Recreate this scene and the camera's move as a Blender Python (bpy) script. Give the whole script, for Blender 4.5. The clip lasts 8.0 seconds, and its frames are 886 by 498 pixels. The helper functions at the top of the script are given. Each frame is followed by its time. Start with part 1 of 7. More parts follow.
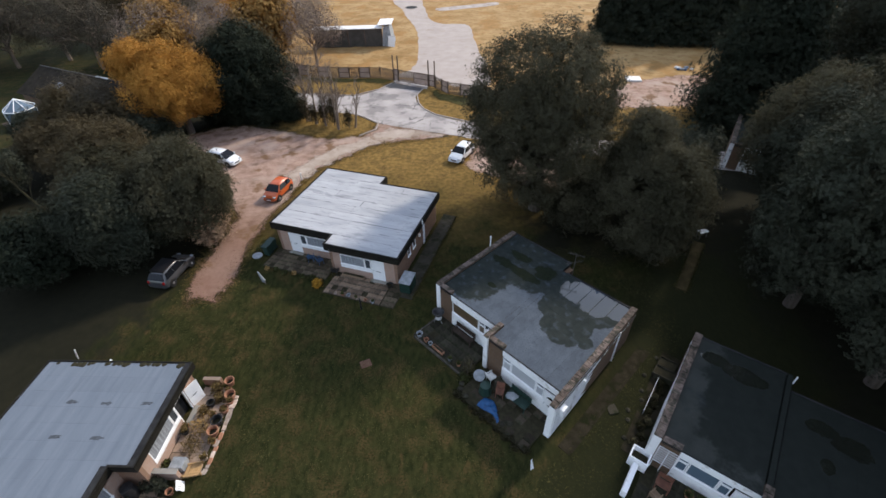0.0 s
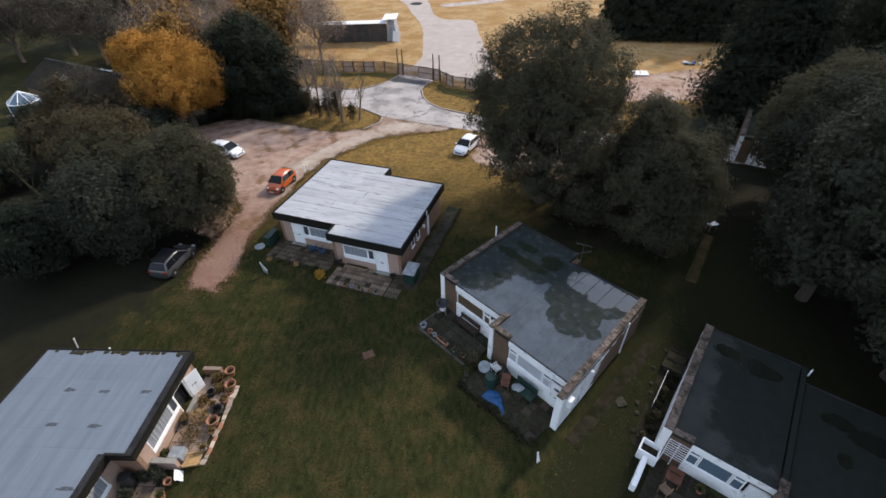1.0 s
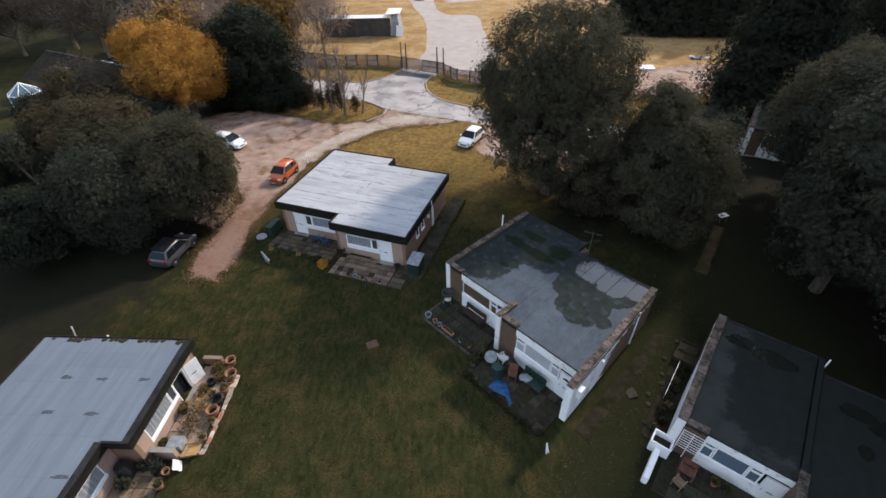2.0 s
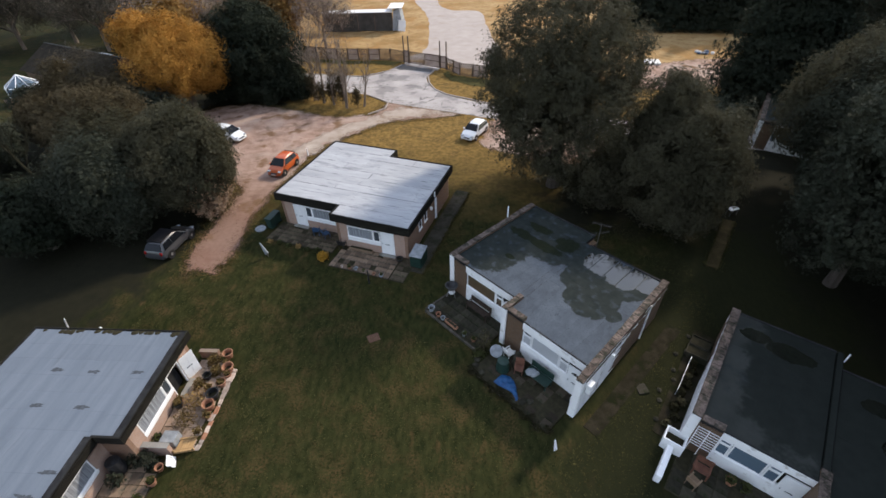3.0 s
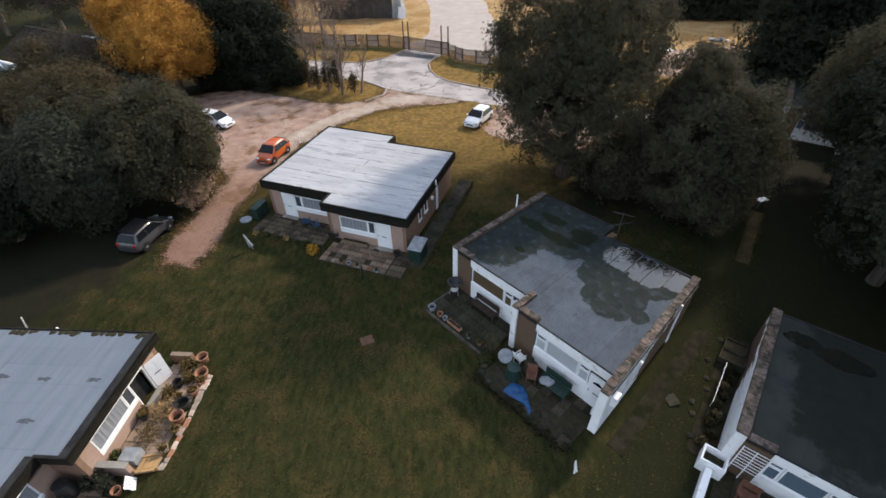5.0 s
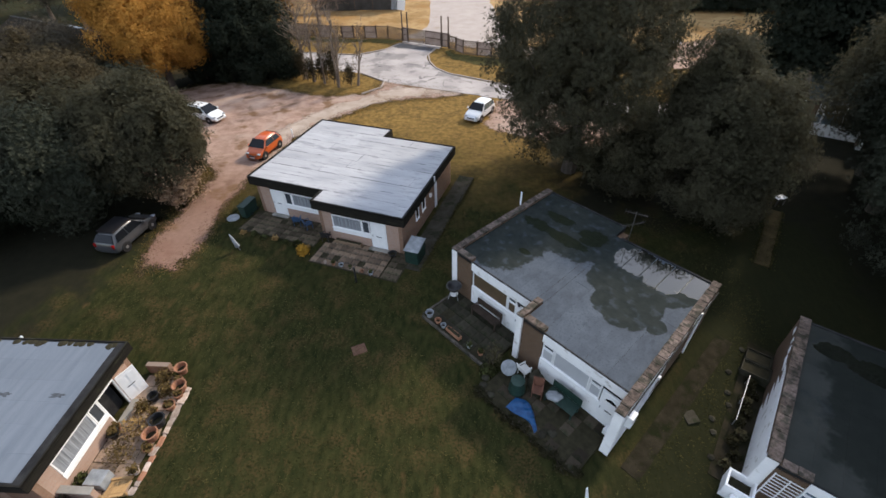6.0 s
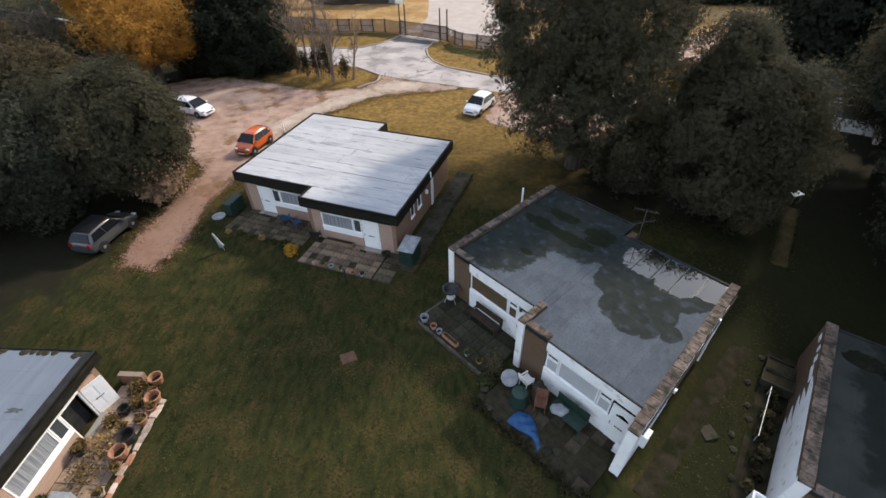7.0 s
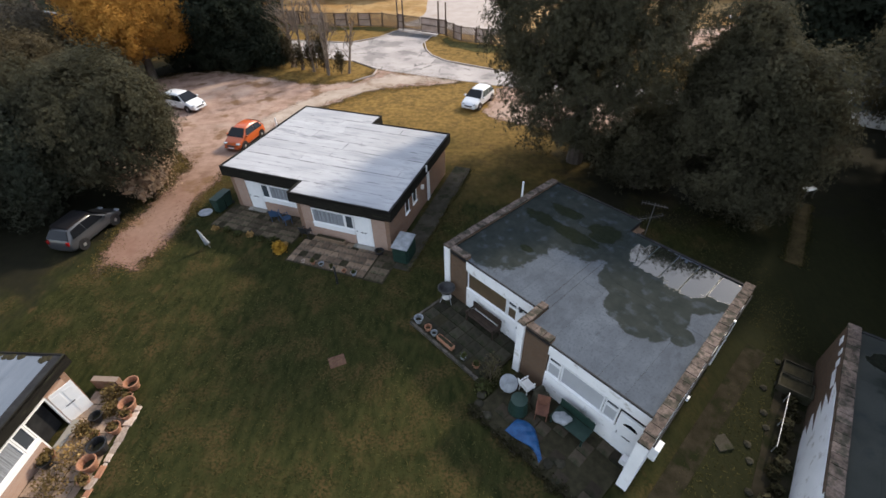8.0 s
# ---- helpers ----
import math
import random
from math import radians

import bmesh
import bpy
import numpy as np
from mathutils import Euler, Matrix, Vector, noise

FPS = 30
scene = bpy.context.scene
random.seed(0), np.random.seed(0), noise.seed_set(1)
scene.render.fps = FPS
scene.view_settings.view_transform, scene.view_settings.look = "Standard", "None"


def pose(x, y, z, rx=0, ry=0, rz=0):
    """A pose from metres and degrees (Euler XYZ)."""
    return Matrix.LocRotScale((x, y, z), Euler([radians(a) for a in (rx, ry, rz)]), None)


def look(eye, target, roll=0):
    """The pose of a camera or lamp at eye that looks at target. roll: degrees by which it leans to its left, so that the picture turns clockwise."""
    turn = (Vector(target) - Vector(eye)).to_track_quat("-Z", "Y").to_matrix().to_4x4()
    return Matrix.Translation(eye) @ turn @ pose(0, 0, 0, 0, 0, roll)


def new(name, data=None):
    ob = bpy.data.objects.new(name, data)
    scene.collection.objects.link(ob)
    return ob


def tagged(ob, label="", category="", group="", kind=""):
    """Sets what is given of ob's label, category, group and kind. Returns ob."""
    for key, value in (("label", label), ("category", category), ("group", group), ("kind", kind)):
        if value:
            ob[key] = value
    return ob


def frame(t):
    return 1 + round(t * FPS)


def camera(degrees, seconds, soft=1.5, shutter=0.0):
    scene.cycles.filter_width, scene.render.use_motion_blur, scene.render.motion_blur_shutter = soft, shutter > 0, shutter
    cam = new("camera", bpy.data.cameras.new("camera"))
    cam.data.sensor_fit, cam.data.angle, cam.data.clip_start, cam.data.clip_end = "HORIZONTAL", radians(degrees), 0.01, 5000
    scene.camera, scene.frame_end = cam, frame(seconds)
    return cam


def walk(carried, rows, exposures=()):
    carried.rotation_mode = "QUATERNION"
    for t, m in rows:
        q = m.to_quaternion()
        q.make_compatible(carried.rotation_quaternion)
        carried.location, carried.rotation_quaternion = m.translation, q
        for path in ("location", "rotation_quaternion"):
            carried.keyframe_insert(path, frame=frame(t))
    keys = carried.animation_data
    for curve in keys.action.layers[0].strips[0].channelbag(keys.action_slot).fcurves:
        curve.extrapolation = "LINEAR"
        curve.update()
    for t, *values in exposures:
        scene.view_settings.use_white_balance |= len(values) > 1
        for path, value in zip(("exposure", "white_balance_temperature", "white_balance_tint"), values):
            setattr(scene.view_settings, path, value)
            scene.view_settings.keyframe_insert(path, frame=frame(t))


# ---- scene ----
cam = camera(89.1, 8.0, soft=1.6)
PATH = [
    (0, (5.872, -18.431, 24.952), (5.834, -16.884, 23.685), -1.6),
    (0.5, (5.818, -18.428, 24.484), (5.774, -16.881, 23.218), -1.6),
    (1, (5.782, -18.45, 24.006), (5.728, -16.903, 22.741), -1.7),
    (1.5, (5.623, -18.513, 23.469), (5.565, -16.964, 22.205), -1.7),
    (3, (5.255, -18.135, 21.947), (5.191, -16.586, 20.684), -1.5),
    (3.5, (5.123, -17.888, 21.412), (5.062, -16.336, 20.151), -1.4),
    (4, (5.056, -17.381, 20.798), (4.994, -15.83, 19.537), -1.3),
    (4.5, (5.025, -16.755, 20.241), (4.962, -15.206, 18.977), -1.3),
    (6, (5.086, -14.309, 18.738), (5.019, -12.776, 17.456), -1.3),
    (6.5, (5.137, -13.637, 18.26), (5.07, -12.107, 16.975), -1.3),
    (7, (5.264, -12.968, 17.694), (5.195, -11.438, 16.408), -1.4),
    (7.5, (5.342, -12.447, 17.186), (5.274, -10.917, 15.899), -1.4),
    (8, (5.481, -12.048, 16.758), (5.409, -10.519, 15.47), -1.5),
]
walk(cam, [(t, look(eye, target, roll)) for t, eye, target, roll in PATH], exposures=[(0.0, 0.62, 6100, 10), (3.5, 0.69, 6250, 10), (4.5, 0.72, 6300, 10), (6.5, 0.80, 6380, 10), (8.0, 0.87, 6480, 10)])

# ---- light ----
SUN_AZ = math.atan2(0.68, 0.73)
SUN_EL = radians(33)
world = bpy.data.worlds.new("sky")
scene.world = world
world.use_nodes = True
wn = world.node_tree.nodes
sky = wn.new("ShaderNodeTexSky")
sky.sky_type = "NISHITA"
sky.sun_disc = False
sky.sun_elevation = SUN_EL
sky.sun_rotation = SUN_AZ
sky.dust_density = 0.5
sky.air_density = 1.2
haze = wn.new("ShaderNodeMix")  # thin even cloud over the blue
haze.data_type = "RGBA"
haze.inputs["Factor"].default_value = 0.62
haze.inputs["B"].default_value = (3.15, 3.3, 3.75, 1)
world.node_tree.links.new(sky.outputs["Color"], haze.inputs["A"])
world.node_tree.links.new(haze.outputs["Result"], wn["Background"].inputs["Color"])
wn["Background"].inputs["Strength"].default_value = 0.188
sun_data = bpy.data.lights.new("sun", "SUN")
sun_data.energy = 2.9
sun_data.angle = radians(4.5)
sun_data.color = (1.0, 0.86, 0.68)
sun = new("sun", sun_data)
sun_way = Vector((math.sin(SUN_AZ) * math.cos(SUN_EL), math.cos(SUN_AZ) * math.cos(SUN_EL), math.sin(SUN_EL)))
sun.matrix_world = look(sun_way * 300, (0, 0, 0))

# ---- helpers of this scene ----
MATS = {}


def surf(name, c1, c2, scale=6.0, rough=0.8, grain=60.0, bump=0.15, metal=0.0, stain=None, stain_scale=0.6, stain_at=0.55, rand=0.0, island=0.0, spec=0.4, stretch=(1, 1, 1), trans=0.0):
    """A surface with variation at two scales, optional stains, relief, and a random tone per piece."""
    m = bpy.data.materials.new(name)
    m.use_nodes = True
    nt = m.node_tree
    n, ln = nt.nodes, nt.links.new
    bsdf = n["Principled BSDF"]
    tc = n.new("ShaderNodeTexCoord")
    mp = n.new("ShaderNodeMapping")
    mp.inputs["Scale"].default_value = stretch
    ln(tc.outputs["Object"], mp.inputs["Vector"])
    n1 = n.new("ShaderNodeTexNoise")
    n1.inputs["Scale"].default_value = scale
    n1.inputs["Detail"].default_value = 5
    n2 = n.new("ShaderNodeTexNoise")
    n2.inputs["Scale"].default_value = grain
    n2.inputs["Detail"].default_value = 3
    for x in (n1, n2):
        ln(mp.outputs["Vector"], x.inputs["Vector"])
    mixf = n.new("ShaderNodeMath")
    mixf.operation = "MULTIPLY_ADD"
    ln(n2.outputs["Fac"], mixf.inputs[0])
    mixf.inputs[1].default_value = 0.45
    ln(n1.outputs["Fac"], mixf.inputs[2])
    ramp = n.new("ShaderNodeMapRange")
    ramp.inputs["From Min"].default_value = 0.52
    ramp.inputs["From Max"].default_value = 0.92
    ln(mixf.outputs[0], ramp.inputs["Value"])
    col = n.new("ShaderNodeMix")
    col.data_type = "RGBA"
    col.inputs["A"].default_value = (*c1, 1)
    col.inputs["B"].default_value = (*c2, 1)
    ln(ramp.outputs["Result"], col.inputs["Factor"])
    out = col.outputs["Result"]
    if stain:
        n3 = n.new("ShaderNodeTexNoise")
        n3.inputs["Scale"].default_value = stain_scale
        n3.inputs["Detail"].default_value = 6
        n3.inputs["Roughness"].default_value = 0.65
        ln(mp.outputs["Vector"], n3.inputs["Vector"])
        r3 = n.new("ShaderNodeMapRange")
        r3.inputs["From Min"].default_value = stain_at
        r3.inputs["From Max"].default_value = stain_at + 0.12
        ln(n3.outputs["Fac"], r3.inputs["Value"])
        c3 = n.new("ShaderNodeMix")
        c3.data_type = "RGBA"
        ln(r3.outputs["Result"], c3.inputs["Factor"])
        ln(out, c3.inputs["A"])
        c3.inputs["B"].default_value = (*stain, 1)
        out = c3.outputs["Result"]
    if rand or island:
        src = n.new("ShaderNodeObjectInfo").outputs["Random"] if rand else n.new("ShaderNodeNewGeometry").outputs["Random Per Island"]
        k = rand or island
        mr = n.new("ShaderNodeMapRange")
        mr.inputs["To Min"].default_value = 1 - k
        mr.inputs["To Max"].default_value = 1 + k
        ln(src, mr.inputs["Value"])
        hs = n.new("ShaderNodeHueSaturation")
        ln(mr.outputs["Result"], hs.inputs["Value"])
        ln(out, hs.inputs["Color"])
        out = hs.outputs["Color"]
    ln(out, bsdf.inputs["Base Color"])
    bsdf.inputs["Roughness"].default_value = rough
    bsdf.inputs["Metallic"].default_value = metal
    bsdf.inputs["Specular IOR Level"].default_value = spec
    if bump:
        b = n.new("ShaderNodeBump")
        b.inputs["Strength"].default_value = bump
        b.inputs["Distance"].default_value = 0.02
        ln(mixf.outputs[0], b.inputs["Height"])
        ln(b.outputs["Normal"], bsdf.inputs["Normal"])
    if trans:
        tr = n.new("ShaderNodeBsdfTranslucent")
        ln(out, tr.inputs["Color"])
        ms = n.new("ShaderNodeMixShader")
        ms.inputs["Fac"].default_value = trans
        ln(bsdf.outputs["BSDF"], ms.inputs[1])
        ln(tr.outputs["BSDF"], ms.inputs[2])
        ln(ms.outputs["Shader"], n["Material Output"].inputs["Surface"])
    MATS[name] = m
    return m


def brickwork(name, c1, c2, mortar):
    """Stretcher-bond brick, 225 x 75 mm, on upright faces along either axis."""
    m = surf(name, c1, c2, 3.0, 0.85, 40.0, 0.1)
    nt = m.node_tree
    n, ln = nt.nodes, nt.links.new
    tc = n.new("ShaderNodeTexCoord")
    sep = n.new("ShaderNodeSeparateXYZ")
    ln(tc.outputs["Object"], sep.inputs[0])
    add = n.new("ShaderNodeMath")
    ln(sep.outputs["X"], add.inputs[0])
    ln(sep.outputs["Y"], add.inputs[1])
    comb = n.new("ShaderNodeCombineXYZ")
    ln(add.outputs[0], comb.inputs["X"])
    ln(sep.outputs["Z"], comb.inputs["Y"])
    bt = n.new("ShaderNodeTexBrick")
    bt.inputs["Scale"].default_value = 1.0
    bt.inputs["Brick Width"].default_value = 0.225
    bt.inputs["Row Height"].default_value = 0.075
    bt.inputs["Mortar Size"].default_value = 0.008
    bt.inputs["Color1"].default_value = (*c1, 1)
    bt.inputs["Color2"].default_value = (*c2, 1)
    bt.inputs["Mortar"].default_value = (*mortar, 1)
    ln(comb.outputs[0], bt.inputs["Vector"])
    mul = n.new("ShaderNodeMix")
    mul.data_type = "RGBA"
    mul.inputs["Factor"].default_value = 0.75
    bsdf = n["Principled BSDF"]
    ln(bsdf.inputs["Base Color"].links[0].from_socket, mul.inputs["A"])
    ln(bt.outputs["Color"], mul.inputs["B"])
    ln(mul.outputs["Result"], bsdf.inputs["Base Color"])
    return m


def part(name, bm, material, parent=None, label="", smooth=False):
    me = bpy.data.meshes.new(name)
    bmesh.ops.recalc_face_normals(bm, faces=bm.faces[:])
    bm.to_mesh(me)
    bm.free()
    me.materials.append(material)
    if smooth:
        me.shade_smooth()
    ob = new(name, me)
    ob.parent = parent
    if label:
        ob["label"] = label
    return ob


def share(ob, m, parent):
    """Another piece on the same mesh."""
    o = new(ob.name.split(".")[0], ob.data)
    o.parent = parent
    o.matrix_basis = m
    return o


def arrays(name, verts, faces, material, parent=None, label=""):
    """One mesh from numpy arrays of vertices and quads."""
    me = bpy.data.meshes.new(name)
    me.from_pydata(verts.tolist(), [], faces.tolist())
    me.materials.append(material)
    ob = new(name, me)
    ob.parent = parent
    if label:
        ob["label"] = label
    return ob


def thing(name, m, label, category, group="", kind=""):
    ob = new(name)
    ob.empty_display_size = 0.2
    ob.matrix_basis = m
    return tagged(ob, label, category, group, kind)


def box(bm, x0, x1, y0, y1, z0, z1, bev=0.0):
    vs = [bm.verts.new((x, y, z)) for z in (z0, z1) for x, y in ((x0, y0), (x1, y0), (x1, y1), (x0, y1))]
    fs = [bm.faces.new([vs[i] for i in q]) for q in ((3, 2, 1, 0), (4, 5, 6, 7), (0, 1, 5, 4), (1, 2, 6, 5), (2, 3, 7, 6), (3, 0, 4, 7))]
    if bev:
        es = list({e for f in fs for e in f.edges})
        bmesh.ops.bevel(bm, geom=es, offset=bev, segments=2, affect="EDGES", profile=0.5)
    return bm


def boxed(*a, bev=0.0):
    return box(bmesh.new(), *a, bev=bev)


def tube(bm, p0, p1, r0, r1=None, n=8, cap=True):
    r1 = r0 if r1 is None else r1
    p0, p1 = Vector(p0), Vector(p1)
    q = (p1 - p0).to_track_quat("Z", "Y")
    rings = []
    for p, r in ((p0, r0), (p1, r1)):
        rings.append([bm.verts.new(p + q @ Vector((r * math.cos(a), r * math.sin(a), 0))) for a in (2 * math.pi * i / n for i in range(n))])
    for i in range(n):
        bm.faces.new((rings[0][i], rings[0][(i + 1) % n], rings[1][(i + 1) % n], rings[1][i]))
    if cap:
        bm.faces.new(rings[0][::-1])
        bm.faces.new(rings[1])
    return bm


def lathe(bm, profile, n=14, at=(0, 0, 0), cap=True):
    """A turned form from (radius, height) pairs."""
    rings = [[bm.verts.new((at[0] + r * math.cos(a), at[1] + r * math.sin(a), at[2] + z)) for a in (2 * math.pi * i / n for i in range(n))] for r, z in profile]
    for a, b in zip(rings, rings[1:]):
        for i in range(n):
            bm.faces.new((a[i], a[(i + 1) % n], b[(i + 1) % n], b[i]))
    if cap:
        bm.faces.new(rings[0][::-1])
        bm.faces.new(rings[-1])
    else:
        for i in range(n):
            bm.faces.new((rings[-1][i], rings[-1][(i + 1) % n], rings[0][(i + 1) % n], rings[0][i]))
    return bm


def prism(bm, pts, z0, z1):
    lo = [bm.verts.new((x, y, z0)) for x, y in pts]
    hi = [bm.verts.new((x, y, z1)) for x, y in pts]
    bm.faces.new(lo[::-1])
    bm.faces.new(hi)
    for i in range(len(pts)):
        j = (i + 1) % len(pts)
        bm.faces.new((lo[i], lo[j], hi[j], hi[i]))
    return bm


def rounded(pts, steps=5):
    """A closed smooth line through the points."""
    out = []
    n = len(pts)
    for i in range(n):
        p0, p1, p2, p3 = (Vector((*pts[(i + k - 1) % n], 0)) for k in range(4))
        for s in range(steps):
            t = s / steps
            p = 0.5 * (2 * p1 + (p2 - p0) * t + (2 * p0 - 5 * p1 + 4 * p2 - p3) * t * t + (3 * p1 - p0 - 3 * p2 + p3) * t**3)
            out.append((p.x, p.y))
    return out


def ragged(pts, size, seed, freq=0.8):
    """The line, made uneven."""
    def wob(x, y, k):
        return size * (noise.noise((x * freq, y * freq, k)) + 0.2 * noise.noise((x * freq * 3.3, y * freq * 3.3, k + 7)))

    return [(x + wob(x, y, seed), y + wob(x, y, seed + 50)) for x, y in pts]


def smooth01(a, b, x):
    t = min(1.0, max(0.0, (x - a) / (b - a)))
    return t * t * (3 - 2 * t)


def land(x, y):
    """Height of the ground: it falls a little on both sides of the lawn."""
    z = -0.38 * smooth01(-5.5, -9.0, x) * smooth01(3.5, -1.0, y)
    w = (x - 11.4) * 0.70 - (y + 5.3) * 0.714
    return z - 0.45 * smooth01(0.3, 4.0, w) * smooth01(16.0, 6.0, y)

# ---- materials ----
LAWN = surf("lawn grass", (0.0120, 0.0158, 0.0050), (0.034, 0.0345, 0.0115), 3.6, 0.95, 24.0, 0.6, stain=(0.066, 0.044, 0.018), stain_scale=1.3, stain_at=0.60, spec=0.06, stretch=(1, 0.42, 1))


def drier_sunlit_beyond(m, near, far, c1, c2):
    """The lawn turns to dry straw-coloured grass toward the road; the far side's sunlight is mixed into this colour."""
    n, ln = m.node_tree.nodes, m.node_tree.links.new
    bsdf = n["Principled BSDF"]
    tc = n.new("ShaderNodeTexCoord")
    sep = n.new("ShaderNodeSeparateXYZ")
    ln(tc.outputs["Object"], sep.inputs[0])
    ns = n.new("ShaderNodeTexNoise")
    ns.inputs["Scale"].default_value = 0.35
    ns.inputs["Detail"].default_value = 7
    ln(tc.outputs["Object"], ns.inputs["Vector"])
    ad = n.new("ShaderNodeMath")
    ad.operation = "MULTIPLY_ADD"
    ln(ns.outputs["Fac"], ad.inputs[0])
    ad.inputs[1].default_value = 16.0
    ln(sep.outputs["Y"], ad.inputs[2])
    mr = n.new("ShaderNodeMapRange")
    mr.inputs["From Min"].default_value = near + 8
    mr.inputs["From Max"].default_value = far + 8
    west = n.new("ShaderNodeMapRange")
    west.inputs["From Min"].default_value = -31
    west.inputs["From Max"].default_value = -40
    west.inputs["To Max"].default_value = 400
    ln(sep.outputs["X"], west.inputs["Value"])
    sb_ = n.new("ShaderNodeMath")
    sb_.operation = "SUBTRACT"
    ln(ad.outputs[0], sb_.inputs[0])
    ln(west.outputs["Result"], sb_.inputs[1])
    ln(sb_.outputs[0], mr.inputs["Value"])
    fine = n.new("ShaderNodeTexNoise")
    fine.inputs["Scale"].default_value = 2.2
    fine.inputs["Detail"].default_value = 8
    ln(tc.outputs["Object"], fine.inputs["Vector"])
    straw = n.new("ShaderNodeMix")
    straw.data_type = "RGBA"
    straw.inputs["A"].default_value = (*c1, 1)
    straw.inputs["B"].default_value = (*c2, 1)
    ln(span(m, fine.outputs["Fac"], 0.30, 0.70), straw.inputs["Factor"])
    mix = n.new("ShaderNodeMix")
    mix.data_type = "RGBA"
    ln(mr.outputs["Result"], mix.inputs["Factor"])
    ln(bsdf.inputs["Base Color"].links[0].from_socket, mix.inputs["A"])
    ln(straw.outputs["Result"], mix.inputs["B"])
    ln(mix.outputs["Result"], bsdf.inputs["Base Color"])


def maths(m, op, a, b=None):
    """One maths node; a and b are sockets or numbers."""
    x = m.node_tree.nodes.new("ShaderNodeMath")
    x.operation = op
    for i, v in enumerate((a, b)):
        if v is None:
            continue
        if isinstance(v, (int, float)):
            x.inputs[i].default_value = v
        else:
            m.node_tree.links.new(v, x.inputs[i])
    return x.outputs[0]


def span(m, value, lo, hi):
    x = m.node_tree.nodes.new("ShaderNodeMapRange")
    x.interpolation_type = "SMOOTHSTEP"
    x.inputs["From Min"].default_value = lo
    x.inputs["From Max"].default_value = hi
    m.node_tree.links.new(value, x.inputs["Value"])
    return x.outputs["Result"]


def noisy(m, scale, detail=5):
    n = m.node_tree.nodes
    x = n.new("ShaderNodeTexNoise")
    x.inputs["Scale"].default_value = scale
    x.inputs["Detail"].default_value = detail
    tc = n.new("ShaderNodeTexCoord")
    m.node_tree.links.new(tc.outputs["Object"], x.inputs["Vector"])
    return x.outputs["Fac"]


def tinted(m, factor, c1, c2, grain=2.0):
    """Lays a two-tone colour over the base colour where factor is 1."""
    n, ln = m.node_tree.nodes, m.node_tree.links.new
    bsdf = n["Principled BSDF"]
    tone = n.new("ShaderNodeMix")
    tone.data_type = "RGBA"
    tone.inputs["A"].default_value = (*c1, 1)
    tone.inputs["B"].default_value = (*c2, 1)
    ln(noisy(m, grain, 8), tone.inputs["Factor"])
    mix = n.new("ShaderNodeMix")
    mix.data_type = "RGBA"
    ln(factor, mix.inputs["Factor"])
    ln(bsdf.inputs["Base Color"].links[0].from_socket, mix.inputs["A"])
    ln(tone.outputs["Result"], mix.inputs["B"])
    ln(mix.outputs["Result"], bsdf.inputs["Base Color"])


def darker_under_trees(m):
    """A blackish brown tone on the ground of the two woods."""
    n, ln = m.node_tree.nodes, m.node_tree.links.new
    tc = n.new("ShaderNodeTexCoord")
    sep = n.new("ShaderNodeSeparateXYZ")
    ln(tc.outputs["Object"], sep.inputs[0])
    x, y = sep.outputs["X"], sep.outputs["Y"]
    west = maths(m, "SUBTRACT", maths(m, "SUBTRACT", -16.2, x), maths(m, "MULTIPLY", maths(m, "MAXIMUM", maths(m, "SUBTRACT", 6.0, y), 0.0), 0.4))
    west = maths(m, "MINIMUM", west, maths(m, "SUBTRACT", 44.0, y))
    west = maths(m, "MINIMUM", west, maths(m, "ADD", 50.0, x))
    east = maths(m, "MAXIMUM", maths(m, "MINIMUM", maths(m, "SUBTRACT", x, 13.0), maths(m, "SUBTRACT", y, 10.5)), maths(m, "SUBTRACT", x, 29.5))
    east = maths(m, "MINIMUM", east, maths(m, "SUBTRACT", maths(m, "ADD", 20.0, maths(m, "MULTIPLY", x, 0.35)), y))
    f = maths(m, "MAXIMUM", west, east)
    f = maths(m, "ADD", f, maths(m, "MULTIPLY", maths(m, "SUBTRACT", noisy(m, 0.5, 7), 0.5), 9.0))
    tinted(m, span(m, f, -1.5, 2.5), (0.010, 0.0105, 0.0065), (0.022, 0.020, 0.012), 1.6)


def reach(m, spots):
    """How far off the nearest spot lies, 1 at its rim. Each spot is u, v, half-width, half-length."""
    n, ln = m.node_tree.nodes, m.node_tree.links.new
    tc = n.new("ShaderNodeTexCoord")
    best = None
    for u, v, ru, rv in spots:
        mp = n.new("ShaderNodeMapping")
        mp.vector_type = "TEXTURE"
        mp.inputs["Location"].default_value = (u, v, 0)
        mp.inputs["Scale"].default_value = (ru, rv, 1e4)
        ln(tc.outputs["Object"], mp.inputs["Vector"])
        le = n.new("ShaderNodeVectorMath")
        le.operation = "LENGTH"
        ln(mp.outputs["Vector"], le.inputs[0])
        best = le.outputs["Value"] if best is None else maths(m, "MINIMUM", best, le.outputs["Value"])
    return best


def dark_green_spots(m, spots):
    """A blackish green tone over the felt in ragged patches."""
    wob = maths(m, "ADD", maths(m, "MULTIPLY", maths(m, "SUBTRACT", noisy(m, 1.4, 6), 0.5), 1.5), maths(m, "MULTIPLY", maths(m, "SUBTRACT", noisy(m, 7.0, 5), 0.5), 0.6))
    f = span(m, maths(m, "ADD", reach(m, spots), wob), 1.12, 0.86)
    tinted(m, maths(m, "MULTIPLY", f, 0.9), (0.008, 0.010, 0.006), (0.020, 0.024, 0.014), 5.0)


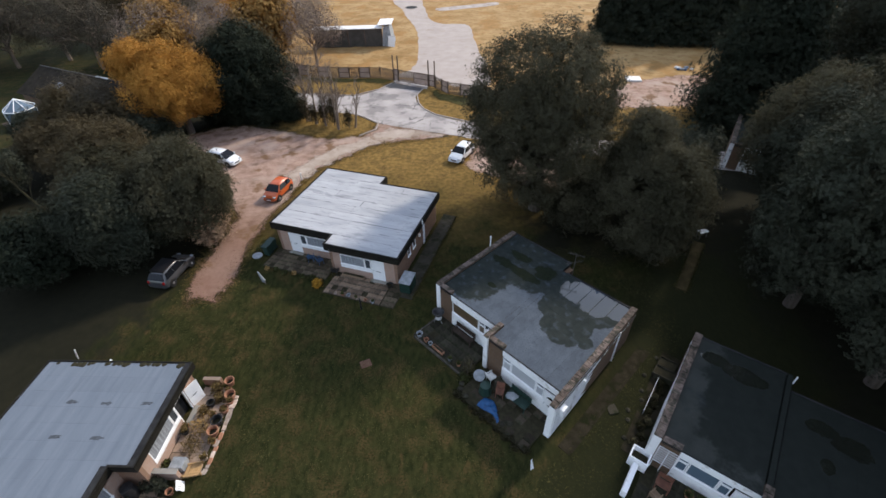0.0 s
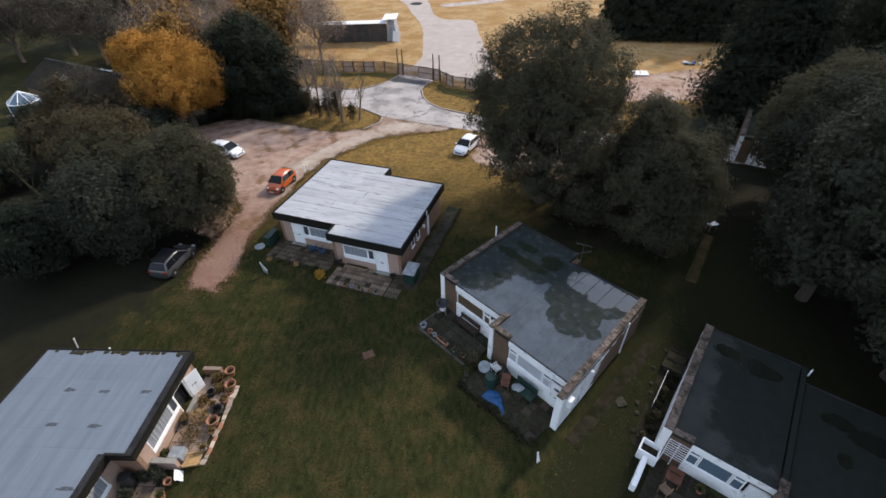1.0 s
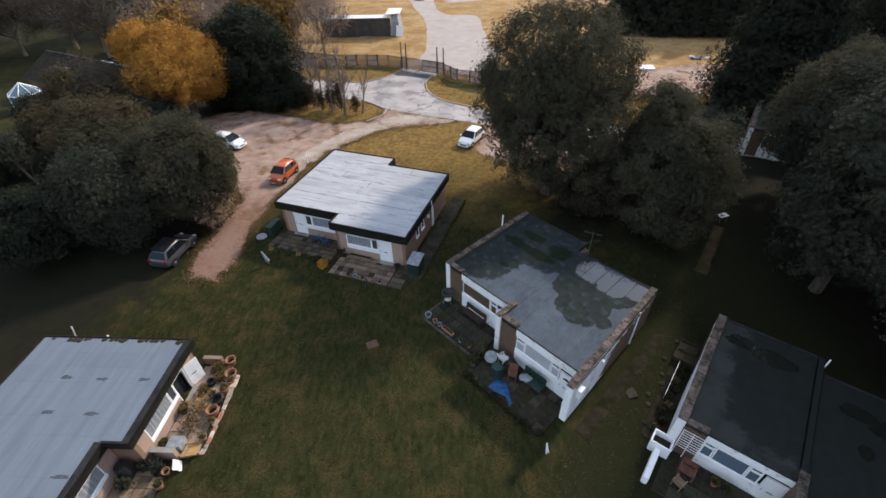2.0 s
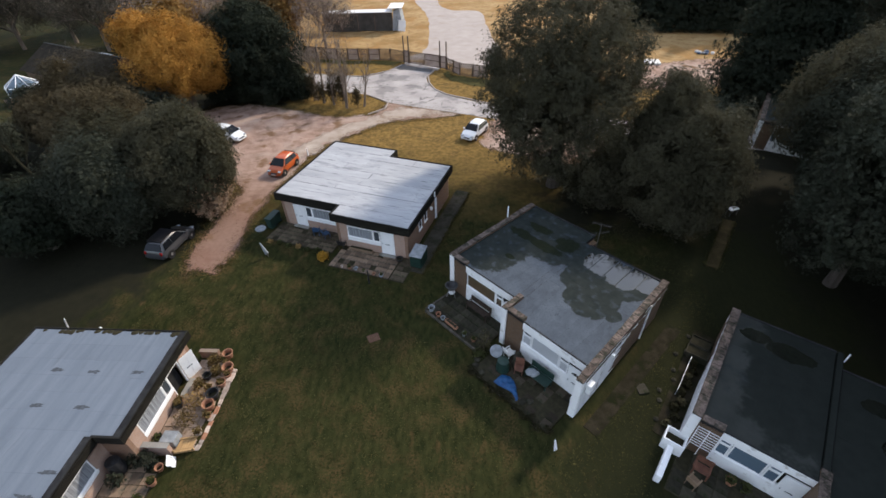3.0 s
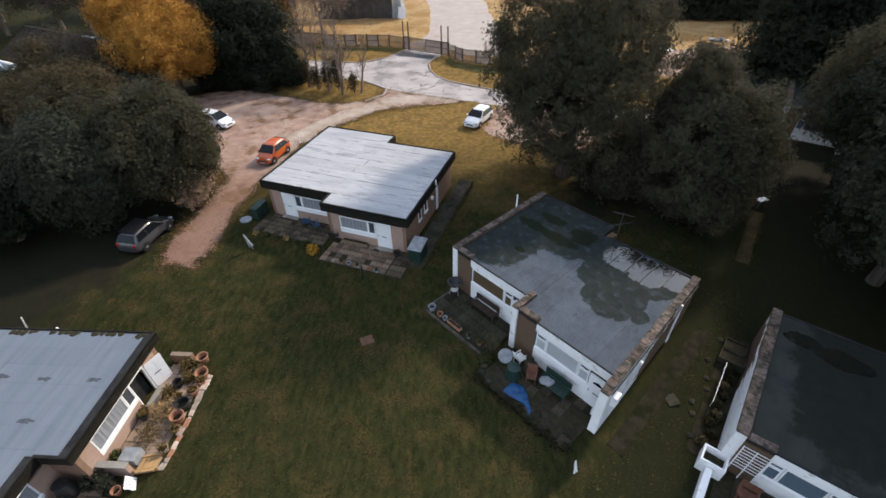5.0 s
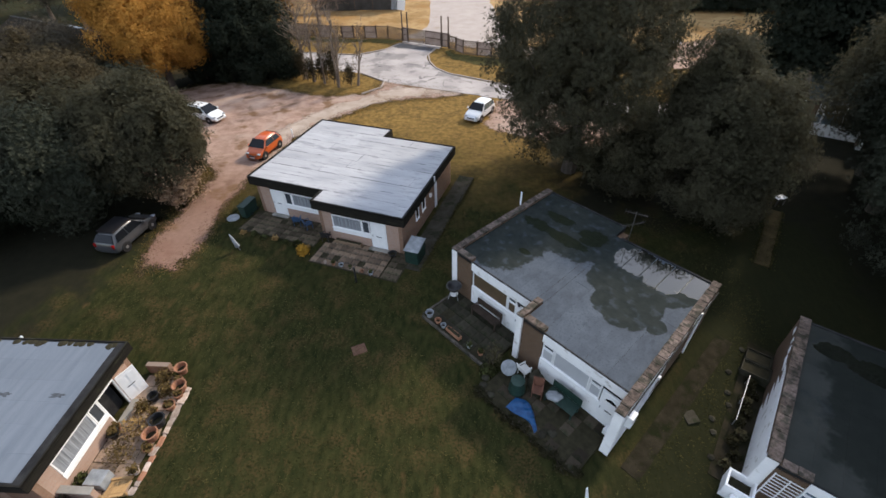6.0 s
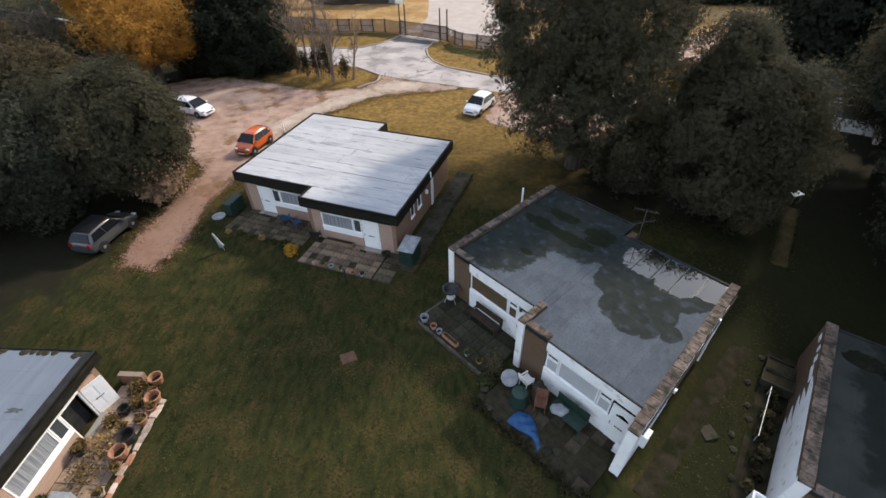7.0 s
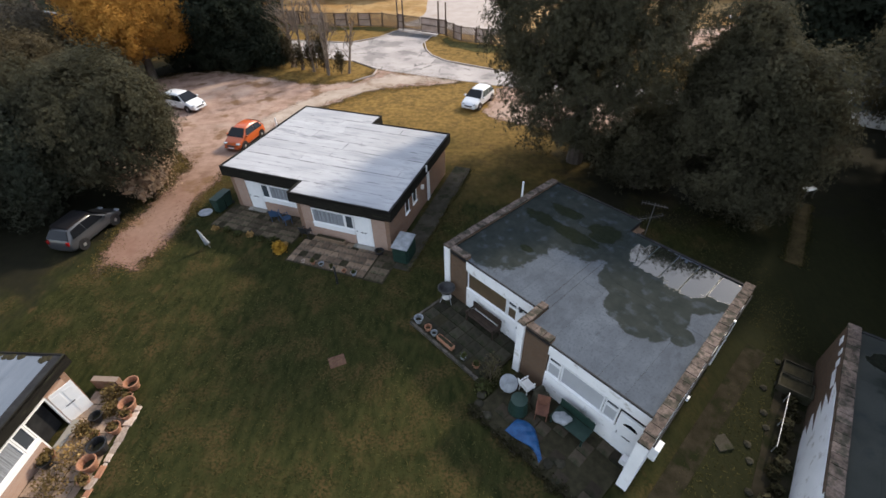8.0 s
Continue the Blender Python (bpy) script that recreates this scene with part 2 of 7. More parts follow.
def soaked(m, damp, pools, c1, c2, edge=0.05, drying=0.45, laps=None):
    """Rain lying on a roof: damp areas darken the felt, pools lie smooth over it. Each area is u, v, half-width, half-length."""
    n, ln = m.node_tree.nodes, m.node_tree.links.new
    bsdf = n["Principled BSDF"]
    wob = maths(m, "ADD", maths(m, "MULTIPLY", maths(m, "SUBTRACT", noisy(m, 0.9, 5), 0.5), 0.8), maths(m, "MULTIPLY", maths(m, "SUBTRACT", noisy(m, 5.0, 6), 0.5), 0.22))
    wet = span(m, maths(m, "ADD", reach(m, damp), wob), 1.0 + edge, 1.0 - edge)
    tinted(m, maths(m, "MULTIPLY", wet, maths(m, "SUBTRACT", 1.0, maths(m, "MULTIPLY", span(m, noisy(m, 1.7, 7), 0.52, 0.72), drying))), c1, c2, 2.2)
    wob2 = maths(m, "ADD", maths(m, "MULTIPLY", maths(m, "SUBTRACT", noisy(m, 1.6, 6), 0.5), 0.8), maths(m, "MULTIPLY", maths(m, "SUBTRACT", noisy(m, 6.0, 4), 0.5), 0.5))
    pool = span(m, maths(m, "ADD", reach(m, pools), wob2), 1.02, 0.99)
    if laps:  # the raised laps of the felt stand out of the water
        tc = n.new("ShaderNodeTexCoord")
        sep = n.new("ShaderNodeSeparateXYZ")
        ln(tc.outputs["Object"], sep.inputs[0])
        off = maths(m, "ABSOLUTE", maths(m, "SUBTRACT", maths(m, "FRACT", maths(m, "DIVIDE", maths(m, "SUBTRACT", sep.outputs["X"], laps[1]), laps[0])), 0.5))
        pool = maths(m, "MULTIPLY", pool, span(m, maths(m, "ADD", off, maths(m, "MULTIPLY", noisy(m, 3.0, 4), 0.05)), 0.515, 0.49))
    tinted(m, pool, (0.010, 0.011, 0.009), (0.016, 0.018, 0.012), 2.0)
    rough = bsdf.inputs["Roughness"].default_value
    ln(maths(m, "SUBTRACT", rough, maths(m, "MULTIPLY", pool, rough - 0.03)), bsdf.inputs["Roughness"])
    ln(maths(m, "ADD", maths(m, "MULTIPLY", pool, 0.85), maths(m, "MULTIPLY", maths(m, "SUBTRACT", 1.2, wet), bsdf.inputs["Specular IOR Level"].default_value / 1.2)), bsdf.inputs["Specular IOR Level"])
    ln(maths(m, "MULTIPLY", pool, 0.45), bsdf.inputs["Coat Weight"])
    bsdf.inputs["Coat Roughness"].default_value = 0.02
    bsdf.inputs["Coat IOR"].default_value = 1.6
    b = [x for x in n if x.bl_idname == "ShaderNodeBump"][0]
    k = b.inputs["Strength"].default_value
    ln(maths(m, "MULTIPLY", maths(m, "SUBTRACT", 1.0, pool), k), b.inputs["Strength"])


def seam_dirt(m, axis, tone, width=0.07):
    """Dark weathering along the laps of each felt sheet."""
    n, ln = m.node_tree.nodes, m.node_tree.links.new
    tc = n.new("ShaderNodeTexCoord")
    sep = n.new("ShaderNodeSeparateXYZ")
    ln(tc.outputs["Generated"], sep.inputs[0])
    g = sep.outputs[axis]
    e = maths(m, "MINIMUM", g, maths(m, "SUBTRACT", 1.0, g))
    h = sep.outputs[1 - axis]
    e2 = maths(m, "MULTIPLY", maths(m, "MINIMUM", h, maths(m, "SUBTRACT", 1.0, h)), 9.0)
    e = maths(m, "MINIMUM", e, e2)
    worn = maths(m, "SUBTRACT", maths(m, "MULTIPLY", span(m, noisy(m, 1.1, 6), 0.40, 0.66), width), 0.016)
    f = maths(m, "MULTIPLY", maths(m, "SUBTRACT", 1.0, span(m, maths(m, "SUBTRACT", e, worn), -0.02, 0.012)), 0.72)
    tinted(m, f, tone, tuple(c * 1.8 for c in tone), 6.0)



def streaked(m, stretch, lo, hi, amount, c1, c2):
    """Weathering drawn out along one axis."""
    n, ln = m.node_tree.nodes, m.node_tree.links.new
    tc = n.new("ShaderNodeTexCoord")
    mp = n.new("ShaderNodeMapping")
    mp.inputs["Scale"].default_value = stretch
    ln(tc.outputs["Object"], mp.inputs["Vector"])
    x = n.new("ShaderNodeTexNoise")
    x.inputs["Scale"].default_value = 3.0
    x.inputs["Detail"].default_value = 6
    ln(mp.outputs["Vector"], x.inputs["Vector"])
    tinted(m, maths(m, "MULTIPLY", span(m, x.outputs["Fac"], lo, hi), amount), c1, c2, 6.0)


def fringe(m, wide=1.6, fine=1.1):
    """The surface thins out in crumbs over its margin (the mesh holds the distance inside its outline)."""
    n, ln = m.node_tree.nodes, m.node_tree.links.new
    at_ = n.new("ShaderNodeAttribute")
    at_.attribute_name = "inside"
    f = maths(m, "ADD", at_.outputs["Fac"], maths(m, "MULTIPLY", maths(m, "SUBTRACT", noisy(m, 0.7, 6), 0.5), wide))
    f = maths(m, "ADD", f, maths(m, "MULTIPLY", maths(m, "SUBTRACT", noisy(m, 5.0, 6), 0.5), fine))
    f = maths(m, "ADD", f, maths(m, "MULTIPLY", maths(m, "SUBTRACT", noisy(m, 22.0, 3), 0.5), fine))
    clear = n.new("ShaderNodeBsdfTransparent")
    mix = n.new("ShaderNodeMixShader")
    ln(span(m, f, -0.12, 0.22), mix.inputs["Fac"])
    ln(clear.outputs["BSDF"], mix.inputs[1])
    ln(n["Principled BSDF"].outputs["BSDF"], mix.inputs[2])
    ln(mix.outputs["Shader"], n["Material Output"].inputs["Surface"])


drier_sunlit_beyond(LAWN, 12.0, 27.0, (0.138, 0.088, 0.026), (0.245, 0.152, 0.047))
lawn_at = LAWN.node_tree.nodes.new("ShaderNodeSeparateXYZ")
lawn_tc = LAWN.node_tree.nodes.new("ShaderNodeTexCoord")
LAWN.node_tree.links.new(lawn_tc.outputs["Object"], lawn_at.inputs[0])
# Shade between the right-hand houses is tinted into the lawn colour, straw left out.
unshaded_side = span(LAWN, maths(LAWN, "SUBTRACT", maths(LAWN, "ADD", lawn_at.outputs["X"], maths(LAWN, "MULTIPLY", noisy(LAWN, 0.5, 4), 3.0)), maths(LAWN, "MULTIPLY", lawn_at.outputs["Y"], 0.6)), 19.0, 14.0)
tinted(LAWN, maths(LAWN, "SUBTRACT", 0.8, maths(LAWN, "MULTIPLY", unshaded_side, 0.8)), (0.010, 0.0115, 0.0045), (0.019, 0.019, 0.009), 5.0)
tinted(LAWN, maths(LAWN, "MULTIPLY", maths(LAWN, "MULTIPLY", unshaded_side, span(LAWN, noisy(LAWN, 0.7, 10), 0.44, 0.68)), maths(LAWN, "MULTIPLY", span(LAWN, noisy(LAWN, 9.0, 6), 0.36, 0.64), 0.9)), (0.030, 0.022, 0.009), (0.105, 0.068, 0.028), 7.0)
darker_under_trees(LAWN)
FIELD = surf("dry field grass", (0.27, 0.160, 0.060), (0.42, 0.280, 0.130), 0.25, 0.95, 9.0, 0.8, stain=(0.22, 0.125, 0.04), stain_scale=0.10, stain_at=0.56, spec=0.15)
GRAVEL = surf("pinkish gravel", (0.22, 0.137, 0.10), (0.40, 0.275, 0.215), 0.9, 0.95, 20.0, 0.8, stain=(0.13, 0.083, 0.052), stain_scale=0.4, stain_at=0.57, spec=0.2)
tinted(GRAVEL, span(GRAVEL, noisy(GRAVEL, 0.16, 5), 0.46, 0.62), (0.31, 0.225, 0.18), (0.45, 0.345, 0.285), 3.0)
gravel_at = GRAVEL.node_tree.nodes.new("ShaderNodeSeparateXYZ")
gravel_tc = GRAVEL.node_tree.nodes.new("ShaderNodeTexCoord")
GRAVEL.node_tree.links.new(gravel_tc.outputs["Object"], gravel_at.inputs[0])
earthy = span(GRAVEL, maths(GRAVEL, "ADD", gravel_at.outputs["Y"], maths(GRAVEL, "MULTIPLY", noisy(GRAVEL, 0.5, 6), 5.0)), 23.5, 15.0)
tinted(GRAVEL, maths(GRAVEL, "MULTIPLY", earthy, 0.8), (0.135, 0.070, 0.045), (0.24, 0.135, 0.098), 3.0)
tinted(GRAVEL, span(GRAVEL, noisy(GRAVEL, 0.42, 8), 0.56, 0.66), (0.13, 0.075, 0.040), (0.22, 0.13, 0.075), 3.0)
ASPHALT = surf("worn pale asphalt", (0.30, 0.268, 0.252), (0.43, 0.385, 0.36), 0.4, 0.85, 45.0, 0.3, stain=(0.13, 0.12, 0.115), stain_scale=0.5, stain_at=0.57)
tinted(ASPHALT, maths(ASPHALT, "MULTIPLY", span(ASPHALT, noisy(ASPHALT, 0.28, 7), 0.52, 0.60), 0.65), (0.12, 0.11, 0.105), (0.19, 0.175, 0.165), 4.0)
cell = ASPHALT.node_tree.nodes.new("ShaderNodeTexVoronoi")
cell.feature = "DISTANCE_TO_EDGE"
cell.inputs["Scale"].default_value = 0.30
cell_tc = ASPHALT.node_tree.nodes.new("ShaderNodeTexCoord")
ASPHALT.node_tree.links.new(cell_tc.outputs["Object"], cell.inputs["Vector"])
crack = maths(ASPHALT, "ADD", cell.outputs["Distance"], maths(ASPHALT, "MULTIPLY", maths(ASPHALT, "SUBTRACT", noisy(ASPHALT, 1.5, 6), 0.5), 0.12))
tinted(ASPHALT, maths(ASPHALT, "MULTIPLY", maths(ASPHALT, "MULTIPLY", span(ASPHALT, crack, 0.022, 0.006), span(ASPHALT, noisy(ASPHALT, 0.35, 5), 0.47, 0.58)), 0.75), (0.05, 0.047, 0.044), (0.09, 0.083, 0.077), 3.0)
tinted(FIELD, maths(FIELD, "MULTIPLY", span(FIELD, noisy(FIELD, 0.16, 9), 0.50, 0.62), 0.75), (0.23, 0.115, 0.030), (0.36, 0.20, 0.070), 2.0)
tinted(FIELD, maths(FIELD, "MULTIPLY", span(FIELD, noisy(FIELD, 0.9, 9), 0.50, 0.66), 0.7), (0.16, 0.095, 0.032), (0.30, 0.19, 0.075), 3.0)
CONCRETE = surf("weathered concrete", (0.20, 0.19, 0.17), (0.32, 0.30, 0.27), 1.2, 0.9, 40.0, 0.3, stain=(0.10, 0.10, 0.075), stain_scale=0.9, stain_at=0.55)
PATHPALE = surf("pale worn concrete track", (0.34, 0.285, 0.25), (0.42, 0.36, 0.32), 0.5, 0.9, 25.0, 0.2, stain=(0.31, 0.25, 0.205), stain_scale=0.25, stain_at=0.55)
PALE = surf("pale concrete", (0.31, 0.265, 0.235), (0.45, 0.39, 0.35), 0.6, 0.9, 25.0, 0.3, stain=(0.23, 0.175, 0.125), stain_scale=0.35, stain_at=0.52)
LANE = surf("pale trodden gravel", (0.29, 0.225, 0.175), (0.45, 0.37, 0.305), 0.8, 0.95, 18.0, 0.6, stain=(0.22, 0.15, 0.10), stain_scale=0.4, stain_at=0.54)
fringe(GRAVEL)
fringe(LANE, 2.6, 1.8)
SLAB = surf("buff paving slab", (0.125, 0.088, 0.058), (0.24, 0.165, 0.112), 2.0, 0.9, 35.0, 0.3, stain=(0.055, 0.052, 0.036), stain_scale=1.2, stain_at=0.52, rand=0.45)
TANSLAB = surf("tan paving slab", (0.22, 0.155, 0.11), (0.37, 0.27, 0.20), 2.0, 0.9, 35.0, 0.3, stain=(0.12, 0.095, 0.065), stain_scale=1.2, stain_at=0.55, rand=0.3)
BROWNSLAB = surf("damp brown slab", (0.060, 0.048, 0.033), (0.115, 0.090, 0.062), 2.0, 0.9, 35.0, 0.3, stain=(0.030, 0.034, 0.018), stain_scale=1.2, stain_at=0.52, rand=0.4, spec=0.1)
DIMSLAB = surf("dim brown slab", (0.034, 0.028, 0.020), (0.066, 0.052, 0.037), 2.0, 0.9, 35.0, 0.3, stain=(0.024, 0.026, 0.015), stain_scale=1.2, stain_at=0.50, rand=0.45, spec=0.1)
MOSSY = surf("mossy dark slab", (0.024, 0.023, 0.016), (0.056, 0.050, 0.036), 2.0, 0.9, 35.0, 0.3, stain=(0.018, 0.022, 0.010), stain_scale=1.0, stain_at=0.52, rand=0.35, spec=0.1)
WORN = surf("worn brown grass and dead leaves", (0.040, 0.029, 0.013), (0.105, 0.072, 0.036), 2.0, 0.95, 25.0, 0.8, stain=(0.15, 0.095, 0.055), stain_scale=1.6, stain_at=0.58, spec=0.1)
STRIP = surf("worn olive grass", (0.034, 0.027, 0.012), (0.078, 0.058, 0.027), 1.0, 0.95, 25.0, 0.6, spec=0.1)
fringe(WORN, 2.0, 1.4)
DAMP = surf("damp mossy concrete", (0.015, 0.0135, 0.008), (0.036, 0.030, 0.020), 1.6, 0.95, 30.0, 0.5, stain=(0.012, 0.014, 0.006), stain_scale=1.1, stain_at=0.50, spec=0.04)
PATHWAY = surf("greyish worn concrete", (0.034, 0.031, 0.023), (0.066, 0.059, 0.046), 1.4, 0.95, 30.0, 0.5, stain=(0.026, 0.028, 0.016), stain_scale=1.1, stain_at=0.50, spec=0.06)
BED = surf("damp soil joint", (0.024, 0.021, 0.013), (0.042, 0.038, 0.022), 4.0, 0.95, 50.0, 0.6, spec=0.1)
FELT_LIGHT = surf("pale grey roofing felt", (0.32, 0.325, 0.34), (0.45, 0.45, 0.46), 0.8, 0.75, 50.0, 0.12, stain=(0.24, 0.245, 0.26), stain_scale=0.8, stain_at=0.56, rand=0.06, stretch=(0.35, 1, 1))
seam_dirt(FELT_LIGHT, 1, (0.10, 0.10, 0.105))
streaked(FELT_LIGHT, (0.10, 1.6, 1.0), 0.50, 0.74, 0.55, (0.15, 0.155, 0.165), (0.26, 0.265, 0.275))
streaked(FELT_LIGHT, (0.25, 2.6, 1.0), 0.60, 0.70, 0.6, (0.09, 0.09, 0.095), (0.17, 0.17, 0.175))
FELT_BLUE = surf("blue-grey roofing felt", (0.112, 0.133, 0.163), (0.150, 0.173, 0.205), 2.2, 0.7, 60.0, 0.12, stain=(0.108, 0.124, 0.146), stain_scale=1.8, stain_at=0.60, rand=0.03, stretch=(0.12, 1, 1))
FELT_DARK = surf("charcoal roofing felt", (0.052, 0.063, 0.079), (0.080, 0.096, 0.117), 0.9, 0.8, 45.0, 0.12, stain=(0.050, 0.062, 0.078), stain_scale=1.6, stain_at=0.58, rand=0.08, spec=0.12)
streaked(FELT_DARK, (1.0, 0.5, 1.0), 0.46, 0.66, 0.3, (0.085, 0.102, 0.125), (0.105, 0.125, 0.15))
streaked(FELT_DARK, (4.0, 3.0, 1.0), 0.50, 0.66, 0.6, (0.038, 0.047, 0.059), (0.058, 0.070, 0.087))
soaked(FELT_DARK, [(1.4, 5.0, 2.45, 5.2), (3.6, 6.6, 2.5, 2.9), (5.4, 6.9, 1.6, 2.4), (6.9, 4.6, 1.05, 1.7), (7.9, 3.2, 0.95, 1.6), (8.55, 2.5, 0.85, 0.85), (9.25, 3.3, 0.75, 1.3), (10.1, 2.85, 0.42, 0.5), (8.5, 5.4, 2.0, 1.3), (9.9, 6.3, 1.1, 1.6)], [(7.35, 6.3, 1.2, 1.05), (8.9, 6.2, 1.15, 1.15), (10.1, 6.6, 0.75, 0.85)], (0.013, 0.018, 0.017), (0.040, 0.045, 0.042), laps=(0.955, 6.95))
dark_green_spots(FELT_DARK, [(1.85, 5.25, 1.15, 0.42), (3.7, 5.15, 1.35, 0.45), (4.6, 6.3, 0.7, 0.8), (2.7, 2.75, 0.35, 0.22), (2.3, 6.6, 0.9, 0.4)])
FELT_WET = surf("black roofing felt", (0.028, 0.031, 0.028), (0.041, 0.044, 0.040), 0.9, 0.75, 45.0, 0.10, stain=(0.020, 0.024, 0.026), stain_scale=0.4, stain_at=0.55, rand=0.06, spec=0.08)
soaked(FELT_WET, [(3.7, 5.4, 2.5, 5.0), (8.4, 4.2, 4.5, 9.0)], [(1.4, 7.1, 0.8, 0.5), (3.0, 6.8, 1.2, 0.6), (6.9, 5.6, 0.8, 0.45), (8.2, 5.2, 0.9, 0.6), (7.3, 3.4, 0.3, 0.45)], (0.014, 0.0165, 0.0145), (0.024, 0.027, 0.024), 0.10, 0.12)
BITUMEN = surf("black bitumen", (0.012, 0.012, 0.013), (0.032, 0.032, 0.032), 2.0, 0.8, 40.0, 0.1, spec=0.15)
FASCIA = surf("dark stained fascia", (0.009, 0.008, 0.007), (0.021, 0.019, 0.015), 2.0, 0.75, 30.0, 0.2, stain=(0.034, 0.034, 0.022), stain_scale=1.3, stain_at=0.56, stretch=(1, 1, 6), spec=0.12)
BRICK_PINK = brickwork("pinkish brick", (0.34, 0.215, 0.16), (0.42, 0.28, 0.215), (0.36, 0.32, 0.28))
BRICK_TAWNY = brickwork("tawny brown brick", (0.19, 0.105, 0.066), (0.26, 0.15, 0.098), (0.22, 0.18, 0.145))
BRICK_BROWN = brickwork("brown brick", (0.098, 0.057, 0.032), (0.142, 0.084, 0.047), (0.12, 0.10, 0.08))
WHITE = surf("white painted render", (0.82, 0.82, 0.82), (0.90, 0.90, 0.90), 1.5, 0.7, 40.0, 0.2, stain=(0.50, 0.48, 0.44), stain_scale=2.2, stain_at=0.58)
PEEL = surf("peeling white paint", (0.60, 0.61, 0.62), (0.76, 0.77, 0.78), 2.5, 0.7, 40.0, 0.2, stain=(0.12, 0.075, 0.05), stain_scale=1.6, stain_at=0.60, stretch=(1, 1, 0.4))
UPVC = surf("white plastic", (0.80, 0.81, 0.82), (0.88, 0.88, 0.88), 3.0, 0.35, 60.0, 0.02)
COPING = surf("weathered terracotta coping", (0.075, 0.058, 0.049), (0.165, 0.128, 0.108), 5.5, 0.9, 22.0, 0.6, stain=(0.042, 0.040, 0.030), stain_scale=2.6, stain_at=0.48, rand=0.3, spec=0.1)
TIMBER = surf("weathered timber", (0.16, 0.105, 0.065), (0.26, 0.18, 0.115), 2.0, 0.85, 40.0, 0.3, stretch=(1, 1, 8), rand=0.2)
PLANK = surf("pale new timber", (0.30, 0.18, 0.075), (0.40, 0.26, 0.12), 2.0, 0.8, 40.0, 0.2, rand=0.15)
FENCE = surf("brown fence timber", (0.075, 0.050, 0.036), (0.135, 0.095, 0.068), 1.0, 0.9, 30.0, 0.3, rand=0.15)
PALEFENCE = surf("silvered fence boards", (0.26, 0.195, 0.16), (0.40, 0.31, 0.26), 1.0, 0.9, 30.0, 0.3, rand=0.15)
BARK = surf("grey brown bark", (0.060, 0.046, 0.036), (0.125, 0.10, 0.082), 3.0, 0.95, 30.0, 0.8, stretch=(1, 1, 0.3))
BARK_PALE = surf("pale grey bark", (0.13, 0.098, 0.074), (0.26, 0.205, 0.16), 3.0, 0.95, 30.0, 0.5, stretch=(1, 1, 0.3))
TERRACOTTA = surf("terracotta", (0.25, 0.115, 0.065), (0.37, 0.185, 0.11), 4.0, 0.85, 40.0, 0.1, stain=(0.36, 0.27, 0.20), stain_scale=5.0, stain_at=0.6)
BLACK = surf("black plastic", (0.012, 0.012, 0.013), (0.028, 0.028, 0.03), 4.0, 0.45, 60.0, 0.03)
TYRE = surf("tyre rubber", (0.014, 0.014, 0.014), (0.028, 0.028, 0.028), 6.0, 0.85, 60.0, 0.1)
ALLOY = surf("alloy", (0.45, 0.45, 0.46), (0.6, 0.6, 0.6), 5.0, 0.35, 60.0, 0.0, metal=0.8)
STEEL = surf("galvanised metal", (0.35, 0.36, 0.37), (0.5, 0.5, 0.51), 5.0, 0.45, 60.0, 0.02, metal=0.6)
GREENP = surf("dark green plastic", (0.009, 0.026, 0.020), (0.017, 0.042, 0.032), 4.0, 0.5, 50.0, 0.03)
BLUEP = surf("blue plastic", (0.022, 0.055, 0.12), (0.04, 0.085, 0.17), 4.0, 0.5, 50.0, 0.03)
TARP = surf("blue tarpaulin", (0.006, 0.042, 0.13), (0.013, 0.080, 0.21), 5.0, 0.45, 30.0, 0.4)
GREY = surf("grey weathered cover", (0.17, 0.185, 0.20), (0.33, 0.35, 0.37), 3.0, 0.7, 40.0, 0.2)
REDWOOD = surf("red-brown painted wood", (0.10, 0.042, 0.026), (0.18, 0.078, 0.048), 3.0, 0.7, 40.0, 0.1)
STONE = surf("pale edging stone", (0.29, 0.215, 0.165), (0.50, 0.42, 0.36), 6.0, 0.9, 40.0, 0.5, rand=0.4)
TIN = surf("dark shed cladding", (0.045, 0.042, 0.038), (0.085, 0.08, 0.072), 1.0, 0.8, 20.0, 0.1)
CANVAS = surf("white canvas", (0.70, 0.69, 0.67), (0.80, 0.79, 0.77), 0.8, 0.75, 20.0, 0.1)
RUST = surf("rusty drain iron", (0.075, 0.036, 0.020), (0.13, 0.068, 0.040), 8.0, 0.85, 60.0, 0.3)
SLATE = surf("dark roof tiles", (0.018, 0.015, 0.011), (0.036, 0.030, 0.023), 1.0, 0.95, 20.0, 0.2, spec=0.05)


def foliage(name, c1, c2, k=0.2, trans=0.36, cut=0.0, fine=15.0):
    """Leaves; with cut, each spray is broken up into small leaves with gaps between them."""
    m = surf(name, c1, c2, 0.5, 0.85, 3.0, 0.0, island=k, spec=0.06, trans=trans)
    if cut:
        n, ln = m.node_tree.nodes, m.node_tree.links.new
        gap = n.new("ShaderNodeBsdfTransparent")
        mix = n.new("ShaderNodeMixShader")
        ln(span(m, noisy(m, fine, 2), cut - 0.015, cut + 0.015), mix.inputs["Fac"])
        ln(gap.outputs["BSDF"], mix.inputs[1])
        ln(n["Material Output"].inputs["Surface"].links[0].from_socket, mix.inputs[2])
        ln(mix.outputs["Shader"], n["Material Output"].inputs["Surface"])
    return m


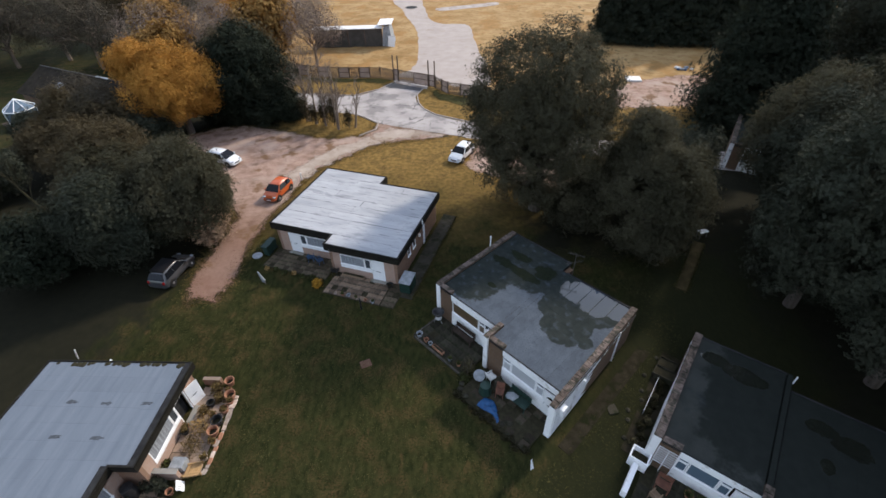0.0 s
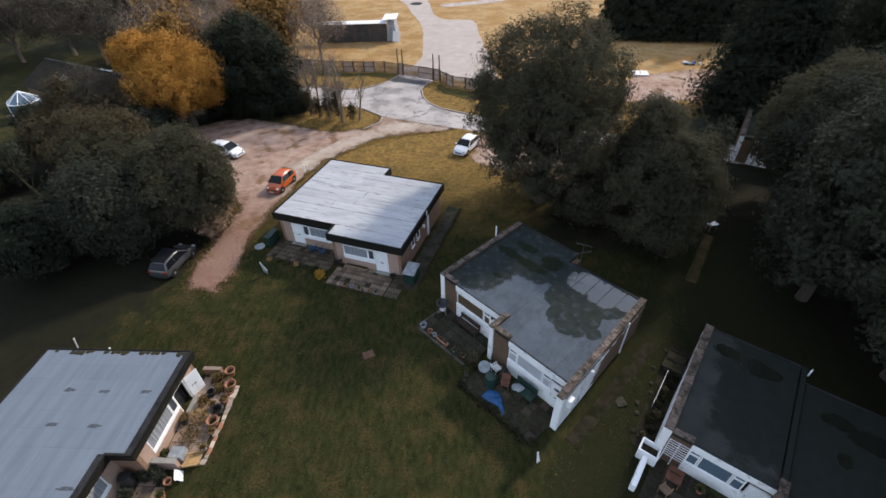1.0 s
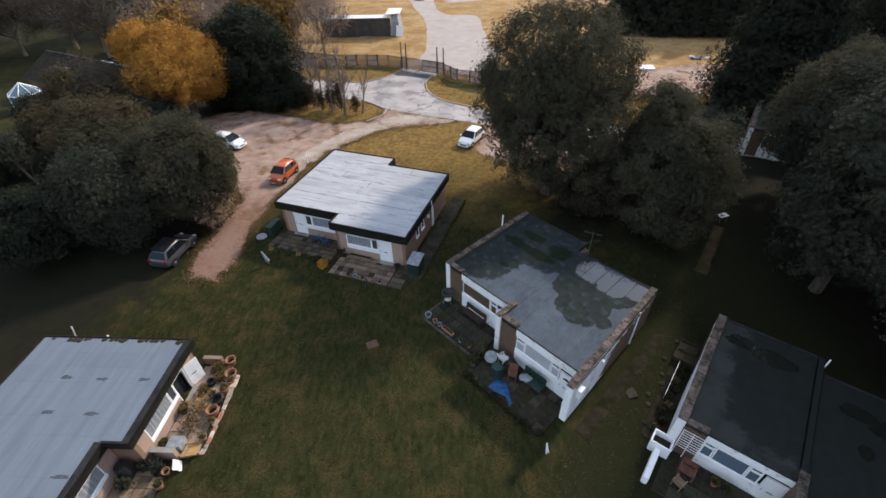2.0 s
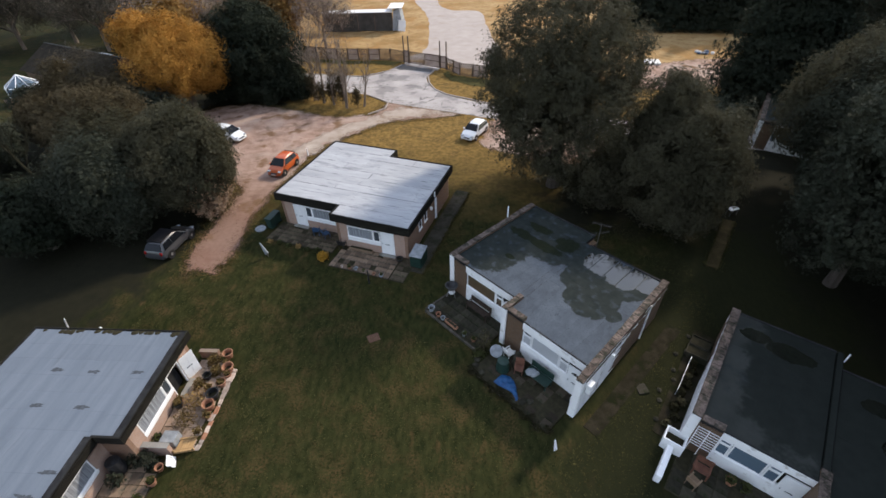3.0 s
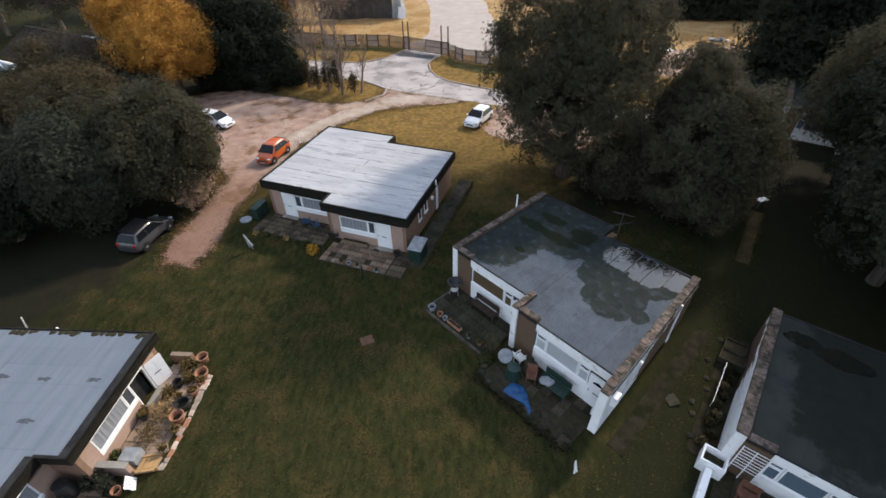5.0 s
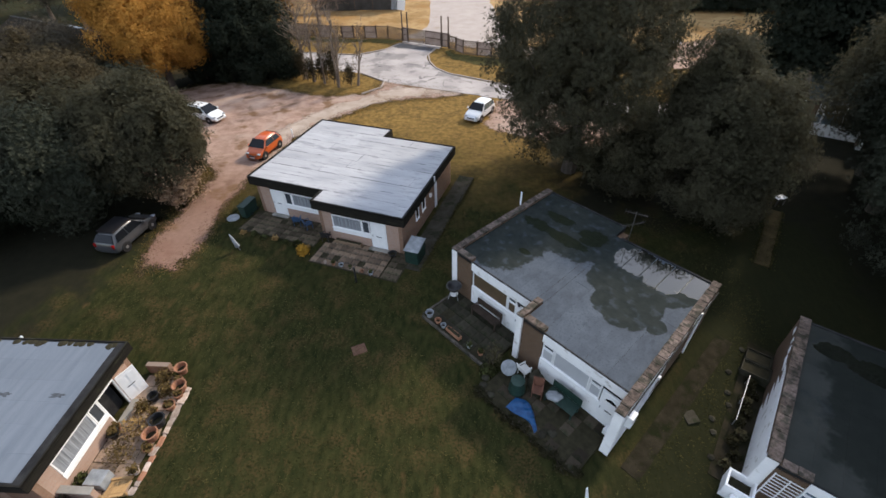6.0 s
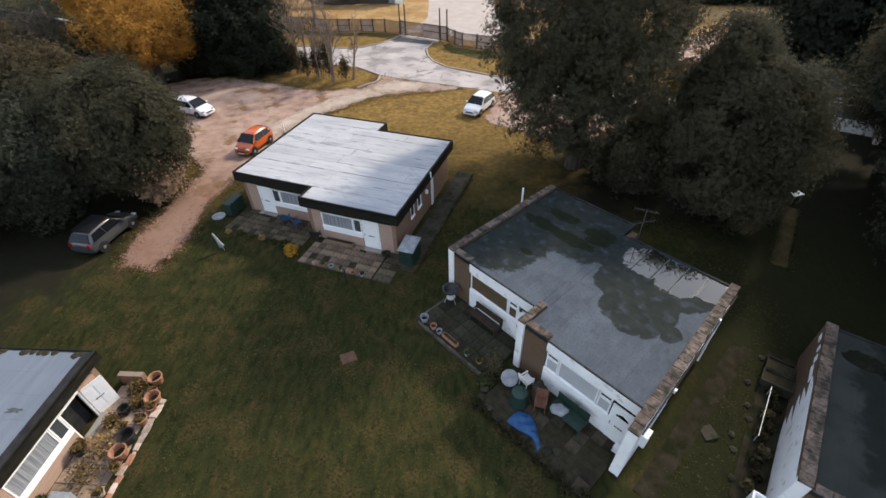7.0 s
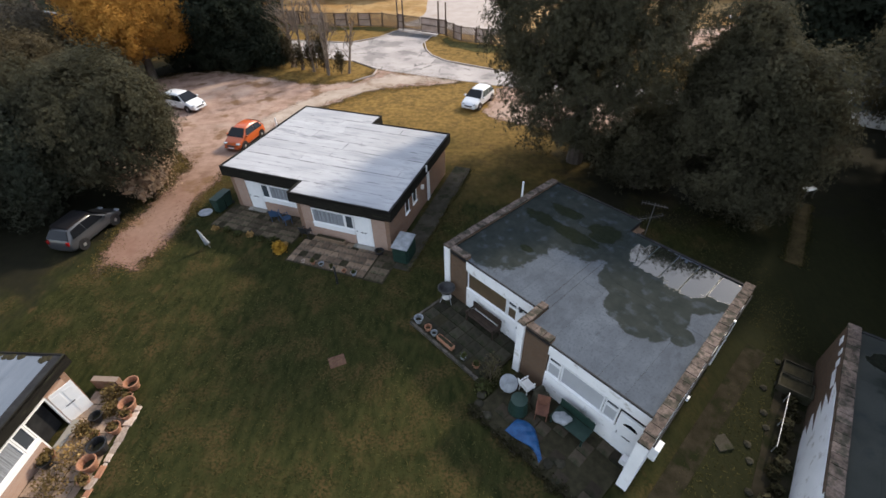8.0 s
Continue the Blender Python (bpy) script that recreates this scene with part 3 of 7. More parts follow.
OAK = foliage("dusty evergreen leaves", (0.051, 0.049, 0.030), (0.088, 0.081, 0.051), 0.14, 0.36, 0.50)
DARKLEAF = foliage("dark evergreen leaves", (0.029, 0.033, 0.023), (0.052, 0.055, 0.038), 0.14, 0.18, 0.50, 13.0)
CONIFER = foliage("blackish conifer needles", (0.015, 0.020, 0.013), (0.030, 0.034, 0.022), 0.2, 0.15, 0.48, 10.0)
GOLD = foliage("golden autumn leaves", (0.27, 0.125, 0.024), (0.52, 0.265, 0.058), 0.16, 0.2, 0.50, 15.0)
BROWNLEAF = foliage("olive brown leaves", (0.056, 0.045, 0.025), (0.096, 0.076, 0.044), 0.16, 0.3, 0.50, 11.0)
RUSSET = foliage("orange brown leaves", (0.22, 0.125, 0.04), (0.32, 0.19, 0.065), 0.4, 0.25)
DARKTWIG = foliage("dark grey brown twigs", (0.045, 0.039, 0.028), (0.088, 0.074, 0.054), 0.3, 0.0)
TWIG = foliage("grey pink twigs", (0.15, 0.112, 0.088), (0.25, 0.195, 0.155), 0.3, 0.0)
DEADLEAF = foliage("pale dead leaves", (0.16, 0.108, 0.068), (0.36, 0.25, 0.17), 0.5, 0.2)
SHRUB = foliage("shrub leaves", (0.045, 0.055, 0.02), (0.10, 0.10, 0.04))


def glassy(name, color, rough=0.05):
    m = bpy.data.materials.new(name)
    m.use_nodes = True
    b = m.node_tree.nodes["Principled BSDF"]
    b.inputs["Base Color"].default_value = (*color, 1)
    b.inputs["Roughness"].default_value = rough
    b.inputs["Specular IOR Level"].default_value = 0.6
    return m


def painted(name, color):
    m = surf(name, color, tuple(min(1, c * 1.12) for c in color), 2.0, 0.3, 80.0, 0.0)
    m.node_tree.nodes["Principled BSDF"].inputs["Coat Weight"].default_value = 0.6
    m.node_tree.nodes["Principled BSDF"].inputs["Coat Roughness"].default_value = 0.08
    return m


PANE = glassy("window glass", (0.055, 0.065, 0.075))
BLIND = surf("drawn curtain behind glass", (0.13, 0.14, 0.155), (0.36, 0.38, 0.41), 2.0, 0.25, 20.0, 0.0, stretch=(9, 9, 0.2))
BROWNBLIND = surf("brown blind behind glass", (0.085, 0.060, 0.035), (0.12, 0.085, 0.05), 2.0, 0.3, 20.0, 0.0)
PALEBLIND = surf("pale grey blind behind glass", (0.40, 0.41, 0.43), (0.47, 0.48, 0.50), 1.0, 0.3, 20.0, 0.0)
SKYGLASS = glassy("blue-grey glass", (0.10, 0.14, 0.18), 0.04)
CARGLASS = glassy("dark car glass", (0.008, 0.009, 0.011), 0.04)
CARGLASS.node_tree.nodes["Principled BSDF"].inputs["Specular IOR Level"].default_value = 0.25
LENS = glassy("clear lamp lens", (0.38, 0.40, 0.42), 0.08)
REDLENS = glassy("red lamp lens", (0.25, 0.01, 0.01), 0.1)

# ---- ground ----
gx = np.r_[-2500, -1200, -600, -300, -180, -120, -90, np.arange(-70, 71, 1.0), 90, 120, 180, 300, 600, 1200, 2500]
gy = np.r_[-2500, -1200, -600, -300, -150, -80, -50, np.arange(-36, 121, 1.0), 140, 180, 260, 400, 800, 1500, 2500]
gv = np.array([(x, y, land(x, y)) for y in gy for x in gx])
nx = len(gx)
gf = np.array([(j * nx + i, j * nx + i + 1, (j + 1) * nx + i + 1, (j + 1) * nx + i) for j in range(len(gy) - 1) for i in range(nx - 1)])
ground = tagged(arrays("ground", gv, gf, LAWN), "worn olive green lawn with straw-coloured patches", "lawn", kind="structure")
ground.data.shade_smooth()


def sheet(name, pts, z, mat, label, category, seed=1, rough=0.25, steps=5, thick=0.05):
    bm = prism(bmesh.new(), ragged(rounded(pts, steps), rough, seed), z - thick, z)
    return tagged(part(name, bm, mat), label, category, kind="structure")


sheet("field", [(-60, 110), (-34, 70), (-21, 60.5), (-5, 57.4), (3, 53), (6, 50), (12, 47.6), (19, 45.5), (27, 43.5), (60, 41), (130, 50), (200, 120), (160, 330), (0, 380), (-100, 330)], 0.012, FIELD, "pale dry grass field beyond the fence", "field", 2, 0.5, 6)


def soft_sheet(name, pts, z, mat, label, category, seed=1, rough=0.25, steps=8, margin=0.9, cell=0.3):
    """Loose ground laid as a fine net that reaches a little past its outline; each corner holds its distance inside the outline."""
    line_ = np.array(ragged(rounded(pts, steps), rough, seed))
    lo, hi = line_.min(0) - margin, line_.max(0) + margin
    xs, ys = np.arange(lo[0], hi[0] + cell, cell), np.arange(lo[1], hi[1] + cell, cell)
    X, Y = np.meshgrid(xs, ys)
    P = np.stack([X.ravel(), Y.ravel()], 1)
    d = np.full(len(P), 1e9)
    inside = np.zeros(len(P), bool)
    for p, q in zip(line_, np.roll(line_, -1, 0)):
        w = q - p
        k = np.clip(((P - p) @ w) / max(w @ w, 1e-9), 0, 1)
        d = np.minimum(d, np.hypot(*(P - p - k[:, None] * w).T))
        if p[1] != q[1]:
            inside ^= ((p[1] > P[:, 1]) != (q[1] > P[:, 1])) & (P[:, 0] < w[0] * (P[:, 1] - p[1]) / w[1] + p[0])
    d = np.where(inside, d, -d)
    nx_ = len(xs)
    i = np.arange(len(P)).reshape(len(ys), nx_)
    F = np.stack([i[:-1, :-1], i[:-1, 1:], i[1:, 1:], i[1:, :-1]], -1).reshape(-1, 4)
    F = F[d[F].max(1) > -margin]
    used, G = np.unique(F, return_inverse=True)
    V = np.column_stack([P[used], np.full(len(used), z)])
    ob = arrays(name, V, G.reshape(-1, 4), mat)
    ob.data.attributes.new("inside", "FLOAT", "POINT").data.foreach_set("value", d[used].astype(np.float32))
    return tagged(ob, label, category, kind="structure")


TRACK = [(-3.6, 38.4), (1, 36.9), (4.7, 35.3), (4.4, 34.3), (-2.74, 32.5), (-6.5, 29.3), (-9.6, 25.4), (-10.9, 21), (-11.7, 17), (-12.2, 13.5), (-12.2, 10), (-12.5, 6.8), (-13.6, 5.9), (-15.0, 6.4), (-15.6, 10), (-15.1, 14), (-15.2, 18), (-20, 22), (-27, 27), (-29, 33), (-26.5, 37.2), (-21, 38.6), (-15.3, 36.3), (-10.5, 34.4), (-6, 34.6), (-4.3, 36)]
tcx, tcy = -12.0, 26.0
soft_sheet("track_margin", [(x + 0.03 * (x - tcx), y + 0.012 * (y - tcy)) for x, y in TRACK], 0.014, WORN, "brownish worn grass margin of the gravel track", "verge", 13, 0.7, 8, 1.3)
soft_sheet("gravel", TRACK, 0.022, GRAVEL, "pinkish worn gravel track and parking area", "gravel track", 3, 0.4, 8, 1.0)
soft_sheet("gravel_lane", [(4.6, 35.2), (3.2, 34.6), (-2.0, 33.2), (-6.0, 30.4), (-9.4, 26.2), (-11.0, 23.0), (-12.2, 21.6), (-12.9, 23.4), (-11.9, 26.2), (-9.5, 30.2), (-6.4, 33.0), (-3.4, 35.6), (-1.5, 37.2)], 0.028, LANE, "pale trodden lane through the gravel", "track", 14, 0.7, 8, 1.4)
soft_sheet("parking_dirt", [(8.0, 26.4), (10.5, 24.6), (14.5, 22.6), (19, 22), (21, 27), (17, 31.5), (10, 33.4), (8.7, 30.5)], 0.026, GRAVEL, "bare pinkish parking ground beside the road", "gravel", 4, 0.8, 8, 1.0)
sheet("road", [(40, 24), (24, 28.5), (16, 31.2), (9.3, 33.4), (4.5, 35.4), (-3.4, 38.6), (-7, 41.7), (-15.5, 43.6), (-32, 46), (-45, 48), (-45, 52), (-30, 51.2), (-15.7, 50.2), (-8.7, 48.9), (-5, 51.4), (-3.2, 54.2), (-2.6, 56), (2.6, 53), (1.7, 51.3), (0.85, 48.6), (1.3, 45.3), (3.75, 41.2), (10, 37.5), (17, 35), (26, 32.2), (42, 27.5)], 0.034, ASPHALT, "pale worn asphalt road with dark patches", "road", 5, 0.12, 4)
sheet("field_path", [(-3.4, 57.5), (2.8, 55.5), (7, 52), (12, 52.5), (12.4, 60), (11.5, 72), (10.8, 84), (9.6, 91), (4.5, 92), (1.6, 96), (0.5, 104), (-1.4, 120), (-4, 160), (-14, 160), (-10, 122), (-6, 108), (-4.1, 99), (-1.4, 89), (-0.2, 78), (0.2, 66), (-1, 60)], 0.030, PATHPALE, "pale concrete track across the dry field", "track", 6, 0.5)
sheet("concrete_pad", [(3, 108), (11, 111), (18, 113.5), (18, 110), (9, 106.5), (4, 105)], 0.032, PALE, "pale concrete pad in the dry field", "concrete pad", 7, 0.2)
soft_sheet("bare_ground", [(29, 43), (34, 42.5), (44, 44), (50, 50), (47, 55), (38, 54), (31, 50)], 0.030, GRAVEL, "bare pinkish ground in the field", "bare ground", 8, 0.8, 8, 1.0)
lathe_bm = lathe(bmesh.new(), [(0.2, 0), (1.5, 0.0), (1.55, 0.05), (1.3, 0.06), (0.1, 0.055)], 20)
tagged(part("manhole_cover", lathe_bm, BITUMEN), "round dark manhole cover in the pale track", "manhole").location = (-3.6, 109.5, 0.03)


def ribbon(name, pts, width, z, mat, label, category, seed):
    """A strip laid along a line, following the ground."""
    bm = bmesh.new()
    rows = []
    for i, (x, y) in enumerate(pts):
        a, b = Vector(pts[max(0, i - 1)]), Vector(pts[min(len(pts) - 1, i + 1)])
        w = (b - a).normalized().orthogonal() * width / 2
        rows.append([bm.verts.new((x + s * w.x, y + s * w.y, land(x + s * w.x, y + s * w.y) + z)) for s in (-1, 1)])
    for a, b in zip(rows, rows[1:]):
        bm.faces.new((a[0], a[1], b[1], b[0]))
    g = bmesh.ops.extrude_face_region(bm, geom=bm.faces[:])
    for v in (e for e in g["geom"] if isinstance(e, bmesh.types.BMVert)):
        v.co.z -= 0.05
    return tagged(part(name, bm, mat), label, category, kind="structure")


def line(p, q, n):
    return [(p[0] + (q[0] - p[0]) * i / n, p[1] + (q[1] - p[1]) * i / n) for i in range(n + 1)]


ribbon("path", line((23.6, 6.7), (27.5, 12.5), 10), 0.8, 0.03, STRIP, "narrow worn strip through the grass", "path", 1)
ribbon("path", line((12.05, -6.0), (18.9, 1.0), 10), 0.8, 0.02, DAMP, "damp mossy concrete path along the house wall", "path", 2)
ribbon("path", line((2.15, 6.1), (5.75, 17.15), 10), 1.25, 0.02, PATHWAY, "damp mossy concrete path along the brick house wall", "path", 3)

# Dark strip added over the lawn to deepen the ground beside the wall.
ribbon("flower_bed", line((15.9, -6.1), (20.7, 0.6), 10), 1.3, 0.02, DAMP, "dark strip added along the outer house wall", "flower bed", 4)

# kerbs as single stones
kerb_stone = None
kerb = thing("kerb", pose(0, 0, 0), "low pale concrete kerb along the road", "kerb", kind="structure")
for run in ([(17, 35.2), (10.1, 37.6), (3.9, 41.25), (2.2, 43.3), (1.35, 45.6), (0.95, 48.8), (1.8, 51.3)], [(-3.3, 54.1), (-5.1, 51.3), (-8.7, 48.85), (-15.7, 50.1), (-24, 50.7)], [(-6.9, 41.6), (-3.7, 38.7), (-3.8, 36.8), (-5.7, 34.9)]):
    for p, q in zip(run, run[1:]):
        p, q = Vector(p), Vector(q)
        k = max(1, round((q - p).length / 0.92))
        for i in range(k):
            c = p.lerp(q, (i + 0.5) / k)
            if kerb_stone is None:
                kerb_stone = part("kerb_stone", boxed(-0.45, 0.45, -0.075, 0.075, -0.1, 0.12, bev=0.015), PALE, kerb)
                o = kerb_stone
            else:
                o = share(kerb_stone, Matrix(), kerb)
            o.matrix_basis = pose(c.x, c.y, random.uniform(-0.01, 0.01), 0, 0, math.degrees(math.atan2(q.y - p.y, q.x - p.x)) + random.uniform(-1, 1))


# ---- houses ----
def felt(parent, u0, u1, v0, v1, z, mat, along="u", width=1.0, seed=0, gap=0.016, cut=(1.8, 3.9)):
    """Roofing sheets laid side by side with open laps."""
    rng = random.Random(seed)
    a0, a1, b0, b1 = (u0, u1, v0, v1) if along == "u" else (v0, v1, u0, u1)
    k = max(1, round((b1 - b0) / width))
    for j in range(k):
        lo, hi = b0 + (b1 - b0) * j / k, b0 + (b1 - b0) * (j + 1) / k
        cuts = [a0]
        while a1 - cuts[-1] > cut[1] + 0.3:
            cuts.append(cuts[-1] + rng.uniform(*cut))
        cuts.append(a1)
        for s, e in zip(cuts, cuts[1:]):
            g = gap * rng.uniform(0.4, 1.6)
            r = (s + g / 2, e - g / 2, lo + g / 2, hi - g / 2)
            if along != "u":
                r = (r[2], r[3], r[0], r[1])
            part("felt_sheet", boxed(*r, z, z + rng.uniform(0.006, 0.011)), mat, parent)


def window(parent, u0, u1, v, z0, z1, glass, sill=True, bars=(), facing="v"):
    """A framed window just proud of the wall; facing v (front, toward -v) or u (side, toward +u)."""
    w = new("window")
    w.parent = parent
    w.matrix_basis = pose(u0, v, z0) if facing == "v" else pose(v, u0, z0, 0, 0, 90)
    W, H = u1 - u0, z1 - z0
    bm = bmesh.new()
    t = 0.06
    for r in ((0, W, 0, t), (0, W, H - t, H), (0, t, t, H - t), (W - t, W, t, H - t)):
        box(bm, r[0], r[1], -0.035, 0.05, r[2], r[3])
    for b in bars:
        box(bm, b - 0.03, b + 0.03, -0.033, 0.05, t, H - t)
    part("window_frame", bm, UPVC, w, "white plastic frame")
    part("pane", boxed(t, W - t, 0.0, 0.012, t, H - t), glass, w)
    if sill:
        part("window_sill", boxed(-0.04, W + 0.04, -0.08, 0.0, -0.05, 0.0, bev=0.008), UPVC, w)
    return w


def door(parent, u0, u1, v, z0, z1, swing=0.0, oval=False):
    """A white panelled door; swing in degrees about its right jamb, outward."""
    W, H = u1 - u0, z1 - z0
    d = part("door", boxed(-W, 0, -0.045, 0, 0, H, bev=0.006), UPVC, parent, "white panelled door" if not swing else "white panelled door standing open")
    d.matrix_basis = pose(u1, v, z0, 0, 0, swing)
    bm = bmesh.new()
    for a, b in ((0.10, 0.46), (0.56, 0.92)):
        for c, e in ((0.12, 0.44), (0.50, 0.90)):
            box(bm, -W * b, -W * a, -0.056, -0.045, H * c, H * e, bev=0.004)
    part("door_panel", bm, UPVC, d)
    bm = bmesh.new()
    for a, b in ((0.10, 0.46), (0.56, 0.92)):
        for c, e in ((0.12, 0.44), (0.50, 0.90)):
            box(bm, -W * b, -W * a, 0.0, 0.012, H * c, H * e, bev=0.004)
    part("door_panel", bm, UPVC, d)
    part("letter_box", boxed(-W * 0.68, -W * 0.32, 0.0, 0.02, H * 0.465, H * 0.485), BLACK, d, "black letter box")
    part("letter_box", boxed(-W * 0.68, -W * 0.32, -0.066, -0.045, H * 0.465, H * 0.485), BLACK, d, "black letter box")
    part("handle", boxed(-W * 0.95, -W * 0.90, -0.09, -0.045, H * 0.47, H * 0.53), STEEL, d)
    if oval:
        bm = bmesh.new()
        ring = [(-W / 2 + W * 0.30 * math.cos(math.pi * i / 12), H * 0.80 + H * 0.09 * math.sin(math.pi * i / 12)) for i in range(13)]
        vs = [bm.verts.new((x, -0.062, z)) for x, z in ring]
        bm.faces.new(vs)
        g = bmesh.ops.extrude_face_region(bm, geom=bm.faces[:])
        for x in (e for e in g["geom"] if isinstance(e, bmesh.types.BMVert)):
            x.co.y += 0.02
        part("fanlight", bm, CARGLASS, d, "half-round dark glass light")
    fr = bmesh.new()
    box(fr, u0 - 0.06, u0 - 0.005, v - 0.02, v + 0.06, z0, z1 + 0.06)
    box(fr, u1 + 0.005, u1 + 0.06, v - 0.02, v + 0.06, z0, z1 + 0.06)
    box(fr, u0 - 0.005, u1 + 0.005, v - 0.02, v + 0.06, z1 + 0.005, z1 + 0.06)
    part("door_frame", fr, UPVC, parent)
    if swing:
        # A black sheet in the opening stands in for the darkness indoors.
        part("doorway", boxed(u0, u1, v + 0.30, v + 0.32, z0, z1), BITUMEN, parent, "black sheet standing for the unlit inside of the doorway")
    return d


def wall_run(parent, u0, u1, v0, v1, z0, z1, mat, label=""):
    return part("wall", boxed(u0, u1, v0, v1, z0, z1), mat, parent, label)


def felt_house(origin, z0, angle, H, depth, left_set, right_set, felt_mat, along, label, open_door, seed, dz=2.02, fas=0.62):
    """A pair of staggered flat-roofed brick units under one felt roof with dark fascias. Local u runs along the front, v to the back."""
    h = thing("bungalow", pose(origin[0], origin[1], z0, 0, 0, angle), label, "bungalow", "flat-roofed houses round the lawn")
    roof = new("roof")
    roof.parent = h
    outline = [(0, left_set), (5.8, left_set), (5.8, right_set), (12.25, right_set), (12.25, right_set + depth), (6.5, right_set + depth), (6.5, left_set + depth), (0, left_set + depth)]
    part("roof_deck", prism(bmesh.new(), outline, H - 0.10, H - 0.012), BITUMEN, roof, "black bitumen edge under the felt")
    n = len(outline)
    cx = [(0.06, 0.06), (0.06, 0.06), (0.06, 0.06), (-0.06, 0.06), (-0.06, -0.06), (-0.06, -0.06), (-0.06, -0.06), (0.06, -0.06)]
    inner = [(x + a, y + b) for (x, y), (a, b) in zip(outline, cx)]
    for i in range(n):
        j = (i + 1) % n
        bm = bmesh.new()
        lo = [bm.verts.new((*p, H - fas)) for p in (outline[i], outline[j], inner[j], inner[i])]
        hi = [bm.verts.new((*p, H + 0.035)) for p in (outline[i], outline[j], inner[j], inner[i])]
        bm.faces.new(lo[::-1])
        bm.faces.new(hi)
        for k in range(4):
            bm.faces.new((lo[k], lo[(k + 1) % 4], hi[(k + 1) % 4], hi[k]))
        part("fascia", bm, FASCIA, h, "dark stained deep fascia board")
    part("soffit", prism(bmesh.new(), [(x + 2 * a, y + 2 * b) for (x, y), (a, b) in zip(outline, cx)], H - fas + 0.02, H - fas + 0.04), FASCIA, h)
    q = 0.15
    mid = right_set + depth
    gp = 0.012 if along == "u" else 0.003
    run = (3.2, 7.0) if along == "u" else (1.8, 3.9)
    felt(roof, q, 12.25 - q, left_set + q, mid - q, H - 0.012, felt_mat, along, 1.0, seed, gp, run)
    felt(roof, 5.8 + q, 12.25 - q, right_set + q, left_set + q, H - 0.012, felt_mat, along, 1.0, seed + 1, gp, run)
    felt(roof, q, 6.5 - q, mid - q, left_set + depth - q, H - 0.012, felt_mat, along, 1.0, seed + 2, gp, run)
    # walls
    ov = 0.28
    zt = H - fas + 0.02
    lf, rf = left_set + ov, right_set + ov
    t = 0.25
    wall_run(h, 0.3, 0.3 + t, lf, left_set + depth - ov, 0, zt, BRICK_TAWNY)
    wall_run(h, 0.3, 6.2, left_set + depth - ov - t, left_set + depth - ov, 0, zt, BRICK_TAWNY)
    wall_run(h, 6.05, 6.05 + t, rf, left_set + depth - ov - t, 0, zt, BRICK_TAWNY)
    wall_run(h, 11.95 - t, 11.95, rf, mid - ov, 0, zt, BRICK_TAWNY)
    wall_run(h, 6.3, 11.7, mid - ov - t, mid - ov, 0, zt, BRICK_TAWNY)
    # left front: pier, door, windows
    w0, w1 = (0.95, 1.95) if open_door else (1.06, dz)
    wall_run(h, 0.55, 1.32, lf, lf + t, 0, zt, BRICK_PINK)
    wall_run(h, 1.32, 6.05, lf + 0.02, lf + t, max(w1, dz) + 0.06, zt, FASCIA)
    wall_run(h, 2.45, 6.05, lf, lf + t, 0, 0.72, BRICK_PINK)
    part("apron", boxed(2.45, 5.2, lf - 0.01, lf + 0.1, 0.72, w0 - 0.02), UPVC, h, "white panel below the windows")
    wall_run(h, 5.2, 6.05, lf, lf + t, 0.72, dz + 0.06, BRICK_PINK)
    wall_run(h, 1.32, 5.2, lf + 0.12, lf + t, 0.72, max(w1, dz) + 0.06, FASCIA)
    door(h, 1.4, 2.38, lf + 0.05, 0.04, dz)
    window(h, 2.48, 3.05, lf + 0.03, w0, w1, PANE)
    window(h, 3.07, 5.18, lf + 0.03, w0, w1, BLIND)
    # right front: pier, windows, door, pier
    wall_run(h, 6.3, 6.95, rf, rf + t, 0, zt, BRICK_PINK)
    wall_run(h, 6.95, 11.7, rf + 0.02, rf + t, max(w1, dz) + 0.06, zt, FASCIA)
    wall_run(h, 6.95, 9.7, rf, rf + t, 0, 0.70, BRICK_PINK)
    part("apron", boxed(6.95, 9.7, rf - 0.01, rf + 0.1, 0.70, w0 - 0.02), UPVC, h, "white panel below the windows")
    wall_run(h, 10.85, 11.7, rf, rf + t, 0, dz + 0.06, BRICK_PINK)
    if not open_door:
        wall_run(h, 6.95, 10.85, rf + 0.12, rf + t, 0.62, max(w1, dz) + 0.06, FASCIA)
    else:
        wall_run(h, 6.95, 9.7, rf + 0.12, rf + t, 0.62, max(w1, dz) + 0.06, FASCIA)
    window(h, 6.97, 9.12, rf + 0.03, w0, w1, BLIND)
    window(h, 9.14, 9.68, rf + 0.03, w0, w1, PANE)
    door(h, 9.78, 10.78, rf + 0.05, 0.04, dz, swing=open_door)
    part("doorstep", boxed(9.6, 10.95, rf - 0.34, rf - 0.01, 0.0, 0.10, bev=0.02), CONCRETE, h)
    part("doorstep", boxed(1.2, 2.55, lf - 0.34, lf - 0.01, 0.0, 0.10, bev=0.02), CONCRETE, h)
    # side wall: windows and pipes
    window(h, 1.2, 1.75, 11.95, 1.15, 2.1, PANE, facing="u")
    window(h, 2.3, 2.9, 11.95, 1.15, 2.1, PANE, facing="u")
    for v in (4.6, 4.85):
        part("drainpipe", tube(bmesh.new(), (12.03, v, 0.05), (12.03, v, zt), 0.05), UPVC, h, "white drainpipe")
    part("hopper", boxed(11.96, 12.14, 3.6, 3.8, 1.5, 1.75, bev=0.02), UPVC, h)
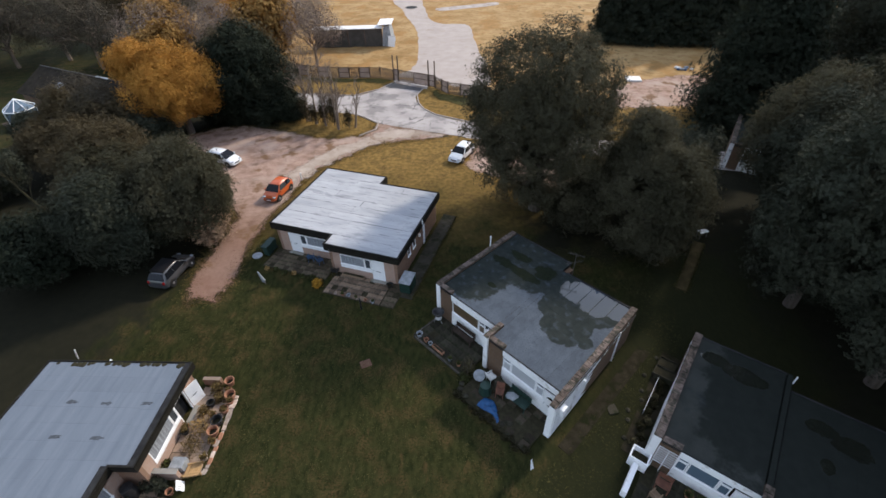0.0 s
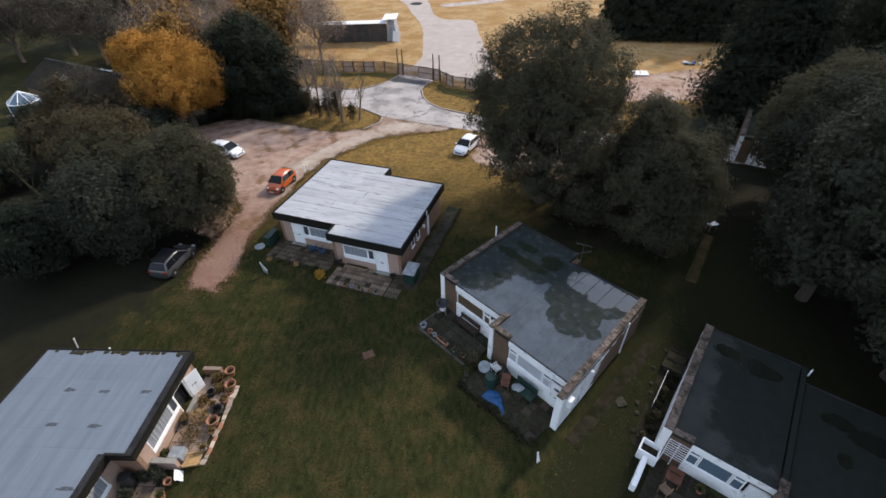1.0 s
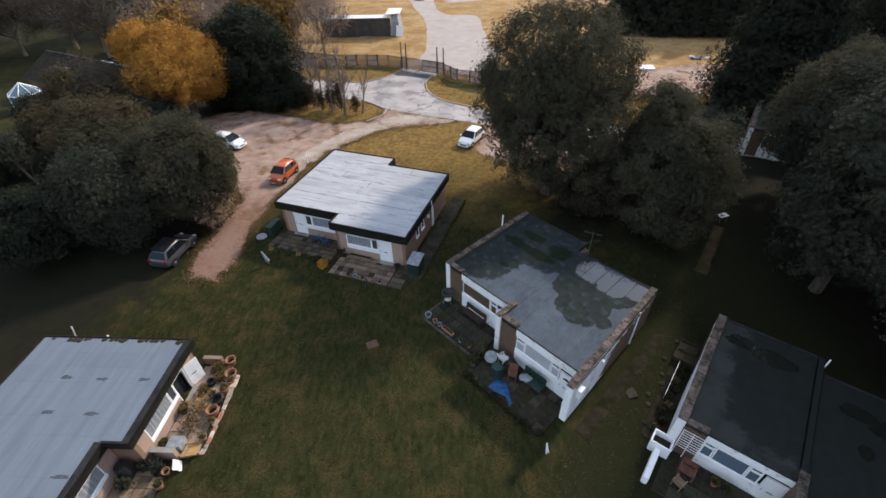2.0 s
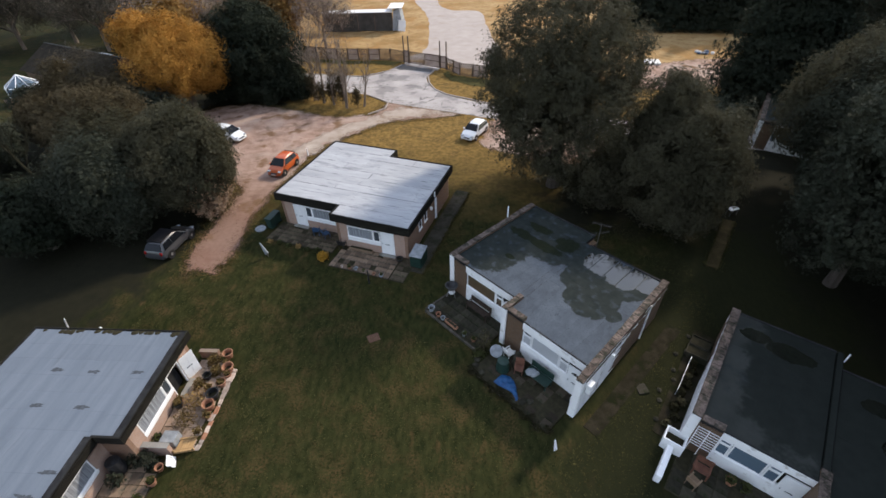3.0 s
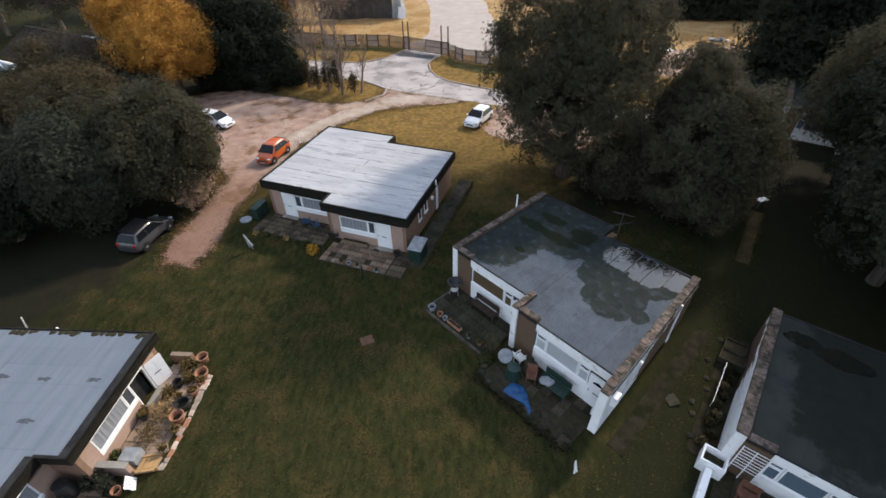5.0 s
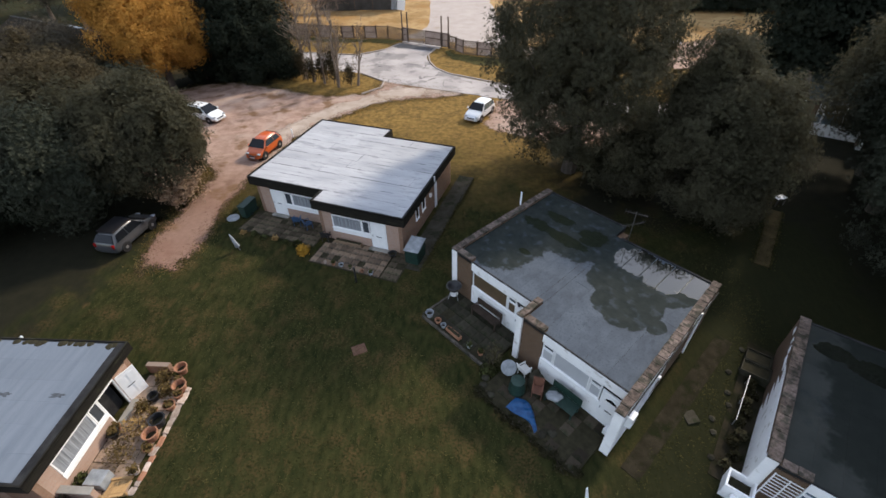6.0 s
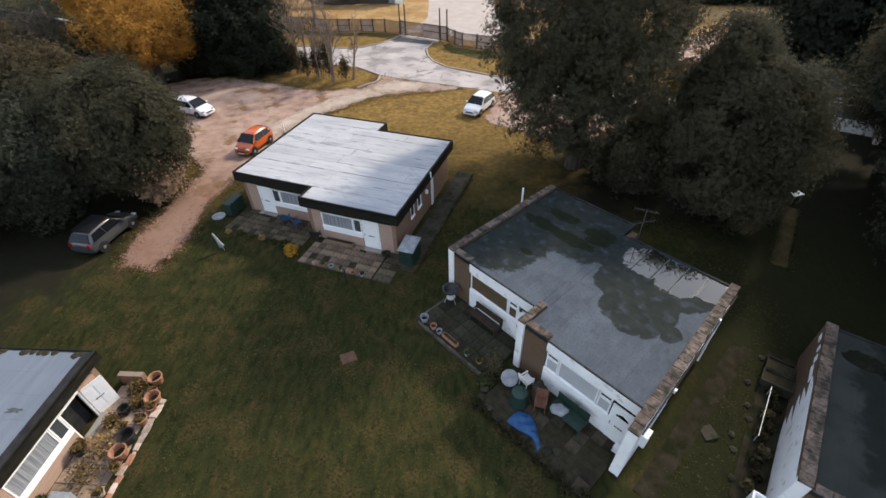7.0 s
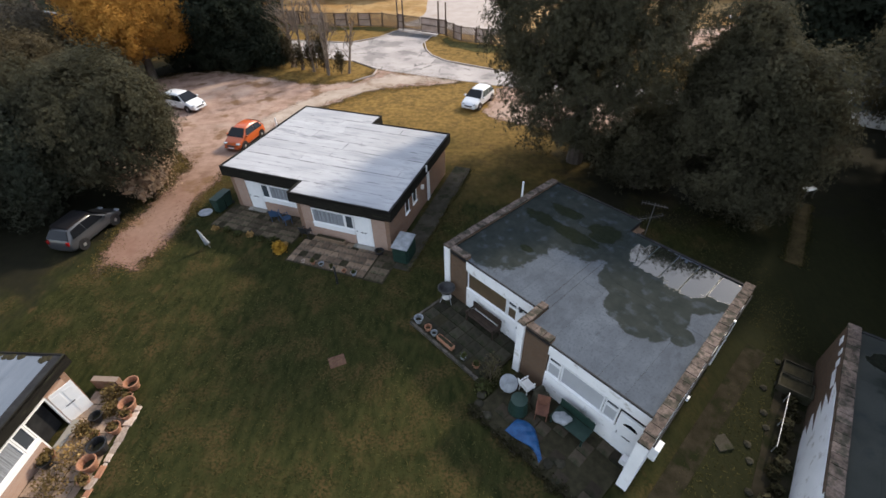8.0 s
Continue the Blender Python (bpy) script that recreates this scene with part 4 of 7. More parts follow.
    part("drainpipe", tube(bmesh.new(), (12.30, 3.9, H - 0.36), (12.30, 3.9, H + 0.05), 0.05), UPVC, h, "white drainpipe")
    return h


felt_house((-9.44, 12.17), 0.0, -18.0, 3.0, 9.75, 0.0, -1.25, FELT_LIGHT, "u", "pink brick bungalow pair with flat pale grey felt roof", 0, 10)
felt_house((-11.78, -13.75), -0.38, 88.5, 2.75, 9.15, 0.0, -1.33, FELT_BLUE, "v", "flat-roofed bungalow pair with blue-grey felt roof and open white door", 155, 30, 1.80, 0.5)


for u0, u1, v in ((5.86, 12.19, -1.27), (0.06, 5.86, 0.06)):
    part("roof_edge", boxed(u0, u1, v, v + 0.36, 2.735, 2.758), BITUMEN, [o for o in scene.objects if o.name.startswith("bungalow")][1], "wide black front roof edge")


def coping(parent, u0, u1, v0, v1, z, along, seed, turn=None):
    """Coping stones, one by one, on a wall top."""
    rng = random.Random(seed)
    a0, a1 = (v0, v1) if along == "v" else (u0, u1)
    k = max(1, round((a1 - a0) / 0.45))
    for i in range(k):
        s, e = a0 + (a1 - a0) * i / k + 0.008, a0 + (a1 - a0) * (i + 1) / k - 0.008
        dz = rng.uniform(-0.012, 0.012)
        d = rng.uniform(-0.012, 0.012)
        r = (u0 + d, u1 + d, s, e) if along == "v" else (s, e, v0 + d, v1 + d)
        part("coping_stone", boxed(*r, z + dz - 0.01, z + dz + 0.07, bev=0.014), COPING, parent).matrix_basis = turn or Matrix()


def blob(bm, c, rx, ry, z, seed, n=44, rough=0.35):
    vs = []
    for i in range(n):
        a = 2 * math.pi * i / n
        k = 1 + rough * noise.noise((1.6 * math.cos(a), 1.6 * math.sin(a), seed)) + 0.25 * rough * noise.noise((6 * math.cos(a), 6 * math.sin(a), seed + 9))
        vs.append(bm.verts.new((c[0] + rx * k * math.cos(a), c[1] + ry * k * math.sin(a), z)))
    bm.faces.new(vs)
    return bm


def parapet_house(origin, z0, angle, s, felt_mat, label, full, seed):
    """A pair of staggered flat-roofed units with party walls standing above the felt and projecting white-ended wing walls. s scales heights."""
    h = thing("bungalow", pose(origin[0], origin[1], z0, 0, 0, angle), label, "bungalow", "flat-roofed houses round the lawn")
    zr, zc = 2.95 * s, 3.06 * s
    L, R = 0.1, -1.0
    D = 8.45
    roof = new("roof")
    roof.parent = h
    left_first = full == "c"
    if left_first:
        units = ((0.25, 5.36, L, L + D), (5.74, 10.97, R, R + D))
    else:
        units = ((0.3, 4.95, 0.0, D), (5.3, 10.6, -1.2, D - 1.2))
    for i, (a, b, c, d) in enumerate(units):
        part("roof_deck", boxed(a, b, c + 0.0, d, zr - 0.22, zr - 0.01), BITUMEN, roof)
        felt(roof, a + 0.01, b - 0.01, c + 0.04, d - 0.09, zr - 0.01, felt_mat, "v", 1.0, seed + i, gap=0.005, cut=(3.0, 6.0))
        part("roof_edge", boxed(a, b, c - 0.025, c + 0.038, zr - 0.1, zr + 0.022), BITUMEN, h, "black front roof edge")
        part("roof_edge", boxed(a, b, d - 0.085, d + 0.03, zr - 0.2, zr + 0.05), BITUMEN, h)
    if left_first:
        walls = ((-0.1, 0.25, 0.06, 8.45), (5.40, 5.70, -1.08, 0.42), (11.05, 11.40, -2.12, 7.5))
        fr = ((0.25, 1.38, 5.38, L), (5.72, 6.9, 11.05, R))
    else:
        walls = ((-0.1, 0.3, 0.05, 8.5), (4.95, 5.3, -1.5, 0.6), (10.6, 11.0, -2.2, D - 1.2))
        fr = ((0.3, 1.32, 4.95, 0.0), (5.3, 6.6, 10.6, -1.2))
    for i, (a, b, c, d) in enumerate(walls):
        # the outer wing wall stands a little askew
        turn = pose(b, c, 0, 0, 0, 2.4) @ pose(-b, -c, 0) if left_first and i == 2 else Matrix()
        part("wall", boxed(a, b, c + 0.012, d, 0, zc), BRICK_BROWN, h, "party wall rising above the roof").matrix_basis = turn
        part("pillar_end", boxed(a - 0.012, b + 0.012, c - 0.012, c + 0.22, 0, zc - 0.004), WHITE, h, "white painted wall end").matrix_basis = turn
        coping(h, a - 0.025, b + 0.025, c - 0.05, d + 0.03, zc, "v", seed + 7 + i, turn)
    if left_first:
        part("wall", boxed(5.37, 5.73, 0.43, 8.3, 0, zr - 0.23), BRICK_BROWN, h)
        part("roof_deck", boxed(5.365, 5.735, 0.44, 7.45, zr - 0.22, zr - 0.01), BITUMEN, roof)
        part("felt_sheet", boxed(5.362, 5.738, 0.46, 7.38, zr - 0.01, zr - 0.002), felt_mat, roof)
    else:
        part("wall", boxed(4.95, 5.3, 0.6, 8.4, 0, zr - 0.23), BRICK_BROWN, h)
        part("party_ridge", boxed(5.0, 5.25, 0.62, 8.4, zr - 0.22, zr + 0.10), FELT_WET, h, "felted upstand between the roofs")
    for (a, b, c, v), (ua, ub, va, vb) in zip(fr, units):
        part("wall", boxed(a, b, v, v + 0.25, 0, zc - 0.012), BRICK_BROWN, h, "brown brick panel")
        coping(h, a + 0.05, b, v - 0.05, v + 0.30, zc - 0.01, "u", seed + 17)
        # white front
        part("wall", boxed(b, c, v + 0.0, v + 0.2, 2.34 * s, zr - 0.23), WHITE, h, "white painted front")
        part("wall", boxed(b, c, v + 0.0, v + 0.2, 0, 1.08 * s if not left_first else 1.24 * s), WHITE, h, "white painted front")
        part("fascia", boxed(b, c - 0.01, v - 0.05, v - 0.002, 2.42 * s, zr - 0.035), WHITE, h, "white fascia board")
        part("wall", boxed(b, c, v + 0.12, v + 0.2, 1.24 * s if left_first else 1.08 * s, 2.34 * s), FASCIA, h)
        part("wall", boxed(ua, ub, vb - 0.25, vb - 0.06, 0, zr - 0.23), BRICK_BROWN, h)
    g0, g1 = 1.28 * s, 2.32 * s
    if left_first:
        window(h, 1.45, 3.88, L + 0.04, g0, g1, BROWNBLIND)
        window(h, 3.92, 4.45, L + 0.04, g0, g1 - 0.32, BROWNBLIND)
        window(h, 3.92, 4.45, L + 0.04, g1 - 0.30, g1, PANE, sill=False)
        door(h, 4.52, 5.30, L - 0.01, 0.06, 2.1 * s)
        window(h, 6.95, 7.55, R + 0.04, g0, g1 - 0.3, PALEBLIND)
        window(h, 6.95, 7.55, R + 0.04, g1 - 0.28, g1, PANE, sill=False)
        window(h, 7.58, 9.4, R + 0.04, g0, g1, PALEBLIND)
        window(h, 9.43, 9.98, R + 0.04, g0, g1 - 0.3, PALEBLIND)
        window(h, 9.43, 9.98, R + 0.04, g1 - 0.28, g1, PANE, sill=False)
        door(h, 10.1, 10.98, R - 0.01, 0.06, 2.1 * s, oval=True)
        wing = pose(11.4, -2.12, 0, 0, 0, 2.4) @ pose(-11.46, 2.12, 0)
        part("meter_box", boxed(11.475, 11.72, -1.55, -1.1, 1.7, 2.35, bev=0.02), UPVC, h, "white meter box").matrix_basis = wing
        part("vent_box", boxed(11.475, 11.62, 0.9, 1.05, 2.3, 2.45), UPVC, h).matrix_basis = wing
        part("wall_lamp", lathe(bmesh.new(), [(0.03, 0), (0.07, 0.04), (0.08, 0.16), (0.02, 0.22)], 10, (4.7, L - 0.1, 2.2)), BLACK, h, "black round wall lamp")
        part("drainpipe", tube(bmesh.new(), (11.52, 5.2, 0.05), (11.52, 5.2, 2.9), 0.05), UPVC, h, "white drainpipe").matrix_basis = wing
        part("drainpipe", tube(bmesh.new(), (11.53, -1.9, 2.95), (11.53, 7.3, 2.75), 0.03), BLACK, h, "dark gutter pipe along the wall").matrix_basis = wing
        for v in (1.8, 3.2, 4.4, 6.2):
            part("wall_box", boxed(11.475, 11.53, v, v + random.uniform(0.2, 0.5), 2.55, 2.7), UPVC, h).matrix_basis = wing
    else:
        window(h, 1.36, 1.88, 0.04, g0 - 0.2, g1 - 0.3, SKYGLASS)
        window(h, 1.36, 1.88, 0.04, g1 - 0.28, g1, SKYGLASS, sill=False)
        window(h, 1.91, 3.36, 0.04, g0 - 0.2, g1, SKYGLASS)
        window(h, 3.39, 3.92, 0.04, g0 - 0.2, g1 - 0.3, SKYGLASS)
        window(h, 3.39, 3.92, 0.04, g1 - 0.28, g1, SKYGLASS, sill=False)
        door(h, 4.1, 4.92, -0.01, 0.06, 2.1 * s)
        window(h, 6.8, 10.0, -1.16, g0, g1, SKYGLASS)
        part("roof_vent", tube(bmesh.new(), (5.35, 8.0, zr - 0.1), (5.35, 8.0, zr + 0.5), 0.04), UPVC, h, "white vent pipe")
    return h


c_house = parapet_house((4.80, 4.30), 0.10, -45.5, 1.0, FELT_DARK, "white and brown flat-roofed bungalow pair with wet charcoal felt roof", "c", 50)
d_house = parapet_house((16.46, -6.33), -0.45, -36.5, 0.87, FELT_WET, "white-fronted flat-roofed bungalow pair with wet black felt roof", "d", 70)
h5 = parapet_house((35.5, 25.5), 0.0, -32.0, 0.95, FELT_DARK, "small flat-roofed bungalow half hidden behind dark trees", "d", 90)

# ---- trees ----


def leaves(pts, normals, size, rng, long=1.5):
    """Vertices and quads of leaf sprays at the points."""
    n = len(pts)
    ref = rng.normal(size=(n, 3))
    a = np.cross(normals, ref)
    a /= np.linalg.norm(a, axis=1, keepdims=True) + 1e-9
    b = np.cross(normals, a)
    s = (size * rng.uniform(0.55, 1.35, n))[:, None]
    v = np.stack([pts - a * s * long * 0.5, pts - b * s * 0.5 + normals * s * 0.12, pts + a * s * long * 0.5, pts + b * s * 0.5 + normals * s * 0.12], 1).reshape(-1, 3)
    return v, np.arange(4 * n).reshape(-1, 4)


def unit(rng, n):
    d = rng.normal(size=(n, 3))
    return d / np.linalg.norm(d, axis=1, keepdims=True)


def round_crown(rng, radii, lobes, clumps, per, size, spread, low=-0.75, long=1.5):
    """Leaf sprays in clumps on many overlapping lobes."""
    radii = np.array(radii)
    d = unit(rng, lobes * 3)
    d = d[d[:, 2] > low][:lobes]
    centres = d * radii * rng.uniform(0.45, 0.72, (len(d), 1))
    lr = radii.mean() * rng.uniform(0.28, 0.48, len(d))
    pts, nor = [], []
    for c, r in zip(centres, lr):
        k = max(4, int(clumps * (r / lr.mean()) ** 2))
        cd = unit(rng, k)
        cp = c + cd * r * rng.uniform(0.80, 1.08, (k, 1))
        inside = (((cp[:, None] - centres[None]) ** 2).sum(-1) < (0.72 * lr[None]) ** 2).any(1)
        cp, cd = cp[~inside], cd[~inside]
        p = np.repeat(cp, per, 0) + rng.normal(size=(len(cp) * per, 3)) * spread * (1.3 if long < 3 else 1.0)
        m = np.repeat(cd, per, 0) + 0.4 * rng.normal(size=(len(cp) * per, 3)) + np.array([0, 0, 0.35])
        pts.append(p)
        nor.append(m / np.linalg.norm(m, axis=1, keepdims=True))
    if long < 3:
        k = int(150 * radii.mean() ** 2)
        d = unit(rng, k)
        pts.append(d * radii * rng.uniform(0.30, 0.86, (k, 1)))
        nor.append(unit(rng, k))
        v1, f1 = leaves(np.concatenate(pts[:-1]), np.concatenate(nor[:-1]), size * 1.5, rng, long)
        v2, f2 = leaves(pts[-1], nor[-1], 0.38, rng, long)
        return np.concatenate([v1, v2]), np.concatenate([f1, f2 + len(v1)])
    return leaves(np.concatenate(pts), np.concatenate(nor), size, rng, long)


def cone_crown(rng, radius, height, tiers, per, size):
    pts, nor = [], []
    for i in range(tiers):
        h = (i + rng.uniform(0, 1)) / tiers
        r = radius * (1 - h) ** 0.75 * rng.uniform(0.75, 1.1)
        a = rng.uniform(0, 2 * np.pi)
        reach = np.abs(rng.normal(0.75, 0.22, per)).clip(0, 1.1)
        aa = a + rng.normal(0, 0.28, per)
        p = np.stack([np.cos(aa) * r * reach, np.sin(aa) * r * reach, h * height + rng.normal(0, 0.28, per) - 0.35 * r * reach * 0.5], 1)
        m = np.stack([np.cos(aa), np.sin(aa), np.full(per, 0.6)], 1) + 0.6 * rng.normal(size=(per, 3))
        pts.append(p)
        nor.append(m / np.linalg.norm(m, axis=1, keepdims=True))
    v1, f1 = leaves(np.concatenate(pts), np.concatenate(nor), size * 1.6, rng, 1.8)
    k = int(26 * radius * height)
    h = rng.uniform(0, 0.93, k)
    r = radius * (1 - h) ** 0.75 * 0.68 * np.sqrt(rng.uniform(0.1, 1, k))
    a = rng.uniform(0, 2 * np.pi, k)
    core = np.stack([np.cos(a) * r, np.sin(a) * r, h * height - 0.3], 1)
    v2, f2 = leaves(core, unit(rng, k), 0.85, rng, 1.4)
    return np.concatenate([v1, v2]), np.concatenate([f1, f2 + len(v1)])


def branches(bm, rng, p, way, length, r, depth, spread=0.55, up=0.25, n=5):
    q = p + way * length
    tube(bm, p, q, r, r * 0.68, n, cap=False)
    if depth == 0:
        return
    for _ in range(int(rng.integers(2, 4))):
        w = (way + Vector(rng.normal(size=3)) * spread + Vector((0, 0, up))).normalized()
        s = rng.uniform(0.45, 1.0)
        branches(bm, rng, p.lerp(q, s), w, length * rng.uniform(0.6, 0.85), r * 0.62, depth - 1, spread, up, 4 if depth > 1 else 3)


def tree(name, x, y, label, radii, centre_z, leaf_mat, seed, lobes=20, clumps=40, per=22, size=0.26, spread=0.28, trunk=0.35, low=-0.75, group="", z=None):
    rng = np.random.default_rng(seed)
    t = thing(name, pose(x, y, land(x, y) if z is None else z), label, "tree", group)
    bm = bmesh.new()
    top = centre_z - radii[2] * 0.35
    tube(bm, (0, 0, -0.2), (0.1, 0.05, top * 0.55), trunk * 1.25, trunk * 0.9, 9, cap=False)
    tube(bm, (0.1, 0.05, top * 0.55), (0.0, 0.1, centre_z + radii[2] * 0.3), trunk * 0.9, trunk * 0.35, 8, cap=False)
    part("trunk", bm, BARK, t)
    bm = bmesh.new()
    for i in range(7):
        a = 2 * math.pi * i / 7 + rng.uniform(-0.3, 0.3)
        w = Vector((math.cos(a), math.sin(a), rng.uniform(0.3, 1.0))).normalized()
        branches(bm, rng, Vector((0.05, 0.05, top * rng.uniform(0.6, 1.0))), w, radii[0] * 0.42, trunk * 0.42, 2)
    part("limb_work", bm, BARK, t)
    v, f = round_crown(rng, radii, lobes, clumps, per, size, spread, low)
    v[:, 2] += centre_z
    v = v[(np.repeat(v.reshape(-1, 4, 3)[:, :, 2].min(1), 4) > 0.15)]
    f = np.arange(len(v)).reshape(-1, 4)
    arrays("crown", v, f, leaf_mat, t)
    return t


def conifer(name, x, y, label, radius, height, seed, tiers=150, per=45, size=0.32, group="", mat=None):
    rng = np.random.default_rng(seed)
    t = thing(name, pose(x, y, land(x, y)), label, "conifer", group)
    part("trunk", tube(bmesh.new(), (0, 0, -0.2), (0, 0, height * 0.95), 0.35, 0.06, 8), BARK, t)
    v, f = cone_crown(rng, radius, height, tiers, per, size)
    v[:, 2] += 0.6
    v = v[(np.repeat(v.reshape(-1, 4, 3)[:, :, 2].min(1), 4) > 0.1)]
    arrays("crown", v, np.arange(len(v)).reshape(-1, 4), mat or CONIFER, t)
    return t


def bare_tree(x, y, height, seed, label, mat=None, group="bare trees on the island", lean=0.0, stems=1):
    rng = np.random.default_rng(seed)
    t = thing("bare_tree", pose(x, y, land(x, y)), label, "tree", group)
    bm = bmesh.new()
    for s in range(stems):
        p = Vector((0.25 * s, 0.1 * s, -0.1))
        w = Vector((lean + rng.uniform(-0.08, 0.08), rng.uniform(-0.08, 0.08), 1)).normalized()
        h = height * 0.38
        tube(bm, p, p + w * h, 0.16, 0.085, 7, cap=False)
        for k in range(4):
            a = rng.uniform(0, 2 * math.pi)
            b = (Vector((math.cos(a), math.sin(a), rng.uniform(1.2, 3.2)))).normalized()
            branches(bm, rng, p + w * h * rng.uniform(0.5, 1.0), b, height * 0.16, 0.05, 3, 0.42, 0.36, 4)
        branches(bm, rng, p + w * h, w, height * 0.2, 0.09, 4, 0.4, 0.38, 5)
    part("trunk", bm, mat or BARK_PALE, t)
    return t


def twig_tree(x, y, radii, cz, seed, mat, label, n=(20, 38, 16), size=0.065):
    rng = np.random.default_rng(seed)
    t = thing("bare_tree", pose(x, y, 0), label, "tree", "leafless trees of the wood")
    bm = bmesh.new()
    tube(bm, (0, 0, -0.2), (0, 0, cz * 0.6), 0.055 * radii[0], 0.035 * radii[0], 7, cap=False)
    for i in range(8):
        a = rng.uniform(0, 2 * math.pi)
        branches(bm, rng, Vector((0, 0, cz * rng.uniform(0.35, 0.6))), Vector((math.cos(a), math.sin(a), rng.uniform(0.5, 1.4))).normalized(), radii[0] * 0.5, 0.025 * radii[0], 3)
    part("trunk", bm, BARK_PALE, t)
    v, f = round_crown(rng, radii, n[0], n[1], n[2], size, 0.5, -0.6, 6.0)
    v[:, 2] += cz
    arrays("crown", v, f, mat, t)
    return t


tree("oak_tree", 14.0, 18.1, "large dusty dark evergreen oak with a dense rounded crown", (6.5, 6.3, 8.4), 8.7, OAK, 101, lobes=84, clumps=70, per=54, size=0.122, spread=0.21, trunk=0.5, low=-0.97)
tree("oak_tree", 22.0, 12.3, "dark evergreen oak with a lower pointed crown", (4.3, 4.2, 5.2), 5.2, OAK, 102, lobes=38, clumps=62, per=56, size=0.115, spread=0.21, low=-0.97)
tree("oak_tree", 21.3, 13.7, "dark evergreen oak rising to a narrow top", (2.6, 2.6, 4.2), 7.8, OAK, 118, lobes=22, clumps=46, per=44, size=0.115, spread=0.21, low=-0.9)
tree("oak_tree", 36.8, 17.4, "tall dusty dark evergreen oak at the edge of the wood", (4.9, 4.9, 6.2), 7.9, OAK, 103, lobes=36, clumps=50, per=44, size=0.14, spread=0.24, trunk=0.5, low=-0.97)
tree("oak_tree", 41.6, 15.6, "broad dusty dark evergreen oak at the edge of the wood", (5.4, 5.4, 6.4), 8.0, OAK, 124, lobes=32, clumps=46, per=40, size=0.15, spread=0.25, trunk=0.5, low=-0.97)
tree("oak_tree", 27.5, 19.5, "dark evergreen oak in the shade", (3.4, 3.4, 3.6), 3.8, DARKLEAF, 104, lobes=20, clumps=40, per=30, size=0.18, low=-0.95)
tree("shrub_tree", -15.6, 13.6, "pale dead-leaved growth at the foot of the oak", (1.7, 2.6, 2.1), 2.0, DEADLEAF, 123, lobes=14, clumps=24, per=14, size=0.07, spread=0.3, trunk=0.1, low=-0.9)
tree("oak_tree", -17.5, 14.5, "dark rounded evergreen oak overhanging the gravel track", (4.0, 4.2, 4.4), 5.0, OAK, 105, lobes=38, clumps=66, per=60, size=0.115, spread=0.2, trunk=0.4, low=-0.7)
tree("oak_tree", -23.4, 15.6, "dark olive evergreen oak in the wood", (4.2, 4.2, 4.1), 4.1, OAK, 119, lobes=28, clumps=54, per=44, size=0.12, spread=0.21, low=-0.95)
tree("oak_tree", -21.8, 11.2, "dark evergreen oak drooping beside the parked car", (3.8, 3.8, 4.0), 4.1, DARKLEAF, 106, lobes=30, clumps=52, per=46, size=0.13, low=-0.97)
tree("oak_tree", -26.3, 18.9, "dark olive evergreen oak in the wood", (4.2, 4.2, 4.6), 5.0, BROWNLEAF, 107, lobes=28, clumps=50, per=46, size=0.14, low=-0.95)
tree("evergreen_tree", -26.9, 9.0, "low blackish rounded evergreen in deep shade", (3.2, 3.2, 3.2), 3.0, CONIFER, 109, lobes=24, clumps=42, per=38, size=0.16, low=-0.97)
tree("autumn_tree", -28.0, 36.6, "golden orange autumn tree with a rounded crown", (5.4, 5.2, 4.6), 6.0, GOLD, 110, lobes=36, clumps=64, per=52, size=0.115, spread=0.25, trunk=0.4, low=-0.9)
tree("autumn_tree", -31.2, 36.6, "golden orange autumn tree with a taller top", (2.7, 2.9, 3.4), 8.6, GOLD, 121, lobes=20, clumps=44, per=44, size=0.115, spread=0.25, trunk=0.3, low=-0.9)
tree("evergreen_tree", -20.6, 41.8, "blackish evergreen tree beside the road", (5.2, 5.0, 6.3), 6.0, CONIFER, 111, lobes=38, clumps=50, per=38, size=0.18, low=-0.97)
tree("oak_tree", 34.2, 12.6, "dark evergreen tree beside the path", (3.8, 3.8, 6.6), 6.8, DARKLEAF, 115, lobes=24, clumps=44, per=40, size=0.15, spread=0.24, low=-0.95)
tree("oak_tree", 31.3, 5.4, "dark evergreen tree behind the black roof", (5.2, 5.2, 8.6), 8.9, DARKLEAF, 116, lobes=34, clumps=46, per=40, size=0.16, spread=0.25, low=-0.95)
tree("oak_tree", 32.5, -1.5, "dark evergreen tree behind the black roof", (5.2, 5.2, 9.2), 9.4, DARKLEAF, 117, lobes=34, clumps=46, per=40, size=0.16, spread=0.25, low=-0.95)
conifer("conifer_tree", 43.0, 37.0, "very dark tall conifer with drooping branches", 8.2, 23.0, 120, 480, 120, 0.21)
tree("shrub_tree", 28.5, 29.5, "small dark rounded evergreen shrub", (2.0, 2.0, 2.4), 2.6, DARKLEAF, 112, lobes=12, clumps=30, per=16, low=-0.95)
for i, (x, y) in enumerate([(36.5, 75.5), (40.5, 74.5), (44.5, 73.6), (48.5, 73.0), (52.5, 72.4), (57, 72), (62, 71)]):
    conifer("conifer_tree", x, y, "dark conifer in a tall hedge at the field's end", 4.4, 11.2 + (i * 37 % 5) * 0.6, 130 + i, 130, 60, 0.3, "conifers at the field's end")
